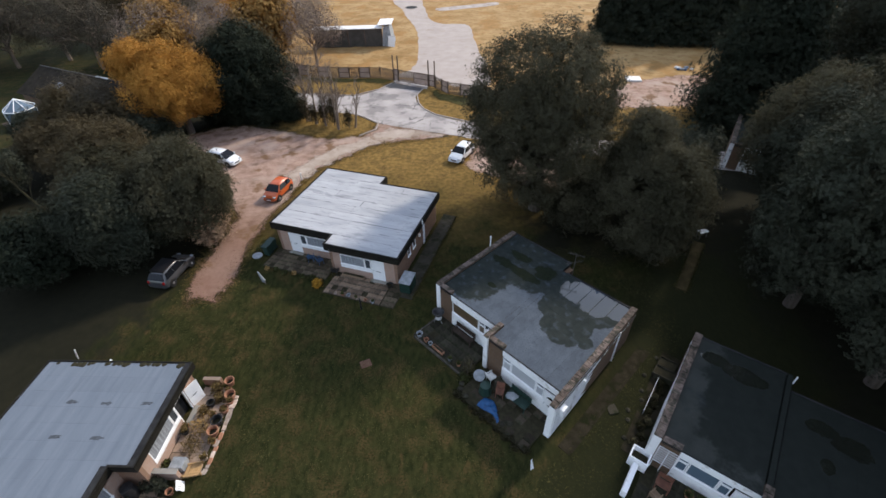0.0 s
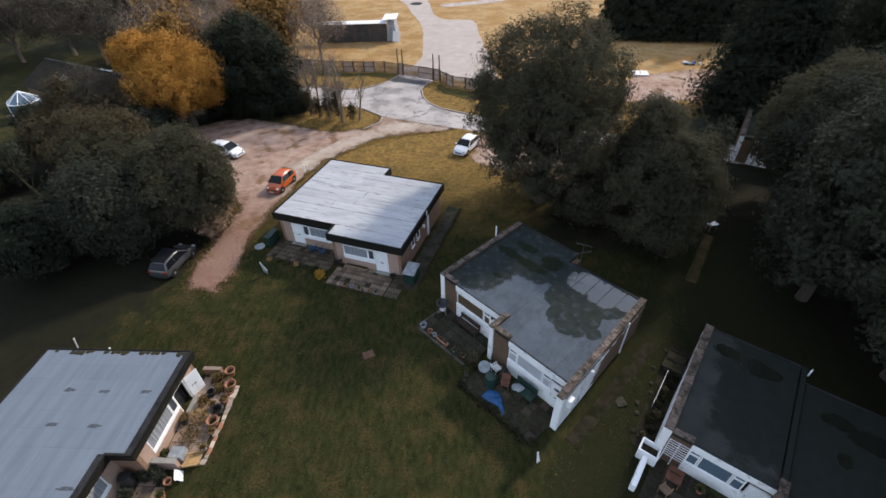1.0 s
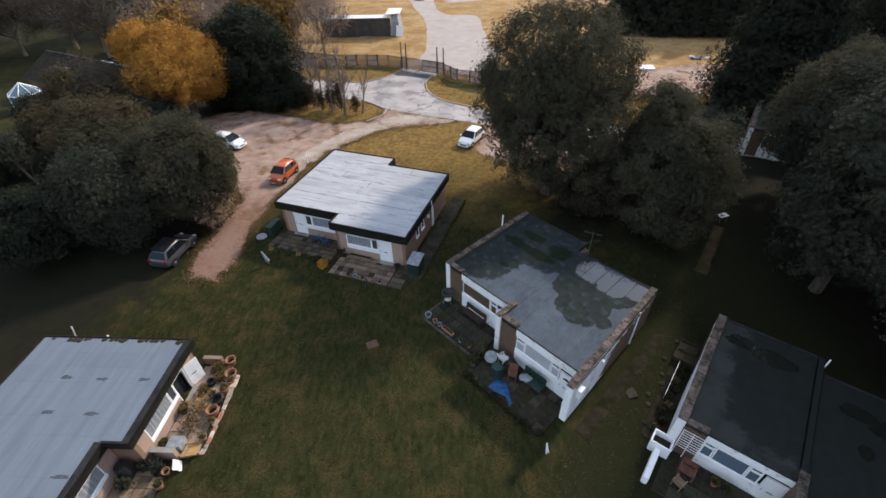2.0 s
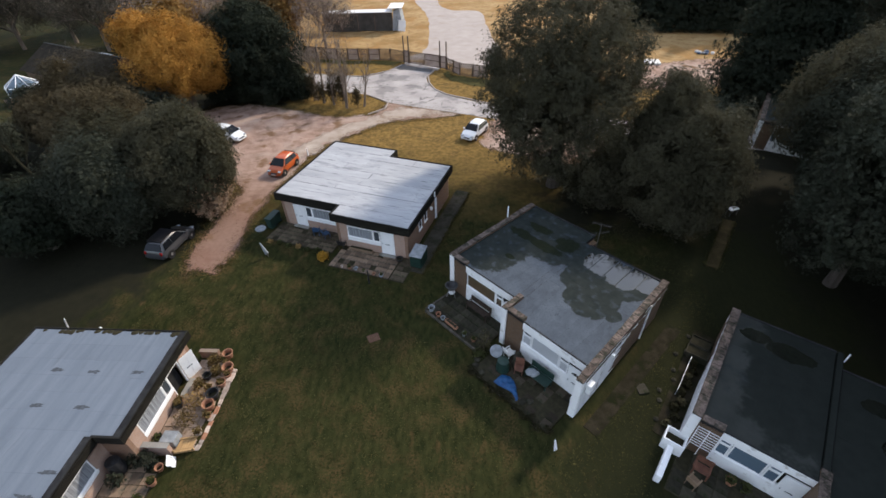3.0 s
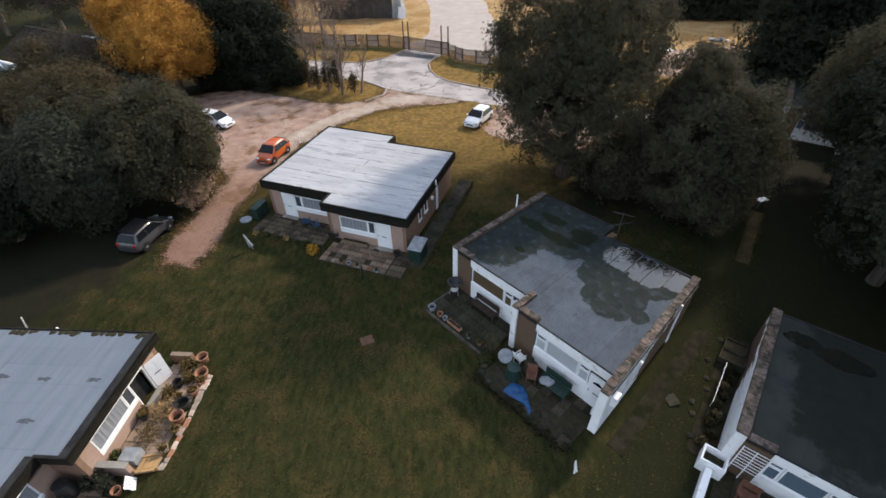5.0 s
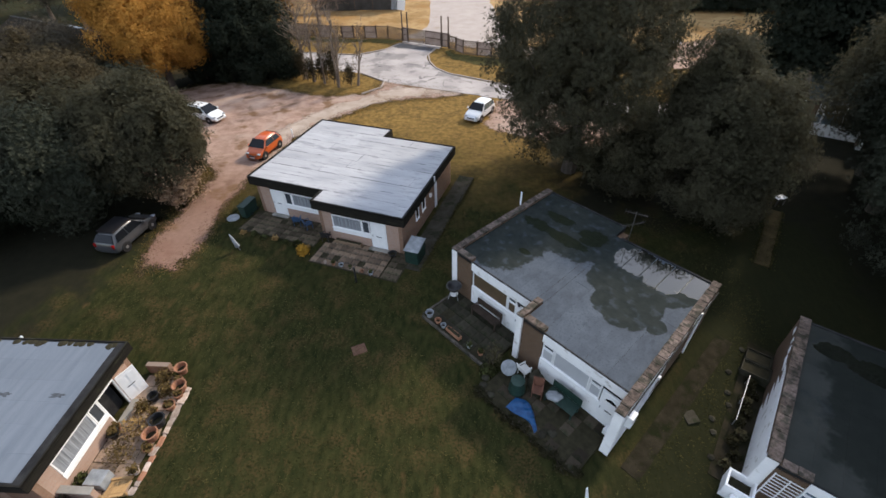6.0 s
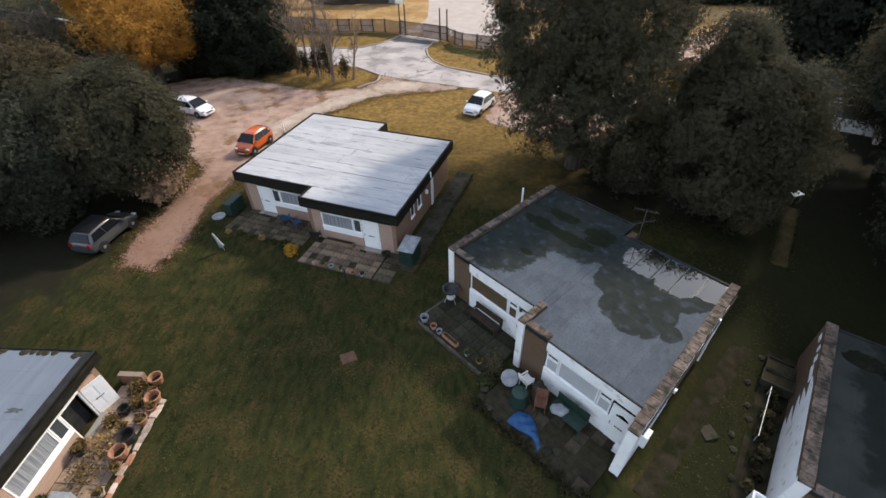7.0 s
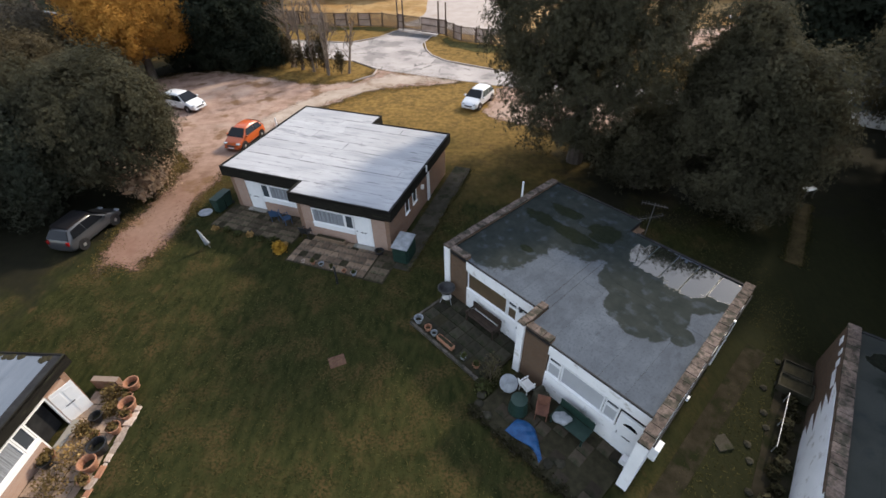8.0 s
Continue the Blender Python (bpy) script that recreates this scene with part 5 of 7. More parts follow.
for i, (x, y, hh, ln_) in enumerate([(-13.4, 39.9, 11.4, 0.0), (-12.0, 38.9, 11.0, -0.03), (-10.6, 38.2, 9.0, 0.03), (-8.7, 37.0, 11.0, 0.04), (-6.6, 37.6, 8.0, 0.16), (-9.6, 39.6, 9.5, 0.0)]):
    bare_tree(x, y, hh, 200 + i, "leafless pale grey tree on the grass island", lean=ln_)
bare_tree(-33.4, 17.6, 11.0, 207, "dark leaning leafless tree in the shaded clearing", BED, "", -0.35)
tree("oak_tree", -32.4, 32.6, "dull brown thicket below the golden tree", (2.9, 2.6, 3.0), 3.4, BROWNLEAF, 125, lobes=22, clumps=44, per=40, size=0.125, spread=0.24, trunk=0.15, low=-0.95)
twig_tree(-35.6, 33.2, (2.6, 2.6, 2.9), 5.2, 236, DARKTWIG, "leafless dark grey-brown tree before the golden tree", (22, 46, 20), 0.06)
twig_tree(-40.5, 37.0, (2.5, 2.5, 2.8), 5.0, 237, DARKTWIG, "leafless dark grey-brown tree before the dark roof", (20, 36, 16), 0.06)
for i, (x, y) in enumerate([(-23.0, 40.2), (-19.6, 39.4), (-25.6, 40.2), (-16.9, 40.4)]):
    tree("shrub_tree", x, y, "blackish evergreen shrub beside the gravel", (2.7, 2.2, 2.6), 2.2, CONIFER, 150 + i, lobes=14, clumps=34, per=30, size=0.15, spread=0.24, trunk=0.12, low=-0.97)
tree("oak_tree", 17.6, 14.6, "low dark evergreen growth between the two oaks", (3.0, 2.6, 2.6), 2.5, OAK, 122, lobes=20, clumps=44, per=36, size=0.12, spread=0.21, low=-0.97)
for i, (x, y, r) in enumerate([(-10.8, 38.5, 0.7), (-9.5, 38.3, 0.85), (-7.4, 37.3, 0.55), (-12.2, 38.8, 0.6), (-13.6, 39.6, 0.7)]):
    tree("shrub_tree", x, y, "dark brownish ivy clump at the foot of bare trunks", (r, r, r * 2.6), r * 2.7, BROWNLEAF, 240 + i, lobes=10, clumps=12, per=8, size=0.09, spread=0.3, trunk=0.05, low=-0.9)
tree("shrub_tree", -15.2, 40.0, "dark twiggy bush beside the bare trunks", (1.7, 1.4, 1.9), 1.7, CONIFER, 114, lobes=10, clumps=26, per=18, size=0.16, trunk=0.08, low=-0.9)
for i, (x, y, r, hh) in enumerate([(-13.0, 39.6, 2.0, 7.6), (-8.9, 37.4, 2.2, 7.2), (-10.6, 39.4, 1.8, 6.4)]):
    twig_tree(x, y, (r, r, r * 1.5), hh, 230 + i, TWIG, "leafless tree with fine pale twigs on the grass island", (12, 15, 6), 0.035)
back = [(-38, 54, RUSSET), (-17.5, 64, TWIG), (-32, 60, TWIG), (-44, 62, TWIG), (-26, 66, RUSSET), (-56, 64, TWIG), (-66, 70, TWIG), (-22, 78, TWIG), (-34, 76, GOLD), (-48, 72, RUSSET), (-78, 62, BROWNLEAF), (-64, 84, BROWNLEAF), (-82, 76, TWIG), (-28, 92, TWIG), (-44, 92, RUSSET), (-26, 54, BROWNLEAF), (-36, 68, TWIG), (-52, 84, TWIG), (-86, 66, TWIG), (-73, 66, TWIG)]
for i, (x, y, mt) in enumerate(back):
    s = 4.8 + (i * 29 % 7) * 0.35
    if mt is TWIG:
        twig_tree(x, y, (s, s, s * 0.9), s + 0.8, 300 + i, DARKTWIG if x < -45 else TWIG, "leafless dark grey-brown tree in the far wood" if x < -45 else "leafless pinkish grey tree in the far wood", (22, 56, 24) if x < -45 else (20, 38, 16), 0.075 if x < -45 else 0.065)
    else:
        tree("wood_tree", x, y, "olive or orange-brown tree in the far wood", (s, s, s * 0.85), s + 0.4, mt, 300 + i, lobes=20, clumps=32, per=18, size=0.28, spread=0.4, group="trees of the wood")
for i, (x, y, s) in enumerate([(-42, 21, 4.2), (-37, 27, 3.8), (-44, 8, 4.4), (-36, 4, 4.4), (-52, 16, 4.4), (-33, 27, 3.6), (-39.5, 32, 4.6), (-34.5, 31.5, 4.6), (-46, 34, 2.6), (-44, 39, 2.8), (-38, 40, 2.8), (-42, 36.5, 4.0), (-46, 41.5, 2.6), (-30.4, 31.2, 3.3)]):
    tree("oak_tree", x, y, "dark evergreen tree in the wood", (s, s, s * 0.72), s * 0.74, BROWNLEAF if i in (1, 5, 6, 7, 11) else DARKLEAF, 340 + i, lobes=20, clumps=36, per=32, size=0.17, spread=0.26, low=-0.95, group="dark trees in the wood")
for i, (x, y) in enumerate([(45, 16), (46, 8), (41, 1.5), (44, -5), (57, 38), (52, 20), (62, 50), (35, -9), (34, -17)]):
    tree("oak_tree", x, y, "dark evergreen tree in deep shade", (6.2, 6.2, 8.6), 9.0, DARKLEAF, 360 + i, lobes=22, clumps=34, per=16, size=0.29, spread=0.32, low=-0.97, group="dark trees beside the houses")


# ---- grass ----
def grass(name, x0, x1, y0, y1, count, seed, label):
    """Short tufts over the open lawn, as one mesh."""
    rng = np.random.default_rng(seed)
    x, y = rng.uniform(x0, x1, count), rng.uniform(y0, y1, count)
    keep = np.ones(count, bool)
    for h, (u0, u1, v0, v1) in ((c_house, (-0.4, 12.4, -4.2, 9.0)), (d_house, (-0.5, 12, -3, 9)), (houses[0], (-0.2, 13.4, -3.8, 10)), (houses[1], (-0.5, 13, -3.9, 9.5))):
        inv = h.matrix_basis.inverted()
        u = inv[0][0] * x + inv[0][1] * y + inv[0][3]
        v = inv[1][0] * x + inv[1][1] * y + inv[1][3]
        keep &= ~((u > u0) & (u < u1) & (v > v0) & (v < v1))
    keep &= ~((x < -11.4) & (y > 5.2))
    x, y = x[keep], y[keep]
    z = np.array([land(a, b) for a, b in zip(x, y)])
    n = len(x)
    a = rng.uniform(0, 2 * np.pi, n)
    h = rng.uniform(0.015, 0.04, n)
    w = rng.uniform(0.012, 0.03, n)
    c = np.stack([np.cos(a), np.sin(a), np.zeros(n)], 1)
    base = np.stack([x, y, z - 0.004], 1)
    lean = rng.normal(0, 0.06, (n, 3))
    lean[:, 2] = 0
    up = np.stack([np.zeros(n), np.zeros(n), h], 1) + lean
    v = np.stack([base - c * w[:, None], base + c * w[:, None], base + up + c * w[:, None] * 0.35, base + up - c * w[:, None] * 0.35], 1).reshape(-1, 3)
    return tagged(arrays(name, v, np.arange(4 * n).reshape(-1, 4), BLADES), label, "grass", kind="stuff")


BLADES = foliage("grass blades", (0.026, 0.029, 0.009), (0.070, 0.060, 0.022), 0.5, 0.25)
houses = [o for o in scene.objects if o.name.startswith("bungalow")]
grass("grass_tufts", -16, 22, -15, 12, 95000, 7, "short olive lawn grass with straw tufts")


def verge(name, runs, count, seed, spread, label):
    """Tufts straggling over the edges of the hard ground, as one mesh."""
    rng = np.random.default_rng(seed)
    ends = np.array([(*p, *q) for run in runs for p, q in zip(run, run[1:])], float)
    size = np.hypot(ends[:, 2] - ends[:, 0], ends[:, 3] - ends[:, 1])
    k = rng.choice(len(ends), count, p=size / size.sum())
    s = rng.uniform(0, 1, count)[:, None]
    xy = ends[k, :2] * (1 - s) + ends[k, 2:] * s
    wob = np.array([noise.noise((a * 0.8, b * 0.8, 3.1)) for a, b in xy])
    xy = xy + rng.normal(size=(count, 2)) * (spread * (0.35 + 0.9 * np.abs(wob)))[:, None]
    z = np.array([land(a, b) for a, b in xy])
    a = rng.uniform(0, 2 * np.pi, count)
    h, w = rng.uniform(0.02, 0.07, count), rng.uniform(0.02, 0.05, count)
    c = np.stack([np.cos(a), np.sin(a), np.zeros(count)], 1) * w[:, None]
    base = np.stack([xy[:, 0], xy[:, 1], z - 0.004], 1)
    up = rng.normal(0, 0.05, (count, 3))
    up[:, 2] = h
    v = np.stack([base - c, base + c, base + up + c * 0.35, base + up - c * 0.35], 1).reshape(-1, 3)
    return tagged(arrays(name, v, np.arange(4 * count).reshape(-1, 4), BLADES if spread < 0.5 else STRAWBLADES), label, "grass", kind="stuff")


STRAWBLADES = foliage("dry grass blades", (0.06, 0.046, 0.015), (0.16, 0.115, 0.042), 0.5, 0.25)
verge("verge_grass", [TRACK + TRACK[:1]], 26000, 17, 0.9, "dry grass straggling over the gravel edge")
verge("path_grass", [line((2.75, 5.9), (6.35, 16.95), 4), line((23.3, 6.9), (27.2, 12.7), 3), line((23.9, 6.5), (27.8, 12.3), 3)], 4500, 18, 0.22, "grass growing over the path edges")

# ---- fence, gate and field buildings ----
def fence_panel(name, L, H, parent, m, slats="diagonal"):
    p = new(name)
    p.parent = parent
    p.matrix_basis = m
    bm = bmesh.new()
    for z in (0.06, H * 0.5, H - 0.08):
        box(bm, 0, L, -0.025, 0.025, z, z + 0.08)
    for x in (0, L - 0.07):
        box(bm, x, x + 0.07, -0.03, 0.03, 0.06, H)
    part("panel_frame", bm, FENCE, p)
    bm = bmesh.new()
    if slats == "diagonal":
        step = 0.36
        k = int((L + H) / step)
        for i in range(1, k):
            s = i * step
            a, b = (max(0, s - H), min(H, s)), (min(L, s), max(0, s - L))
            p0, p1 = Vector((a[0], 0.035, max(0.08, a[1]))), Vector((b[0], 0.035, max(0.08, b[1])))
            if (p1 - p0).length > 0.15:
                d = (p1 - p0).normalized()
                n = Vector((-d.z, 0, d.x)) * 0.075
                v = [bm.verts.new(q + o) for o in (Vector((0, 0, 0)), Vector((0, 0.02, 0))) for q in (p0 - n, p1 - n, p1 + n, p0 + n)]
                for q in ((3, 2, 1, 0), (4, 5, 6, 7), (0, 1, 5, 4), (1, 2, 6, 5), (2, 3, 7, 6), (3, 0, 4, 7)):
                    bm.faces.new([v[j] for j in q])
    else:
        for i in range(int(H / 0.12)):
            box(bm, 0.05, L - 0.05, 0.03, 0.05, 0.08 + i * 0.12, 0.188 + i * 0.12)
    part("slats", bm, FENCE if slats == "diagonal" else PALEFENCE, p)["kind"] = "stuff"
    return p


# Dark colour for a sheet that paints the gate's shadow on the road.
GATE_SHADE = surf("dark tarmac", (0.070, 0.066, 0.064), (0.12, 0.112, 0.107), 1.0, 0.9, 30.0, 0.2)
fringe(GATE_SHADE, 0.6, 0.8)
# Green rough grass, its colour darkened for the shade of the fence.
SHADED_VERGE = surf("long rough grass", (0.040, 0.040, 0.014), (0.090, 0.076, 0.028), 2.0, 0.95, 14.0, 0.9, stain=(0.13, 0.09, 0.03), stain_scale=0.8, stain_at=0.56, spec=0.06)
fringe(SHADED_VERGE, 1.0, 1.0)
fence = thing("fence", pose(0, 0, 0), "brown timber fence of slatted panels beside the field", "fence")
for run, style in (([(-30.5, 62.0), (-21.4, 59.6), (-14, 57.2), (-5.4, 56.6), (-3.1, 55.2)], "boards"), ([(3.7, 51.5), (5.65, 48.9)], "boards"), ([(5.65, 48.9), (11.2, 46.8), (19, 44.6), (27, 42.4)], "diagonal")):
    for p, q in zip(run, run[1:]):
        p, q = Vector(p), Vector(q)
        k = max(1, round((q - p).length / 1.85))
        ang = math.degrees(math.atan2(q.y - p.y, q.x - p.x))
        for i in range(k):
            c = p.lerp(q, i / k)
            L = (q - p).length / k - 0.06
            fence_panel("fence_panel", L, 1.75, fence, pose(c.x, c.y, 0, 0, 0, ang), "boards" if (i % 3 == 1 if style == "diagonal" else i % 2) else "diagonal")
            post = part("post", boxed(-0.06, 0.06, -0.06, 0.06, 0, 1.9), FENCE, fence)
            post.matrix_basis = pose(c.x, c.y, 0, 0, 0, ang)
gate = thing("gate", pose(-2.2, 54.7, 0, 0, 0, -28.5), "pair of brown timber gates with tall posts across the road's end", "gate")
for i, x in enumerate((0.0, 2.75)):
    fence_panel("gate_leaf", 2.65, 1.8, gate, pose(x, 0, 0.08), "boards" if i else "diagonal")
fence_panel("side_panel", 0.8, 1.8, gate, pose(-0.95, 0, 0.08), "boards")
fence_panel("side_panel", 0.95, 1.8, gate, pose(5.58, 0, 0.08), "boards")
for x in (-1.0, -0.1, 5.5, 6.6):
    part("gate_post", boxed(x - 0.07, x + 0.07, -0.07, 0.07, 0, 4.0), FENCE, gate, "tall square gate post")
part("drain_strip", boxed(-0.3, 5.6, -0.9, -0.5, 0.02, 0.045), PALE, gate)
# Strips of green grass that also carry the fence's shade in their colour.
soft_sheet("grass_verge", [(3.6, 50.9), (5.4, 48.6), (11.0, 46.5), (19.0, 44.3), (18.2, 41.6), (11.0, 43.4), (6.4, 45.2), (3.4, 48.2)], 0.034, SHADED_VERGE, "green rough grass with the fence's shade painted in", "verge", 31, 0.5, 8, 0.9)
soft_sheet("grass_verge", [(-20.5, 59.0), (-14.0, 56.9), (-5.6, 56.3), (-3.6, 55.0), (-5.2, 54.2), (-9.0, 54.9), (-14.0, 55.4), (-20.5, 57.2)], 0.034, SHADED_VERGE, "green rough grass with the fence's shade painted in", "verge", 32, 0.4, 8, 0.9)
# The shadow before the gate, laid on the road as a dark sheet.
soft_sheet("dark_patch", [(-2.8, 54.2), (0.2, 52.4), (1.6, 51.6), (1.4, 50.4), (-0.6, 51.0), (-4.2, 52.4)], 0.039, GATE_SHADE, "dark sheet painted as the gate's shadow on the road", "road patch", 9, 0.2, 8, 0.5)

shed = thing("shelter", pose(-12.0, 76.5, 0, 0, 0, 1.0), "long dark open-sided shelter with white canvas roof edge and gable", "shelter")
part("back_wall", boxed(-8.0, 5.0, -1.8, -1.7, 0.1, 3.3), TIN, shed, "dark cladding")
part("roof", prism(bmesh.new(), [(-8.4, -2.0), (5.0, -2.0), (5.0, 0.6), (-8.4, 0.6)], 3.3, 3.40), CANVAS, shed, "white canvas roof")
bm = bmesh.new()
vs = [bm.verts.new(p) for p in ((4.9, -2.2, 0.2), (6.9, -1.6, 0.0), (7.1, 2.6, 0.0), (5.2, 2.8, 0.2), (5.2, -2.0, 3.4), (6.3, -1.4, 3.9), (6.4, 2.4, 3.9), (5.1, 2.7, 3.4))]
for q in ((3, 2, 1, 0), (4, 5, 6, 7), (0, 1, 5, 4), (1, 2, 6, 5), (2, 3, 7, 6), (3, 0, 4, 7)):
    bm.faces.new([vs[i] for i in q])
part("canvas_end", bm, GREY, shed, "grubby grey canvas end")
part("canvas_top", prism(bmesh.new(), [(4.2, -2.2), (6.9, -1.7), (7.0, 2.9), (4.4, 2.9)], 3.95, 4.02), CANVAS, shed, "white canvas sheet over the end")
flap = part("canvas_flap", boxed(-0.7, 0.7, -0.03, 0.03, 0, 1.9), CANVAS, shed, "white canvas flap hanging loose")
flap.matrix_basis = pose(6.6, -2.3, 0.1, -14, 12, 20)
for x in (-8, -4.8, -1.6, 1.6, 4.9):
    part("post", boxed(x - 0.06, x + 0.06, -1.95, -1.83, 0, 3.3), FENCE, shed)
part("bales", boxed(-5.6, -1.0, -1.6, 1.5, 0, 1.2, bev=0.1), TIN, shed)

slab_box = thing("white_board", pose(34.8, 53.5, 0.03, 0, 0, -8), "white board lying on the bare ground", "board")
part("board", boxed(-1.1, 1.1, -1.0, 1.0, 0.0, 0.25, bev=0.03), CANVAS, slab_box)
deb = thing("rubbish_pile", pose(44.5, 58.0, 0), "small heap of blue and white rubbish in the grass", "rubbish")
for i in range(9):
    b = part("bag", lathe(bmesh.new(), [(0.12, 0), (0.3, 0.1), (0.26, 0.28), (0.06, 0.38)], 8), (BLUEP, CANVAS, GREY)[i % 3], deb)
    b.matrix_basis = pose(random.uniform(-1.3, 1.3), random.uniform(-0.6, 0.6), 0, 0, 0, i * 40)

# dark house with a glazed roof lantern in the wood
dh = thing("house", pose(-50.65, 46.94, 0.0, 0, 0, -26), "dark tiled house with a white-framed glass roof lantern", "house")
part("wall", boxed(-4, 16, -3.5, 5, 0, 2.8), BRICK_BROWN, dh)
part("plinth", boxed(-1.6, 2.6, -8.5, -3.52, -0.1, 0.4), BRICK_BROWN, dh)
bm = bmesh.new()
vs = [bm.verts.new(p) for p in ((-4.4, -4, 2.7), (16.4, -4, 2.7), (16.4, 5.4, 2.7), (-4.4, 5.4, 2.7), (-4.4, 0.7, 5.2), (16.4, 0.7, 5.2))]
for q in ((0, 1, 5, 4), (2, 3, 4, 5), (0, 4, 3), (1, 2, 5), (3, 2, 1, 0)):
    bm.faces.new([vs[i] for i in q])
part("roof", bm, SLATE, dh, "dark tiled roof")
rl_ = part("rooflight", boxed(-0.7, 0.7, -0.55, 0.55, 0, 0.12, bev=0.02), GREY, dh, "pale glazed rooflight")
rl_.matrix_basis = pose(3.4, -1.6, 3.98, 28, 0, 0)
part("ridge_flashing", boxed(9.0, 11.5, 0.55, 0.85, 5.22, 5.34), GREY, dh, "pale flashing along the ridge")
part("ridge", tube(bmesh.new(), (-4.4, 0.7, 5.22), (16.4, 0.7, 5.22), 0.08), TIN, dh)
lan = new("roof_lantern")
lan.parent = dh
lan.matrix_basis = pose(0.5, -6.4, 0.4)
bm = bmesh.new()
n8 = [(1.9 * math.cos(math.pi * i / 4), 1.9 * math.sin(math.pi * i / 4)) for i in range(8)]
apex = bm.verts.new((0, 0, 3.0))
rim = [bm.verts.new((x, y, 1.7)) for x, y in n8]
low = [bm.verts.new((x, y, 0.0)) for x, y in n8]
for i in range(8):
    bm.faces.new((rim[i], rim[(i + 1) % 8], apex))
    bm.faces.new((low[i], low[(i + 1) % 8], rim[(i + 1) % 8], rim[i]))
part("glazing", bm, SKYGLASS, lan)
for i, (x, y) in enumerate(n8):
    part("glazing_bar", tube(bmesh.new(), (x * 1.02, y * 1.02, 1.72), (0, 0, 3.04), 0.055, n=5), UPVC, lan)
    x2, y2 = n8[(i + 1) % 8]
    part("eaves_bar", tube(bmesh.new(), (x * 1.02, y * 1.02, 1.7), (x2 * 1.02, y2 * 1.02, 1.7), 0.07, n=5), UPVC, lan)
    part("glazing_bar", tube(bmesh.new(), (x * 1.02, y * 1.02, 0), (x * 1.02, y * 1.02, 1.7), 0.05, n=5), UPVC, lan)


# ---- cars ----
def car(label, x, y, heading, paint, L, W, H, hood=0.24, tail=0.06, roof_mat=None, body_kind="hatchback"):
    """A car that points along its local +x. Sections: distance, belt height, roof height, roof half-width."""
    c = thing("car", pose(x, y, 0.03, 0, 0, heading), label, "car", "parked cars")
    w = W / 2
    zb, belt = 0.20, H * 0.60
    f, r = L / 2, -L / 2
    wind0, wind1 = f - hood * L, f - (hood + 0.20) * L
    back1, back0 = r + (tail + 0.07) * L, r + tail * L * 0.35
    sec = [(f, 0.62, 0.36, 0.40, 0.60), (f - 0.07, 0.86, 0.24, 0.50, 0.78), (f - 0.35, 0.97, zb, belt * 0.86, 0.90), (wind0, 1.0, zb, belt * 0.99, 0.92), (wind1, 1.0, zb, H * 0.965, 0.68), (wind1 - 0.35, 1.0, zb, H * 0.995, 0.69), ((wind1 + back1) / 2, 1.0, zb, H, 0.69), (back1 + 0.3, 1.0, zb, H * 0.97, 0.67), (back1, 1.0, zb, H * 0.93, 0.65), (back0, 0.96, zb, belt * 1.02, 0.88), (r + 0.02, 0.84, 0.28, belt * 0.75, 0.80), (r, 0.74, 0.36, 0.52, 0.72)]
    bm = bmesh.new()
    rings = []
    for i, (sx, k, z0, zt, kt) in enumerate(sec):
        cab = zt > belt * 1.03
        zm = belt if cab else (z0 + zt) * 0.62
        zs = min(zm, z0 + 0.28)
        half = [(0.86 * w * k, z0), (w * k * 0.985, (z0 + zs) / 2), (w * k, zs), (w * k * 0.965, zm), (w * kt, zt - 0.035), (w * kt * 0.72, zt), (0, zt + 0.015)]
        ring = [(yy, zz) for yy, zz in half] + [(-yy, zz) for yy, zz in half[-2::-1]]
        rings.append([bm.verts.new((sx, yy, zz)) for yy, zz in ring])
    n = len(rings[0])
    for a, b in zip(rings, rings[1:]):
        for i in range(n - 1):
            bm.faces.new((a[i], a[i + 1], b[i + 1], b[i]))
        bm.faces.new((a[n - 1], a[0], b[0], b[n - 1]))
    bm.faces.new(rings[0][::-1])
    bm.faces.new(rings[-1])
    part("body", bm, paint, c, smooth=True).modifiers.new("rounding", "SUBSURF").levels = 1

    def pane(name, pts, mat, lift=0.012):
        b2 = bmesh.new()
        p = [Vector(q) for q in pts]
        nrm = (p[1] - p[0]).cross(p[2] - p[0]).normalized()
        mid = sum(p, Vector()) / len(p)
        if nrm.dot(mid - Vector((0, 0, belt * 0.8))) < 0:
            nrm = -nrm
        q = [b2.verts.new(v + nrm * lift) for v in p]
        o = [b2.verts.new(v - nrm * 0.02) for v in p]
        b2.faces.new(q)
        b2.faces.new(o[::-1])
        for i in range(len(p)):
            j = (i + 1) % len(p)
            b2.faces.new((q[i], q[j], o[j], o[i]))
        return part(name, b2, mat, c)

    zr = H * 0.965 - 0.05
    pane("windscreen", [(wind0 - 0.04, -w * 0.88, belt * 1.0), (wind0 - 0.04, w * 0.88, belt * 1.0), (wind1 + 0.05, w * 0.68, zr), (wind1 + 0.05, -w * 0.68, zr)], CARGLASS, 0.07)
    pane("rear_window", [(back0 + 0.05, -w * 0.82, belt * 1.04), (back0 + 0.05, w * 0.82, belt * 1.04), (back1 - 0.04, w * 0.60, H * 0.90), (back1 - 0.04, -w * 0.60, H * 0.90)], CARGLASS, 0.03)
    span = wind1 - back1
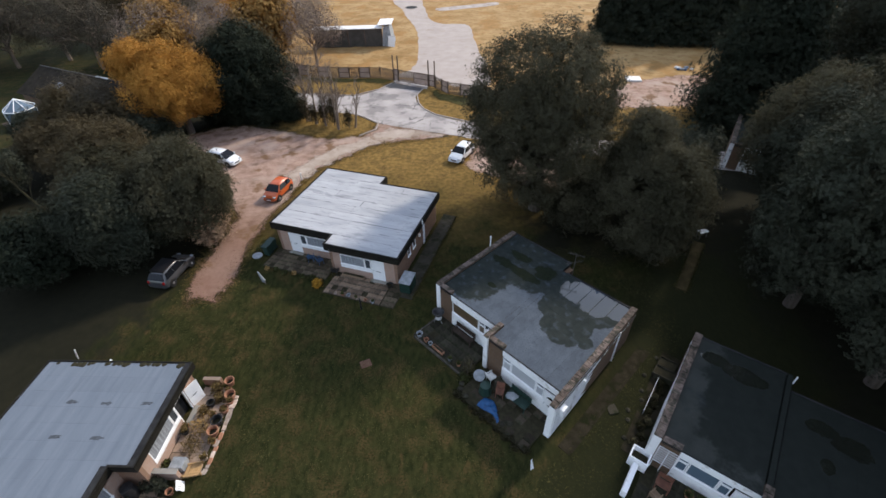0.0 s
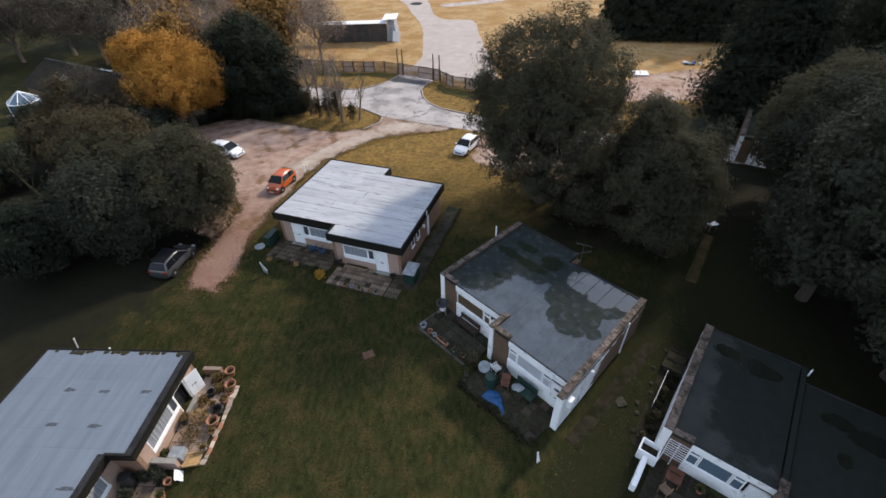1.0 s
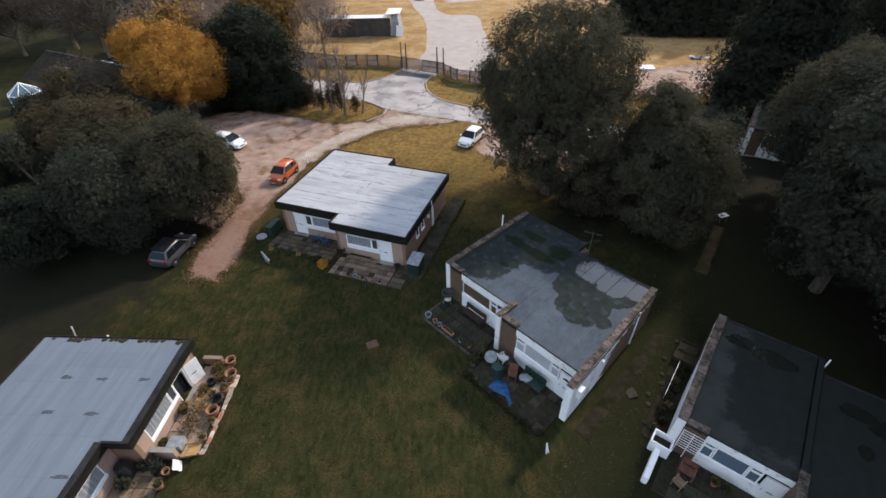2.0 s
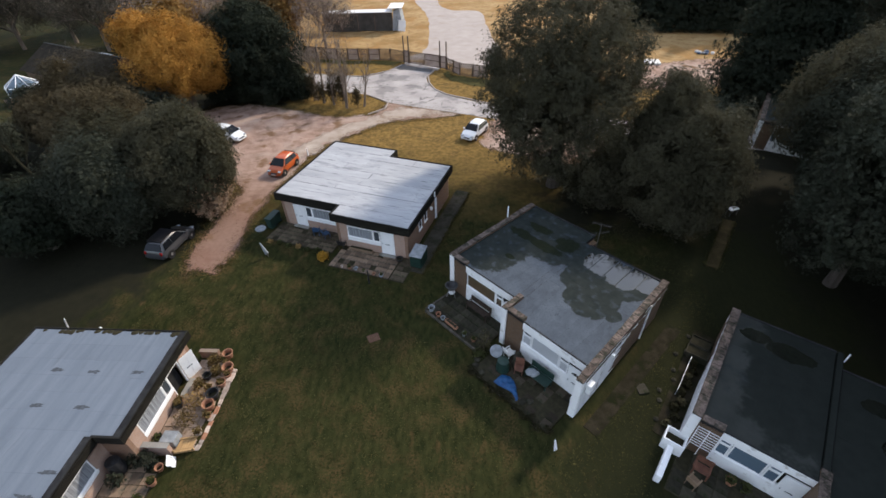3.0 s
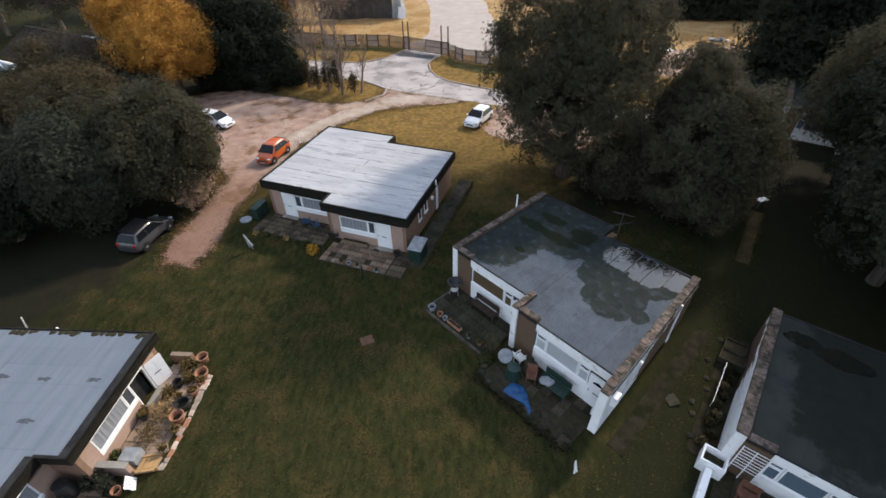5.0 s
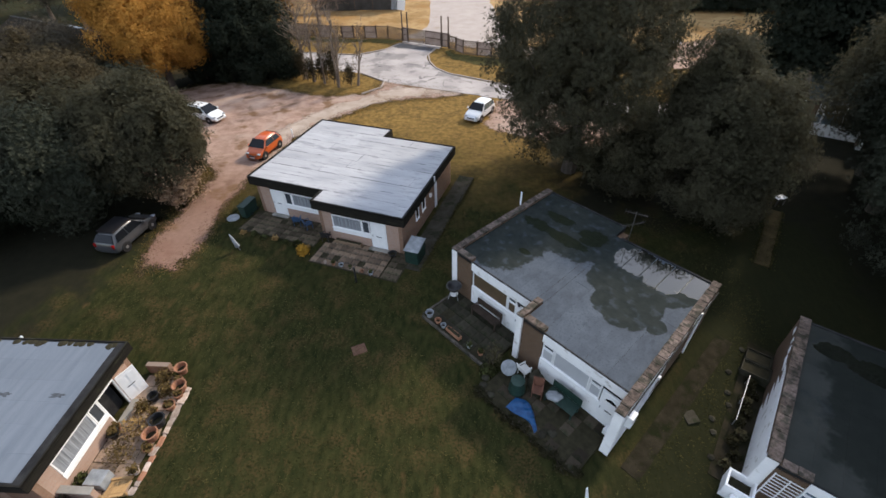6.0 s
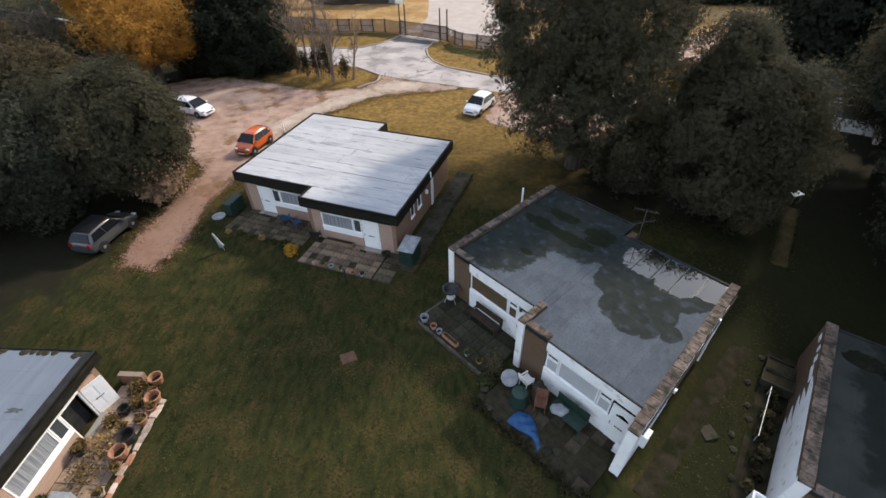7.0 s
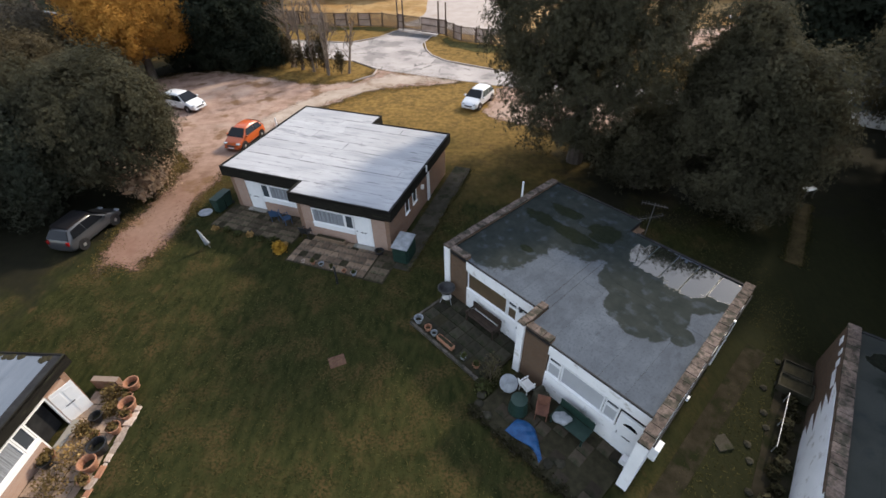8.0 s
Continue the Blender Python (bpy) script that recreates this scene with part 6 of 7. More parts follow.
    for s in (-1, 1):
        a, b, mid = wind0 - 0.30, back0 + 0.28, wind1 - span * 0.52
        lo, hi, y0, y1 = belt + 0.03, H - 0.15, s * w * 0.962, s * w * 0.735
        pane("side_window", [(a, y0, lo), (mid + 0.03, y0, lo), (mid + 0.03, y1, hi), (wind1 - 0.05, y1, hi)], CARGLASS)
        pane("side_window", [(mid - 0.03, y0, lo), (b, y0, lo), (back1 + 0.08, y1, hi - 0.06), (mid - 0.03, y1, hi)], CARGLASS)
        part("wing_mirror", boxed(wind0 - 0.42, wind0 - 0.26, s * w - 0.02 if s > 0 else s * w - 0.16, s * w + 0.16 if s > 0 else s * w + 0.02, belt - 0.02, belt + 0.11, bev=0.03), paint, c)
        part("headlight", boxed(f - 0.30, f - 0.05, min(s * w * 0.5, s * w * 0.84), max(s * w * 0.5, s * w * 0.84), 0.57, 0.68, bev=0.04), LENS, c, "clear headlight")
        part("tail_light", boxed(r + 0.01, r + 0.14, min(s * w * 0.62, s * w * 0.84), max(s * w * 0.62, s * w * 0.84), 0.66, belt * 0.98, bev=0.03), REDLENS, c, "red tail light")
        for wx in (f - 0.19 * L, r + 0.19 * L):
            wh = new("wheel")
            wh.parent = c
            wh.matrix_basis = pose(wx, s * (w - 0.10), 0.31, 90, 0, 0)
            part("tyre", lathe(bmesh.new(), [(0.20, -0.10), (0.29, -0.105), (0.315, -0.07), (0.315, 0.07), (0.29, 0.105), (0.20, 0.10)], 18), TYRE, wh)
            bm = bmesh.new()
            lathe(bm, [(0.04, -0.115), (0.20, -0.09), (0.215, -0.05), (0.215, 0.05), (0.20, 0.09), (0.04, 0.115)], 14)
            part("rim", bm, ALLOY, wh)
            part("wheel_arch", tube(bmesh.new(), (wx, s * (w - 0.24), 0.33), (wx, s * (w + 0.004), 0.33), 0.365, n=18), BLACK, c)
    part("bumper", boxed(f - 0.13, f + 0.03, -w * 0.74, w * 0.74, 0.26, 0.42, bev=0.03), BLACK if body_kind == "suv" else paint, c)
    part("grille", boxed(f - 0.06, f + 0.036, -w * 0.42, w * 0.42, 0.44, 0.53, bev=0.01), BLACK, c, "dark grille")
    part("bumper_bar", boxed(f + 0.03, f + 0.045, -0.24, 0.24, 0.30, 0.40), CANVAS, c, "plain pale bar")
    if roof_mat:
        part("roof_panel", prism(bmesh.new(), [(wind1 - 0.05, -w * 0.66), (wind1 - 0.05, w * 0.66), (back1 + 0.05, w * 0.64), (back1 + 0.05, -w * 0.64)], H * 0.96, H + 0.028), roof_mat, c, "black roof")
    return c


P_WHITE = painted("white car paint", (0.70, 0.71, 0.72))
P_SIDE = painted("silver-grey car paint", (0.042, 0.044, 0.048))
P_ORANGE = painted("orange red car paint", (0.48, 0.095, 0.022))
P_BLACK = painted("black car paint", (0.012, 0.012, 0.014))
car("small white hatchback parked beside the road", 7.15, 28.9, 242, P_WHITE, 4.0, 1.72, 1.48)
car("small orange-red hatchback parked on the gravel", -12.0, 21.35, 255, P_ORANGE, 3.55, 1.66, 1.5, hood=0.20)
car("white hatchback parked on the gravel", -20.5, 28.5, 338, P_WHITE, 4.2, 1.75, 1.54, hood=0.20)
car("silver-grey car with black roof under the tree", -17.22, 9.1, 81, P_SIDE, 3.95, 1.8, 1.55, roof_mat=P_BLACK, body_kind="suv")


# ---- patios and garden things ----
def patio(house, u0, u1, v0, v1, size, mat, label, seed, gone=0.06, z=0.05, name="patio"):
    p = thing(name, house.matrix_basis.copy(), label, "patio", kind="structure")
    rng = random.Random(seed)
    part("bed", boxed(u0 - 0.06, u1 + 0.06, v0 - 0.06, v1 + 0.03, z - 0.16, z - 0.025), BED, p)
    nu, nv = round((u1 - u0) / size), round((v1 - v0) / size)
    su, sv = (u1 - u0) / nu, (v1 - v0) / nv
    first = part("paving_slab", boxed(-su / 2 + 0.014, su / 2 - 0.014, -sv / 2 + 0.014, sv / 2 - 0.014, -0.03, 0.0, bev=0.008), mat, p)
    used = False
    for i in range(nu):
        for j in range(nv):
            if rng.random() < gone:
                continue
            m = pose(u0 + su * (i + 0.5), v0 + sv * (j + 0.5), z + rng.uniform(-0.008, 0.008), rng.uniform(-0.5, 0.5), rng.uniform(-0.5, 0.5), rng.uniform(-0.8, 0.8))
            if used:
                share(first, m, p)
            else:
                first.matrix_basis = m
                used = True
    return p


b_house, a_house = houses[0], houses[1]
patio(b_house, 6.5, 11.35, -3.5, -1.02, 0.46, SLAB, "buff and grey paving slab patio before the brick house", 1)
patio(b_house, 11.45, 12.5, -3.5, -0.9, 0.5, BROWNSLAB, "dark damp paving slabs at the house corner", 8, gone=0.2)
patio(b_house, 0.0, 5.95, -2.15, 0.22, 0.46, BROWNSLAB, "dark mossy paving slab patio beside the brick house", 2)
patio(c_house, 0.35, 4.95, -2.45, 0.05, 0.6, MOSSY, "dark mossy paving slab patio beside the white house", 3)
patio(c_house, 5.7, 10.9, -3.7, -1.05, 0.5, DIMSLAB, "dark uneven paving slabs before the white house", 4, gone=0.5)
patio(a_house, 6.7, 12.3, -3.45, -1.1, 0.6, TANSLAB, "buff paving slab patio crowded with pots", 5, gone=0.03)
patio(a_house, 0.2, 6.1, -2.1, 0.24, 0.6, SLAB, "worn reddish paving slab patio", 6, gone=0.08)
patio(d_house, 0.2, 5.0, -2.6, -0.05, 0.6, MOSSY, "dark paving slabs before the white-fronted house", 7, gone=0.15)


def at(house, u, v, z=0.05, rz=0.0):
    m = house.matrix_basis @ pose(u, v, z, 0, 0, rz)
    return m


def ground_at(house, u, v, rz=0.0, up=0.0):
    p = house.matrix_basis @ Vector((u, v, 0))
    return pose(p.x, p.y, land(p.x, p.y) + up, 0, 0, math.degrees(house.matrix_basis.to_euler().z) + rz)


def sprig(rng, n, r, h, size, long=2.5):
    d = unit(rng, n)
    pts = np.stack([d[:, 0] * r, d[:, 1] * r, np.abs(d[:, 2]) * h], 1) * rng.uniform(0.35, 1.0, (n, 1))
    m = d + 0.5 * rng.normal(size=(n, 3))
    return leaves(pts, m / np.linalg.norm(m, axis=1, keepdims=True), size, rng, long)


def pot(m, r, h, mat, label, plant=None, seed=0, ph=0.4, pr=0.3, n=110):
    t = thing("plant_pot", m, label, "plant pot", "pots on the patios")
    bm = bmesh.new()
    lathe(bm, [(r * 0.68, 0), (r * 0.95, h * 0.86), (r * 1.06, h * 0.87), (r * 1.06, h), (r * 0.92, h), (r * 0.86, h * 0.86), (r * 0.78, h * 0.3), (r * 0.1, h * 0.28)], 14)
    part("pot", bm, mat, t)
    fill = 0.84 if plant else 0.35
    part("soil", lathe(bmesh.new(), [(r * 0.1, h * (fill - 0.01)), (r * 0.8, h * (fill + 0.005)), (r * 0.3, h * (fill + 0.03))], 12), BED, t)
    if plant:
        rng = np.random.default_rng(seed)
        v, f = sprig(rng, n, pr, ph, 0.07)
        v[:, 2] += h * 0.85
        arrays("plant", v, f, plant, t)["kind"] = "stuff"
    return t


def bush(m, r, h, mat, label, seed, n=500, size=0.10):
    rng = np.random.default_rng(seed)
    t = thing("shrub", m, label, "shrub")
    bm = bmesh.new()
    for i in range(6):
        a = i * 1.05
        tube(bm, (0, 0, -0.05), (r * 0.6 * math.cos(a), r * 0.6 * math.sin(a), h * 0.8), 0.02, 0.006, 5)
    part("stem", bm, BARK, t)
    v, f = sprig(rng, n, r, h, size, 2.0)
    v[:, 2] += 0.04
    arrays("leaf_mass", v, f, mat, t)["kind"] = "stuff"
    return t


WEED = foliage("dark weeds", (0.026, 0.026, 0.013), (0.055, 0.048, 0.025))
GOLDSHRUB = foliage("yellow orange shrub leaves", (0.34, 0.19, 0.025), (0.48, 0.28, 0.05), 0.3, 0.2)
DRYLEAF = foliage("dry olive brown plant", (0.085, 0.062, 0.024), (0.19, 0.125, 0.05), 0.35, 0.2)
THIN = foliage("thin grey green twigs", (0.055, 0.050, 0.026), (0.11, 0.092, 0.05), 0.3, 0.2)
STRAW = foliage("straw coloured grass tuft", (0.26, 0.16, 0.06), (0.38, 0.26, 0.11), 0.3, 0.2)


def garden_chair(m, mat, label):
    t = thing("garden_chair", m, label, "chair", "garden chairs")
    part("seat", boxed(-0.25, 0.25, -0.24, 0.24, 0.40, 0.44, bev=0.015), mat, t)
    b = part("backrest", boxed(-0.25, 0.25, -0.02, 0.02, 0, 0.48, bev=0.015), mat, t)
    b.matrix_basis = pose(0, 0.24, 0.44, -12)
    for x in (-0.22, 0.22):
        part("armrest", boxed(x - 0.03, x + 0.03, -0.22, 0.26, 0.62, 0.65, bev=0.01), mat, t)
        for y in (-0.21, 0.21):
            part("leg", tube(bmesh.new(), (x, y, 0), (x * 0.95, y * 0.9, 0.62 if y < 0 else 0.42), 0.02, n=6), mat, t)
    return t


DIRT = surf("roof dirt", (0.035, 0.04, 0.046), (0.085, 0.095, 0.11), 6.0, 0.9, 40.0, 0.1)
# brick house
garden_chair(at(b_house, 3.7, -0.45, 0.05, 200), BLUEP, "blue plastic garden chair on the mossy patio")
garden_chair(at(b_house, 4.6, -0.55, 0.05, 150), BLUEP, "blue plastic garden chair on the mossy patio")
garden_chair(at(b_house, 6.55, -1.35, 0.05, 180), BLACK, "black garden chair against the brick wall")


def wheelie_bin(m, label):
    t = thing("wheelie_bin", m, label, "bin", "bins")
    bm = bmesh.new()
    vs = [bm.verts.new(p) for p in ((-0.22, -0.26, 0.06), (0.22, -0.26, 0.06), (0.22, 0.26, 0.06), (-0.22, 0.26, 0.06), (-0.28, -0.34, 0.98), (0.28, -0.34, 0.98), (0.28, 0.34, 0.98), (-0.28, 0.34, 0.98))]
    for q in ((3, 2, 1, 0), (4, 5, 6, 7), (0, 1, 5, 4), (1, 2, 6, 5), (2, 3, 7, 6), (3, 0, 4, 7)):
        bm.faces.new([vs[i] for i in q])
    part("body", bm, GREENP, t)
    part("lid", boxed(-0.30, 0.30, -0.37, 0.36, 0.985, 1.04, bev=0.02), GREENP, t)
    for x in (-0.22, 0.22):
        part("wheel", tube(bmesh.new(), (x - 0.03, 0.30, 0.1), (x + 0.03, 0.30, 0.1), 0.1, n=12), TYRE, t)
    part("handle", tube(bmesh.new(), (-0.22, 0.40, 0.94), (0.22, 0.40, 0.94), 0.018, n=6), GREENP, t)
    return t


wheelie_bin(ground_at(b_house, -0.45, -0.7), "dark green wheelie bin at the house corner")
wheelie_bin(ground_at(b_house, -0.5, -0.0), "dark green wheelie bin at the house corner")
sb = thing("storage_box", ground_at(b_house, 12.35, -1.7), "green storage box with a pale grey lid beside the wall", "storage box")
part("body", boxed(0.0, 0.85, 0.0, 1.25, 0.0, 1.0, bev=0.03), GREENP, sb)
lid = part("lid", boxed(-0.05, 0.92, -0.06, 1.32, 0.0, 0.05, bev=0.015), GREY, sb, "pale grey lid")
lid.matrix_basis = pose(0, 0, 1.02, 6, 0, 0)
part("side_panel", boxed(0.86, 0.90, 0.1, 1.2, 0.05, 0.95), GREENP, sb)
tr = thing("planter_trough", at(b_house, 8.1, -1.22), "long brown timber planter trough under the window", "planter")
part("trough", boxed(-0.95, 0.95, -0.13, 0.13, 0, 0.22, bev=0.015), TIMBER, tr)
part("soil", boxed(-0.9, 0.9, -0.1, 0.1, 0.215, 0.23), BED, tr)
pot(at(b_house, 11.35, -1.35), 0.26, 0.22, BLACK, "round dark planter beside the white door")
bush(ground_at(b_house, 5.75, -3.0), 0.42, 0.75, GOLDSHRUB, "yellow-orange shrub at the patio edge", 41, 420, 0.11)
for i, (u, v) in enumerate([(7.6, -3.4), (8.2, -3.35), (8.7, -3.3), (9.4, -3.4), (10.2, -3.4), (10.8, -3.4)]):
    pot(at(b_house, u, v), 0.10 + 0.03 * (i % 3), 0.16 + 0.04 * (i % 2), (STONE, TERRACOTTA, GREY)[i % 3], "small pot at the patio edge", SHRUB if i % 2 else None, 50 + i, 0.2, 0.14, 50)
for i in range(7):
    bush(ground_at(b_house, 0.6 + 0.85 * i, -2.45 + 0.1 * (i % 2)), 0.22 + 0.05 * (i % 3), 0.22 + 0.08 * (i % 2), SHRUB if i % 3 else STRAW, "low border plant along the patio edge", 60 + i, 120, 0.09)
post = thing("post", pose(-1.0, 4.95, 0), "short dark timber post standing in the lawn", "post")
part("shaft", tube(bmesh.new(), (0, 0, -0.1), (0.02, 0, 1.15), 0.055, 0.05), BLACK, post)
part("cap", lathe(bmesh.new(), [(0.06, 1.14), (0.07, 1.17), (0.02, 1.2)], 10), BLACK, post)
dc = thing("drain_cover", pose(-11.02, 11.4, land(-11, 11.4), 0, 0, 20), "oval grey drain cover in the grass", "drain cover")
part("cover", lathe(bmesh.new(), [(0.1, 0), (0.42, 0.0), (0.44, 0.06), (0.36, 0.08), (0.05, 0.085)], 18), GREY, dc)
air = thing("folded_parasol", pose(-9.2, 7.9, land(-9.2, 7.9), 0, -14, 0), "folded pale grey garden parasol standing on the lawn", "parasol")
cl_ = part("cloth", lathe(bmesh.new(), [(0.02, 1.35), (0.04, 1.3), (0.08, 0.95), (0.13, 0.5), (0.16, 0.3), (0.10, 0.28)], 11), GREY, air, smooth=True)
part("pole", tube(bmesh.new(), (0, 0, -0.05), (0, 0, 0.32), 0.022, n=8), STEEL, air)
rc = thing("drain_cover", pose(0.03, 0.0, 0.0, 0, 0, 25), "rusty brown square drain cover in the lawn", "drain cover")
part("cover", boxed(-0.36, 0.36, -0.3, 0.3, -0.05, 0.02, bev=0.012), RUST, rc)
gs = thing("stone_slab", pose(15.5, -3.4, land(15.5, -3.4), 0, 0, 12), "pale square slab lying in the grass", "slab")
part("slab", boxed(-0.3, 0.3, -0.3, 0.3, -0.05, 0.05, bev=0.015), PATHWAY, gs)
part("vent_pipe", tube(bmesh.new(), (-0.2, 5.9, 0.0), (-0.2, 5.9, 3.95), 0.05), UPVC, c_house, "white vent pipe")
mk = thing("marker_post", pose(-10.4, 24.3, 0), "short white marker post at the gravel edge", "post")
part("shaft", boxed(-0.06, 0.06, -0.05, 0.05, -0.1, 0.8, bev=0.01), UPVC, mk)
ant = thing("tv_aerial", c_house.matrix_basis @ pose(6.0, 7.7, 2.75), "thin metal television aerial behind the roof", "aerial")
part("mast", tube(bmesh.new(), (0, 0, -0.6), (0, 0, 2.0), 0.018, n=6), TIN, ant)
for z, L, a in ((1.9, 1.1, 20), (1.2, 1.3, 60)):
    boom = part("boom", tube(bmesh.new(), (-L / 2, 0, 0), (L / 2, 0, 0), 0.012, n=5), TIN, ant)
    boom.matrix_basis = pose(0, 0, z, 0, 0, a)
    for k in range(9):
        el = part("element", tube(bmesh.new(), (0, -0.22 + 0.012 * k, 0), (0, 0.22 - 0.012 * k, 0), 0.007, n=4), TIN, boom)
        el.matrix_basis = pose(-L / 2 + L * k / 8, 0, 0.015)

# white house
bq = thing("kettle_barbecue", at(c_house, 0.55, -0.45), "black kettle barbecue bowl on a pale stand", "barbecue")
part("bowl", lathe(bmesh.new(), [(0.08, 0.62), (0.30, 0.72), (0.40, 0.92), (0.43, 0.93), (0.43, 0.96), (0.36, 0.95), (0.2, 0.80), (0.02, 0.76)], 20), BLACK, bq)
part("rim", lathe(bmesh.new(), [(0.41, 0.955), (0.44, 0.955), (0.44, 0.985), (0.41, 0.985)], 20, cap=False), TIN, bq)
for i in range(3):
    a = i * 2.1
    part("leg", tube(bmesh.new(), (0.34 * math.cos(a), 0.34 * math.sin(a), 0), (0.14 * math.cos(a), 0.14 * math.sin(a), 0.68), 0.02, n=6), STEEL, bq)
part("ash_pan", lathe(bmesh.new(), [(0.05, 0.28), (0.22, 0.3), (0.24, 0.34), (0.04, 0.33)], 14), CANVAS, bq)


DARKWOOD = surf("dark stained wood", (0.028, 0.018, 0.012), (0.055, 0.036, 0.024), 3.0, 0.7, 40.0, 0.1)


def bench(m, mat, L, label):
    t = thing("garden_bench", m, label, "bench", "garden benches")
    for i in range(4):
        part("seat_slat", boxed(-L / 2, L / 2, -0.24 + i * 0.125, -0.13 + i * 0.125, 0.42, 0.45), mat, t)
    for i in range(4):
        part("back_slat", boxed(-L / 2, L / 2, 0.27, 0.30, 0.52 + i * 0.11, 0.60 + i * 0.11), mat, t)
    for x in (-L / 2 + 0.05, L / 2 - 0.05):
        part("armrest", boxed(x - 0.035, x + 0.035, -0.28, 0.28, 0.62, 0.66, bev=0.01), mat, t)
        for y in (-0.24, 0.26):
            part("leg", boxed(x - 0.03, x + 0.03, y - 0.03, y + 0.03, 0, 0.95 if y > 0 else 0.62), mat, t)
    return t


bench(at(c_house, 2.95, -0.38, 0.05, 0), DARKWOOD, 1.75, "dark brown wooden bench against the white wall")
for i, (u, v, r) in enumerate([(0.62, -2.35, 0.22), (1.3, -2.35, 0.17), (1.72, -2.35, 0.15), (4.3, -2.2, 0.16), (3.6, -2.3, 0.14)]):
    pot(at(c_house, u, v), r, r * 1.5, (GREY, TERRACOTTA)[i % 2], "old pot standing at the patio edge", SHRUB if i > 2 else None, 70 + i, 0.2, 0.18, 60)
tr2 = thing("planter_trough", at(c_house, 2.45, -2.3), "terracotta planter trough at the patio edge", "planter")
part("trough", boxed(-0.5, 0.5, -0.12, 0.12, 0, 0.2, bev=0.02), TERRACOTTA, tr2)
part("soil", boxed(-0.45, 0.45, -0.08, 0.08, 0.195, 0.215), BED, tr2)
OLDEDGE = surf("dirty grey edging concrete", (0.050, 0.043, 0.034), (0.105, 0.090, 0.072), 2.0, 0.9, 40.0, 0.3, stain=(0.032, 0.032, 0.02), stain_scale=1.5, stain_at=0.52)
edging = thing("edging", c_house.matrix_basis.copy(), "pale concrete edging along the patio", "edging", kind="structure")
for i in range(9):
    part("edging_stone", boxed(0.3 + i * 0.52, 0.79 + i * 0.52, -2.66, -2.53, -0.12, 0.07, bev=0.012), OLDEDGE, edging)
for i in range(6):
    part("edging_stone", boxed(0.18, 0.29, -2.5 + i * 0.42, -2.11 + i * 0.42, -0.12, 0.07, bev=0.012), OLDEDGE, edging)
bush(ground_at(c_house, 5.05, -2.1), 0.55, 1.7, THIN, "straggly half-bare shrub at the patio corner", 80, 420, 0.06)
bush(ground_at(c_house, 5.2, -2.7), 0.45, 0.5, SHRUB, "low ragged shrub beside the patio", 81, 220, 0.09)


def cover(m, rx, ry, h, mat, label, seed, name="covered_furniture"):
    """A cloth draped over something: a lumpy dome with uneven folds."""
    t = thing(name, m, label, "cover")
    bm = bmesh.new()
    n = 22
    prof = [(1.05, 0.0), (1.0, 0.35), (0.92, 0.75), (0.75, 0.95), (0.4, 1.0)]
    rings = []
    for k, (q, z) in enumerate(prof):
        ring = []
        for i in range(n):
            a = 2 * math.pi * i / n
            d = 1 + 0.3 * noise.noise((math.cos(a) * 1.7, math.sin(a) * 1.7, seed + z)) + 0.08 * math.sin(5 * a + seed) * (1 - z)
            ring.append(bm.verts.new((rx * q * d * math.cos(a), ry * q * d * math.sin(a), h * z * (1 + 0.35 * noise.noise((math.cos(a) * 1.5, math.sin(a) * 1.5, seed))))))
        rings.append(ring)
    for a, b in zip(rings, rings[1:]):
        for i in range(n):
            bm.faces.new((a[i], a[(i + 1) % n], b[(i + 1) % n], b[i]))
    bm.faces.new(rings[-1])
    bm.faces.new(rings[0][::-1])
    part("cloth", bm, mat, t, smooth=True)
    return t


ov = thing("round_tabletop", c_house.matrix_basis @ pose(5.95, -2.0, 0.42, 38, 0, 35), "pale grey round tabletop leaning on its edge", "tabletop")
part("top", lathe(bmesh.new(), [(0.05, 0), (0.36, 0), (0.38, 0.015), (0.37, 0.03), (0.05, 0.032)], 26), GREY, ov)
part("pedestal", tube(bmesh.new(), (0, 0, -0.40), (0, 0, 0.0), 0.03, n=8), BLACK, ov)
garden_chair(at(c_house, 6.55, -1.55, 0.05, 170), CANVAS, "grubby white plastic garden chair beside the wall")
cover(at(c_house, 7.25, -1.6, 0.0, 10), 0.36, 0.36, 0.8, MOSSY, "dark green-grey cover over a round pot", 8.4)
gb = thing("compost_bin", at(c_house, 6.85, -2.45, 0.0), "dark green round compost bin", "bin", "bins")
part("body", lathe(bmesh.new(), [(0.40, 0), (0.38, 0.3), (0.31, 0.75)], 18), GREENP, gb)
part("lid", lathe(bmesh.new(), [(0.33, 0.75), (0.33, 0.80), (0.12, 0.88), (0.02, 0.88)], 18), GREENP, gb)
garden_chair(at(c_house, 7.65, -2.0, 0.05, 30), REDWOOD, "red-brown wooden garden chair among the clutter")
gt = thing("garden_table", at(c_house, 8.75, -1.65, 0.05, 0), "green garden bench seat with a pale cloth", "bench")
part("tabletop", boxed(-0.75, 0.75, -0.32, 0.32, 0.40, 0.45, bev=0.015), GREENP, gt)
part("back", boxed(-0.75, 0.75, 0.33, 0.37, 0.45, 0.90, bev=0.01), GREENP, gt)
for x in (-0.68, 0.68):
    for y in (-0.27, 0.27):
        part("leg", boxed(x - 0.03, x + 0.03, y - 0.03, y + 0.03, 0, 0.40), GREENP, gt)
cl = cover(at(c_house, 8.4, -1.75, 0.505, 30), 0.34, 0.24, 0.16, GREY, "pale blue-grey cloth lying on the green seat", 2.2, "cloth_bundle")
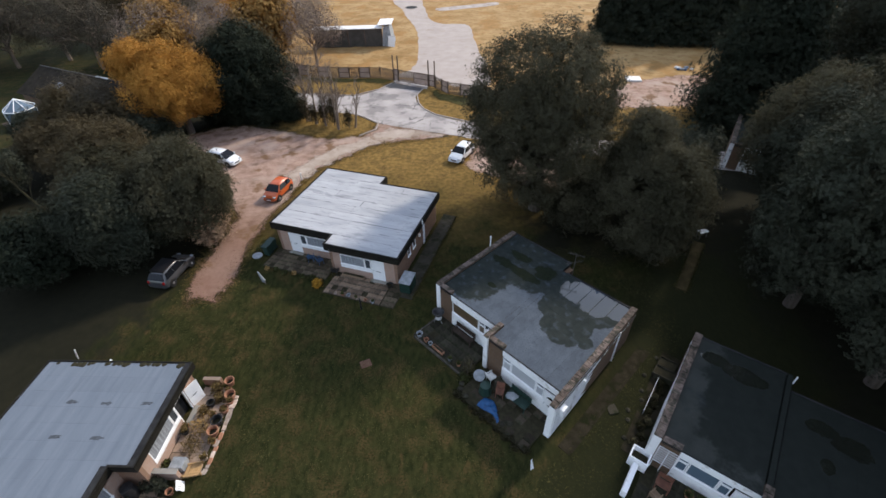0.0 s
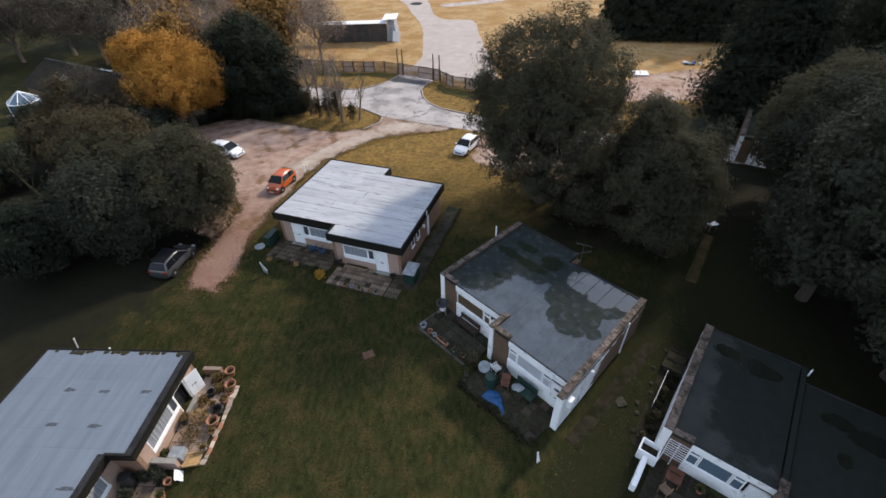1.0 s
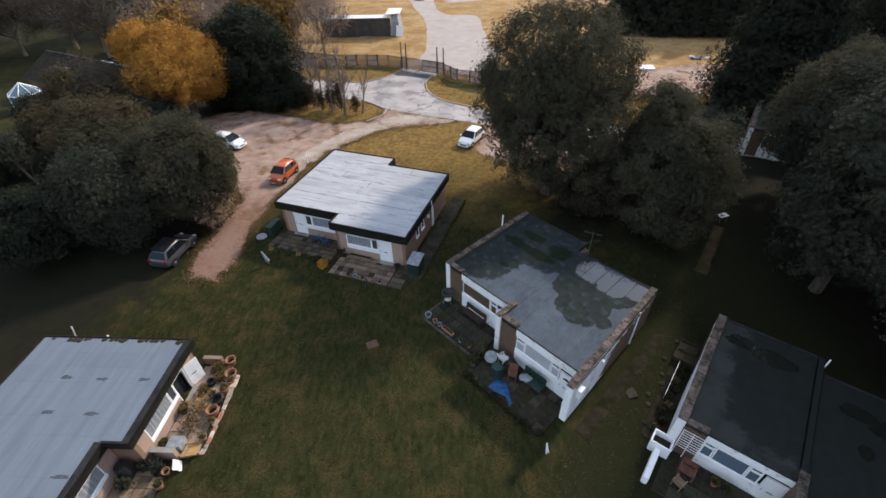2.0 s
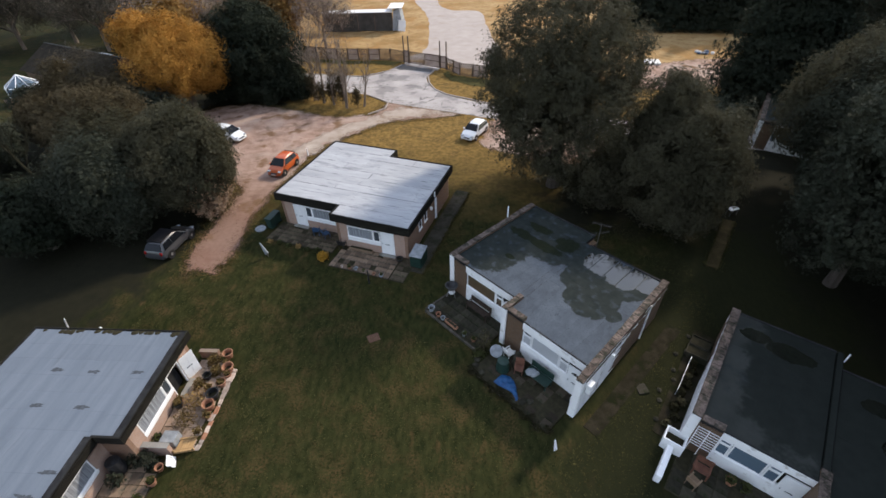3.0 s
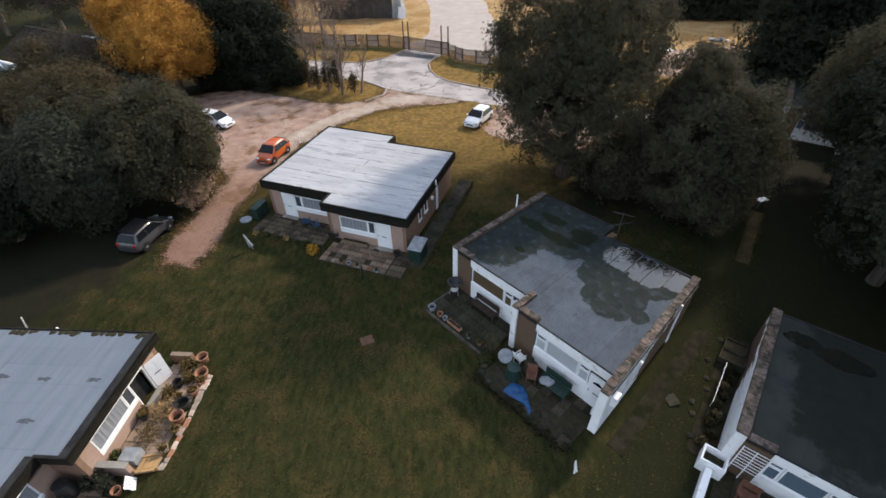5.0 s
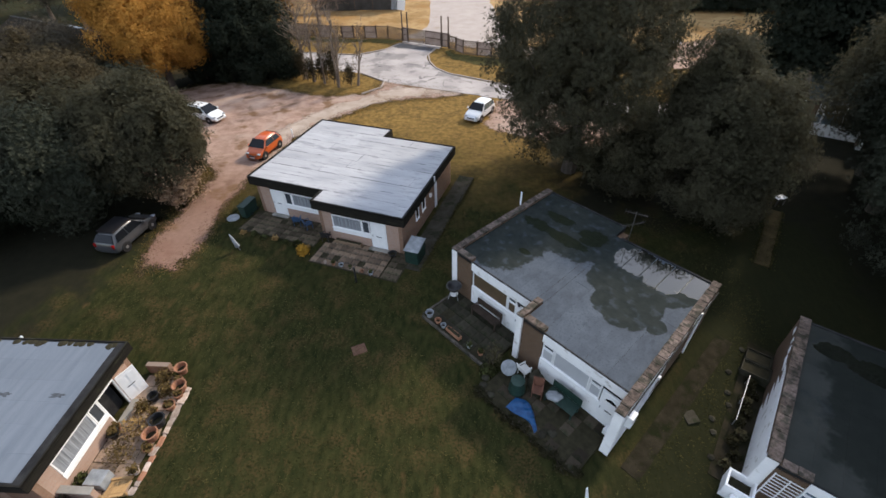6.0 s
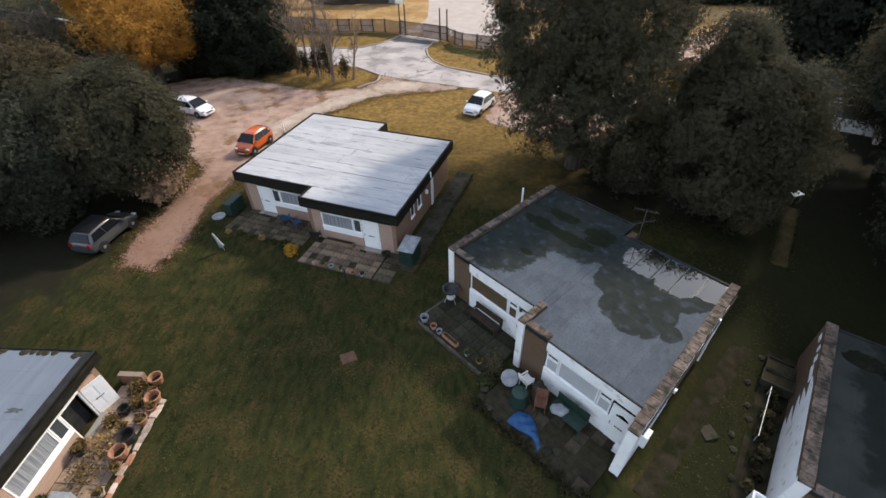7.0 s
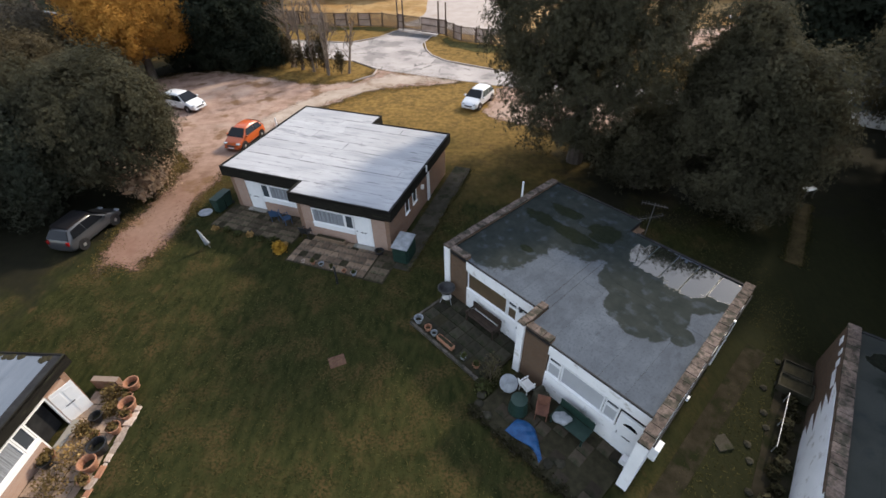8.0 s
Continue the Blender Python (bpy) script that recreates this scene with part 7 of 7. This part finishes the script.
tp = thing("tarpaulin", at(c_house, 7.85, -3.15, 0.055, 0), "crumpled bright blue tarpaulin lying on the slabs", "tarpaulin")
bm = bmesh.new()
nt_ = 20
grid = []
for i in range(nt_ + 1):
    row = []
    for j in range(nt_ + 1):
        s, q = i / nt_, j / nt_
        wid = (0.34 + 0.16 * math.sin(s * 5.0)) * (1 - 0.45 * s)
        x = -0.75 + 1.65 * s
        y = (q - 0.5) * 2 * wid + 0.30 * math.sin(s * 2.2) - 0.55 * s * s
        z = 0.03 + 0.14 * (0.5 + noise.noise((x * 3.2, y * 3.2, 4.4))) * math.sin(math.pi * q) ** 0.5 * math.sin(math.pi * min(1, s + 0.02)) ** 0.4
        row.append(bm.verts.new((x, y, z)))
    grid.append(row)
for i in range(nt_):
    for j in range(nt_):
        bm.faces.new((grid[i][j], grid[i + 1][j], grid[i + 1][j + 1], grid[i][j + 1]))
g = bmesh.ops.extrude_face_region(bm, geom=bm.faces[:])
for v in (e for e in g["geom"] if isinstance(e, bmesh.types.BMVert)):
    v.co.z = max(0.0, v.co.z - 0.02)
part("sheet", bm, TARP, tp)
for i, (u, v) in enumerate([(5.6, -3.4), (6.2, -3.5), (5.4, -3.0), (9.0, -3.3), (9.3, -3.0)]):
    st = thing("stone", at(c_house, u, v, 0.02, i * 50), "rough stone lying beside the slabs", "stone", "loose stones")
    bm = bmesh.new()
    bmesh.ops.create_icosphere(bm, subdivisions=2, radius=0.2)
    for v_ in bm.verts:
        v_.co *= 1 + 0.35 * noise.noise(v_.co * 5 + Vector((i * 7, 0, 0)))
        v_.co.z = max(-0.02, v_.co.z * 0.6)
    part("rock", bm, MOSSY, st)
mb = thing("milk_box", at(c_house, 10.85, -1.3, 0.05), "small white box at the foot of the wing wall", "box")
part("case", boxed(-0.14, 0.14, -0.14, 0.14, 0, 0.35, bev=0.02), UPVC, mb)

# bungalow with open door: pots, edging, planks, small gate
rng9 = random.Random(9)
along = 6.7
while along < 11.6:
    L = rng9.uniform(0.22, 0.48)
    st = thing("edging_stone", at(a_house, along + L / 2, -3.55 + rng9.uniform(-0.03, 0.05), 0.03, rng9.uniform(-9, 9)), "rough whitish stone edging the patio", "stone", "edging stones")
    bm = boxed(-L / 2, L / 2, -0.14, rng9.uniform(0.08, 0.22), -0.08, rng9.uniform(0.06, 0.15), bev=0.035)
    bmesh.ops.subdivide_edges(bm, edges=bm.edges[:], cuts=1)
    for v_ in bm.verts:
        v_.co *= 1 + 0.22 * noise.noise(v_.co * 7 + Vector((along * 5, 3, 0)))
    part("rock", bm, STONE if rng9.random() < 0.75 else TERRACOTTA, st)
    along += L * rng9.uniform(0.8, 1.0)
POTS = [(12.55, -2.75, 0.30, TERRACOTTA, None), (11.95, -2.9, 0.2, TERRACOTTA, DRYLEAF), (11.55, -3.2, 0.32, TERRACOTTA, None), (11.15, -3.3, 0.22, TERRACOTTA, DRYLEAF), (11.0, -2.15, 0.24, BLACK, None), (10.55, -3.2, 0.26, TERRACOTTA, DRYLEAF), (10.2, -2.6, 0.19, TERRACOTTA, DRYLEAF), (9.75, -3.1, 0.34, BLACK, None), (9.1, -3.15, 0.32, TERRACOTTA, None), (8.55, -3.3, 0.2, TERRACOTTA, DRYLEAF), (9.1, -1.4, 0.24, BLACK, DRYLEAF), (9.45, -1.3, 0.17, TERRACOTTA, DRYLEAF), (7.6, -3.25, 0.2, STONE, DRYLEAF), (5.7, -2.2, 0.2, TERRACOTTA, None), (5.0, -2.2, 0.22, TERRACOTTA, SHRUB), (4.2, -2.0, 0.18, BLACK, SHRUB), (7.2, -1.3, 0.2, BLACK, SHRUB), (6.9, -1.35, 0.17, BLACK, SHRUB)]
for i, (u, v, r, mt, pl) in enumerate(POTS):
    pot(at(a_house, u, v), r, r * 1.5, mt, "terracotta pot on the patio" if mt is TERRACOTTA else "dark pot on the patio", pl, 90 + i, 0.35, 0.26, 70)
for i, (u, v, r, h, mt) in enumerate([(12.1, -2.1, 0.5, 0.7, DRYLEAF), (10.5, -1.9, 0.42, 0.55, DRYLEAF), (9.5, -2.2, 0.75, 0.8, STRAW), (8.3, -2.25, 0.8, 0.85, DRYLEAF), (11.4, -2.5, 0.45, 0.5, DRYLEAF)]):
    bush(at(a_house, u, v), r, h, mt, "straw and olive patio plant spreading among pots", 120 + i, 420, 0.06)
lw = thing("garden_wall", a_house.matrix_basis.copy(), "low reddish brick garden wall at the patio's end", "wall")
part("wall", boxed(12.45, 12.70, -2.2, -1.05, -0.1, 0.6), BRICK_TAWNY, lw)
lw2 = thing("garden_wall", a_house.matrix_basis.copy(), "low brick garden wall between the patios", "wall")
part("wall", boxed(6.42, 6.64, -2.4, -1.06, -0.1, 0.8), BRICK_PINK, lw2)
part("cap", boxed(6.38, 6.68, -2.44, -1.06, 0.8, 0.85, bev=0.012), CONCRETE, lw2)
wb = thing("white_box", at(a_house, 7.15, -1.95), "pale flat-topped box beside the window", "box")
part("case", boxed(-0.32, 0.32, -0.45, 0.3, 0, 0.5, bev=0.02), GREY, wb)
pl_ = thing("plank_stack", at(a_house, 7.0, -2.85, 0.05, 12), "leaning stack of new yellow-brown planks", "planks")
for i in range(6):
    b = part("plank", boxed(-0.55, 0.55, -0.06, 0.06, 0, 0.03), PLANK, pl_)
    b.matrix_basis = pose(0.0, -0.38 + 0.135 * i, 0.10, 0, 18, 0)
part("bearer", boxed(0.3, 0.38, -0.5, 0.5, 0, 0.09), PLANK, pl_)
part("bearer", boxed(-0.42, -0.34, -0.5, 0.5, 0, 0.26), PLANK, pl_)
wg = thing("garden_gate", at(a_house, 6.1, -2.75, 0.02, 25), "small white slatted garden gate leaning over", "gate")
for k in range(5):
    b = part("slat", boxed(-0.28 + k * 0.12, -0.19 + k * 0.12, -0.012, 0.012, 0.0, 0.52, bev=0.005), UPVC, wg)
    b.matrix_basis = pose(0, 0, 0.02, -35)
for z in (0.08, 0.38):
    b = part("rail", boxed(-0.30, 0.31, 0.013, 0.035, z, z + 0.08), UPVC, wg)
    b.matrix_basis = pose(0, 0, 0.02, -35)
bar = thing("water_butt", at(a_house, 5.55, -0.25, 0.05), "black round water butt beside the window", "water butt")
part("body", lathe(bmesh.new(), [(0.30, 0), (0.36, 0.3), (0.36, 0.6), (0.31, 0.95)], 18), BLACK, bar)
part("lid", lathe(bmesh.new(), [(0.32, 0.95), (0.32, 1.0), (0.05, 1.03)], 18), BLACK, bar)
for i, (u, v) in enumerate([(6.0, -0.8), (6.1, -1.3), (5.9, -1.7), (5.0, -0.4)]):
    bush(at(a_house, u, v), 0.42, 0.8, DARKLEAF, "dark leafy plant in the shade of the wall", 130 + i, 320, 0.11)
rng6 = random.Random(6)
for i in range(26):
    v = -0.9 + 8.2 * i / 26 + rng6.uniform(-0.1, 0.1)
    if i % 7 in (2, 3):
        continue
    ms = thing("moss_clump", a_house.matrix_basis @ pose(12.02 + rng6.uniform(-0.08, 0.05), v, 2.742), "dark moss clump at the roof edge", "moss", "moss on the roof")
    bm = bmesh.new()
    bmesh.ops.create_icosphere(bm, subdivisions=2, radius=0.12 + 0.09 * rng6.random())
    for v_ in bm.verts:
        v_.co *= 1 + 0.4 * noise.noise(v_.co * 6 + Vector((i * 5, 0, 0)))
        v_.co.y *= 1.15
        v_.co.z = max(-0.002, v_.co.z * 0.16)
    part("moss", bm, BED, ms)
for i, (u, v) in enumerate([(9.4, 0.0), (9.35, 2.3), (9.4, 4.4), (7.3, 1.6), (7.35, 3.9), (4.2, 0.9), (3.2, 1.2)]):
    bm = blob(bmesh.new(), (0, 0), 0.10, 0.34, 0.0, 30 + i, rough=0.9)
    g = bmesh.ops.extrude_face_region(bm, geom=bm.faces[:])
    for x_ in (e for e in g["geom"] if isinstance(e, bmesh.types.BMVert)):
        x_.co.z -= 0.004
    o = part("dirt_mark", bm, DIRT)
    o.matrix_world = a_house.matrix_basis @ pose(u, v, 2.753)
    tagged(o, "dark smudge of dirt on the felt", "dirt mark", "dirt marks on the roof")
stake = thing("pole", pose(-20.2, 0.8, land(-20.2, 0.8), 0, 14, 0), "thin white pole leaning behind the bungalow", "pole")
part("shaft", tube(bmesh.new(), (0, 0, -0.05), (0, 0, 1.0), 0.04, 0.04, 8), UPVC, stake)

# white-fronted house: wing wall, planter, trellis, bench, clutter
wp = thing("garden_wall", d_house.matrix_basis.copy(), "low white rendered garden wall with a rounded top", "wall")
part("wall", boxed(-0.42, -0.12, -2.6, -0.75, -0.25, 0.62, bev=0.06), WHITE, wp)
pb = thing("planter_box", at(d_house, -0.22, -0.30, 0.0), "white rendered square planter with dark soil", "planter")
bm = bmesh.new()
for r in ((-0.5, 0.5, -0.42, -0.34), (-0.5, 0.5, 0.34, 0.42), (-0.5, -0.42, -0.34, 0.34), (0.42, 0.5, -0.34, 0.34)):
    box(bm, *r, -0.25, 0.85)
part("box", bm, WHITE, pb)
part("soil", boxed(-0.42, 0.42, -0.34, 0.34, -0.2, 0.45), BED, pb)
tl = thing("trellis", at(d_house, 0.34, -0.09, 0.0), "white timber trellis fixed before the brick panel", "trellis")
for k in range(8):
    part("bar", boxed(0, 1.0, -0.02, 0.0, 0.75 + k * 0.2, 0.79 + k * 0.2), UPVC, tl)
for k in range(3):
    part("upright", boxed(0.0 + 0.48 * k, 0.04 + 0.48 * k, -0.045, -0.021, 0.0, 2.25), UPVC, tl)
bench(at(d_house, 1.25, -0.95, 0.05, 0), REDWOOD, 0.75, "small red-brown wooden bench on the dark slabs")
garden_chair(at(d_house, 1.1, -1.75, 0.05, 160), TIMBER, "brown wooden garden chair on the dark slabs")
pot(at(d_house, 2.5, -0.6), 0.22, 0.3, TERRACOTTA, "terracotta pot on the dark slabs", SHRUB, 140)
pot(at(d_house, 3.1, -0.55), 0.18, 0.25, BLACK, "dark pot on the dark slabs", SHRUB, 141)
coat = thing("wall_paint", d_house.matrix_basis.copy(), "ragged-edged white paint on the outer brick wall", "paint", kind="structure")
bm = bmesh.new()
rng5 = random.Random(5)
edge = [(0.06, 0.0)]
for k in range(16):
    z = k * 0.165
    edge.append((3.4 + 0.55 * rng5.random() + (0.5 if k % 3 else -0.3) + 0.5 * z, z))
edge.append((0.06, 15 * 0.165))
vs = [bm.verts.new((-0.128, v, z)) for v, z in edge]
bm.faces.new(vs)
g = bmesh.ops.extrude_face_region(bm, geom=bm.faces[:])
for v in (e for e in g["geom"] if isinstance(e, bmesh.types.BMVert)):
    v.co.x += 0.01
part("coat", bm, WHITE, coat)
for i, (v, z, L) in enumerate([(5.3, 1.9, 0.9), (6.3, 2.1, 0.35), (6.9, 2.2, 0.25), (7.6, 2.15, 0.4)]):
    part("patch", boxed(-0.126, -0.112, v, v + L, z, z + 0.28), WHITE, coat)
for i, (u, v, s) in enumerate([(-0.75, 6.1, 0.62), (-0.8, 6.9, 0.55)]):
    cr = thing("planter_box", ground_at(d_house, u, v), "low grey-green timber planter box beside the wall", "planter")
    bm = bmesh.new()
    for r in ((-s, s, -0.4, -0.34), (-s, s, 0.34, 0.4), (-s, -s + 0.06, -0.34, 0.34), (s - 0.06, s, -0.34, 0.34)):
        box(bm, *r, -0.05, 0.45)
    part("box", bm, MOSSY, cr)
    part("soil", boxed(-s + 0.06, s - 0.06, -0.34, 0.34, 0, 0.36), BED, cr)
rl = thing("rail", ground_at(d_house, -0.95, 4.0), "thin pale metal rail along the border", "rail")
part("bar", tube(bmesh.new(), (0, -1.4, 0.55), (0, 1.4, 0.6), 0.018, n=6), STEEL, rl)
for y in (-1.3, 0, 1.3):
    part("upright", tube(bmesh.new(), (0, y, -0.1), (0, y, 0.57), 0.018, n=6), STEEL, rl)
for i in range(8):
    st = thing("stone", ground_at(d_house, -1.3 - 0.22 * (i * 7 % 3), 0.6 + i * 0.9 + 0.3 * (i % 2), i * 40), "rough border stone in the grass", "stone", "border stones")
    bm = bmesh.new()
    bmesh.ops.create_icosphere(bm, subdivisions=1, radius=0.17)
    for v_ in bm.verts:
        v_.co *= 1 + 0.3 * noise.noise(v_.co * 6 + Vector((i * 3, 1, 0)))
        v_.co.z = max(-0.03, v_.co.z * 0.7)
    part("rock", bm, MOSSY, st)
for i in range(9):
    bush(ground_at(d_house, -0.75 + 0.2 * (i % 2), 0.6 + i * 0.6), 0.3, 0.4, WEED if i % 3 else THIN, "low border plant beside the house wall", 150 + i, 120, 0.10)
coat_c = thing("wall_paint", c_house.matrix_basis @ pose(11.4, -2.12, 0, 0, 0, 2.4) @ pose(-11.46, 2.12, 0), "ragged-edged white paint on the front of the brick wing wall", "paint", kind="structure")
bm = bmesh.new()
rng8 = random.Random(8)
edge = [(-1.87, 0.0)]
for k in range(19):
    z = k * 0.162
    edge.append((0.9 + 0.7 * rng8.random() + (0.4 if k % 3 else -0.3) + 0.35 * z, z))
edge.append((-1.87, 18 * 0.162))
vs = [bm.verts.new((11.462, v, z)) for v, z in edge]
bm.faces.new(vs)
g = bmesh.ops.extrude_face_region(bm, geom=bm.faces[:])
for v in (e for e in g["geom"] if isinstance(e, bmesh.types.BMVert)):
    v.co.x += 0.01
bmesh.ops.recalc_face_normals(bm, faces=bm.faces[:])
part("coat", bm, PEEL, coat_c)
for v, z, L in ((2.2, 2.2, 0.8), (3.5, 2.4, 0.4), (4.6, 2.5, 0.6), (5.9, 2.3, 0.3)):
    part("patch", boxed(11.461, 11.473, v, v + L, z, z + 0.3), PEEL, coat_c)
stk = thing("board_pair", pose(10.12, -7.02, land(10.12, -7.02), 0, 0, 30), "two thin white boards standing in the grass", "boards")
for x, a in ((-0.07, 6), (0.06, -5)):
    bd = part("board", boxed(-0.045, 0.045, -0.012, 0.012, -0.05, 0.75, bev=0.006), UPVC, stk)
    bd.matrix_basis = pose(x, 0, 0, -14, a, 0)
for i in range(14):
    bush(ground_at(c_house, 5.6 + 0.4 * i + 0.15 * math.sin(i * 5), -3.72 + 0.25 * math.sin(i * 3.1)), 0.34 + 0.08 * math.sin(i * 2.2), 0.22 + 0.08 * math.cos(i), WEED, "low weeds spreading over the patio edge", 170 + i, 150, 0.06)
wt = thing("garden_table", pose(28.0, 13.3, land(28.0, 13.3), 0, 0, 20), "white plastic garden table under the dark trees", "table")
part("tabletop", boxed(-0.42, 0.42, -0.24, 0.24, 0.60, 0.64, bev=0.015), UPVC, wt)
for x in (-0.36, 0.36):
    for y in (-0.18, 0.18):
        part("leg", boxed(x - 0.03, x + 0.03, y - 0.03, y + 0.03, -0.05, 0.60), TIN, wt)
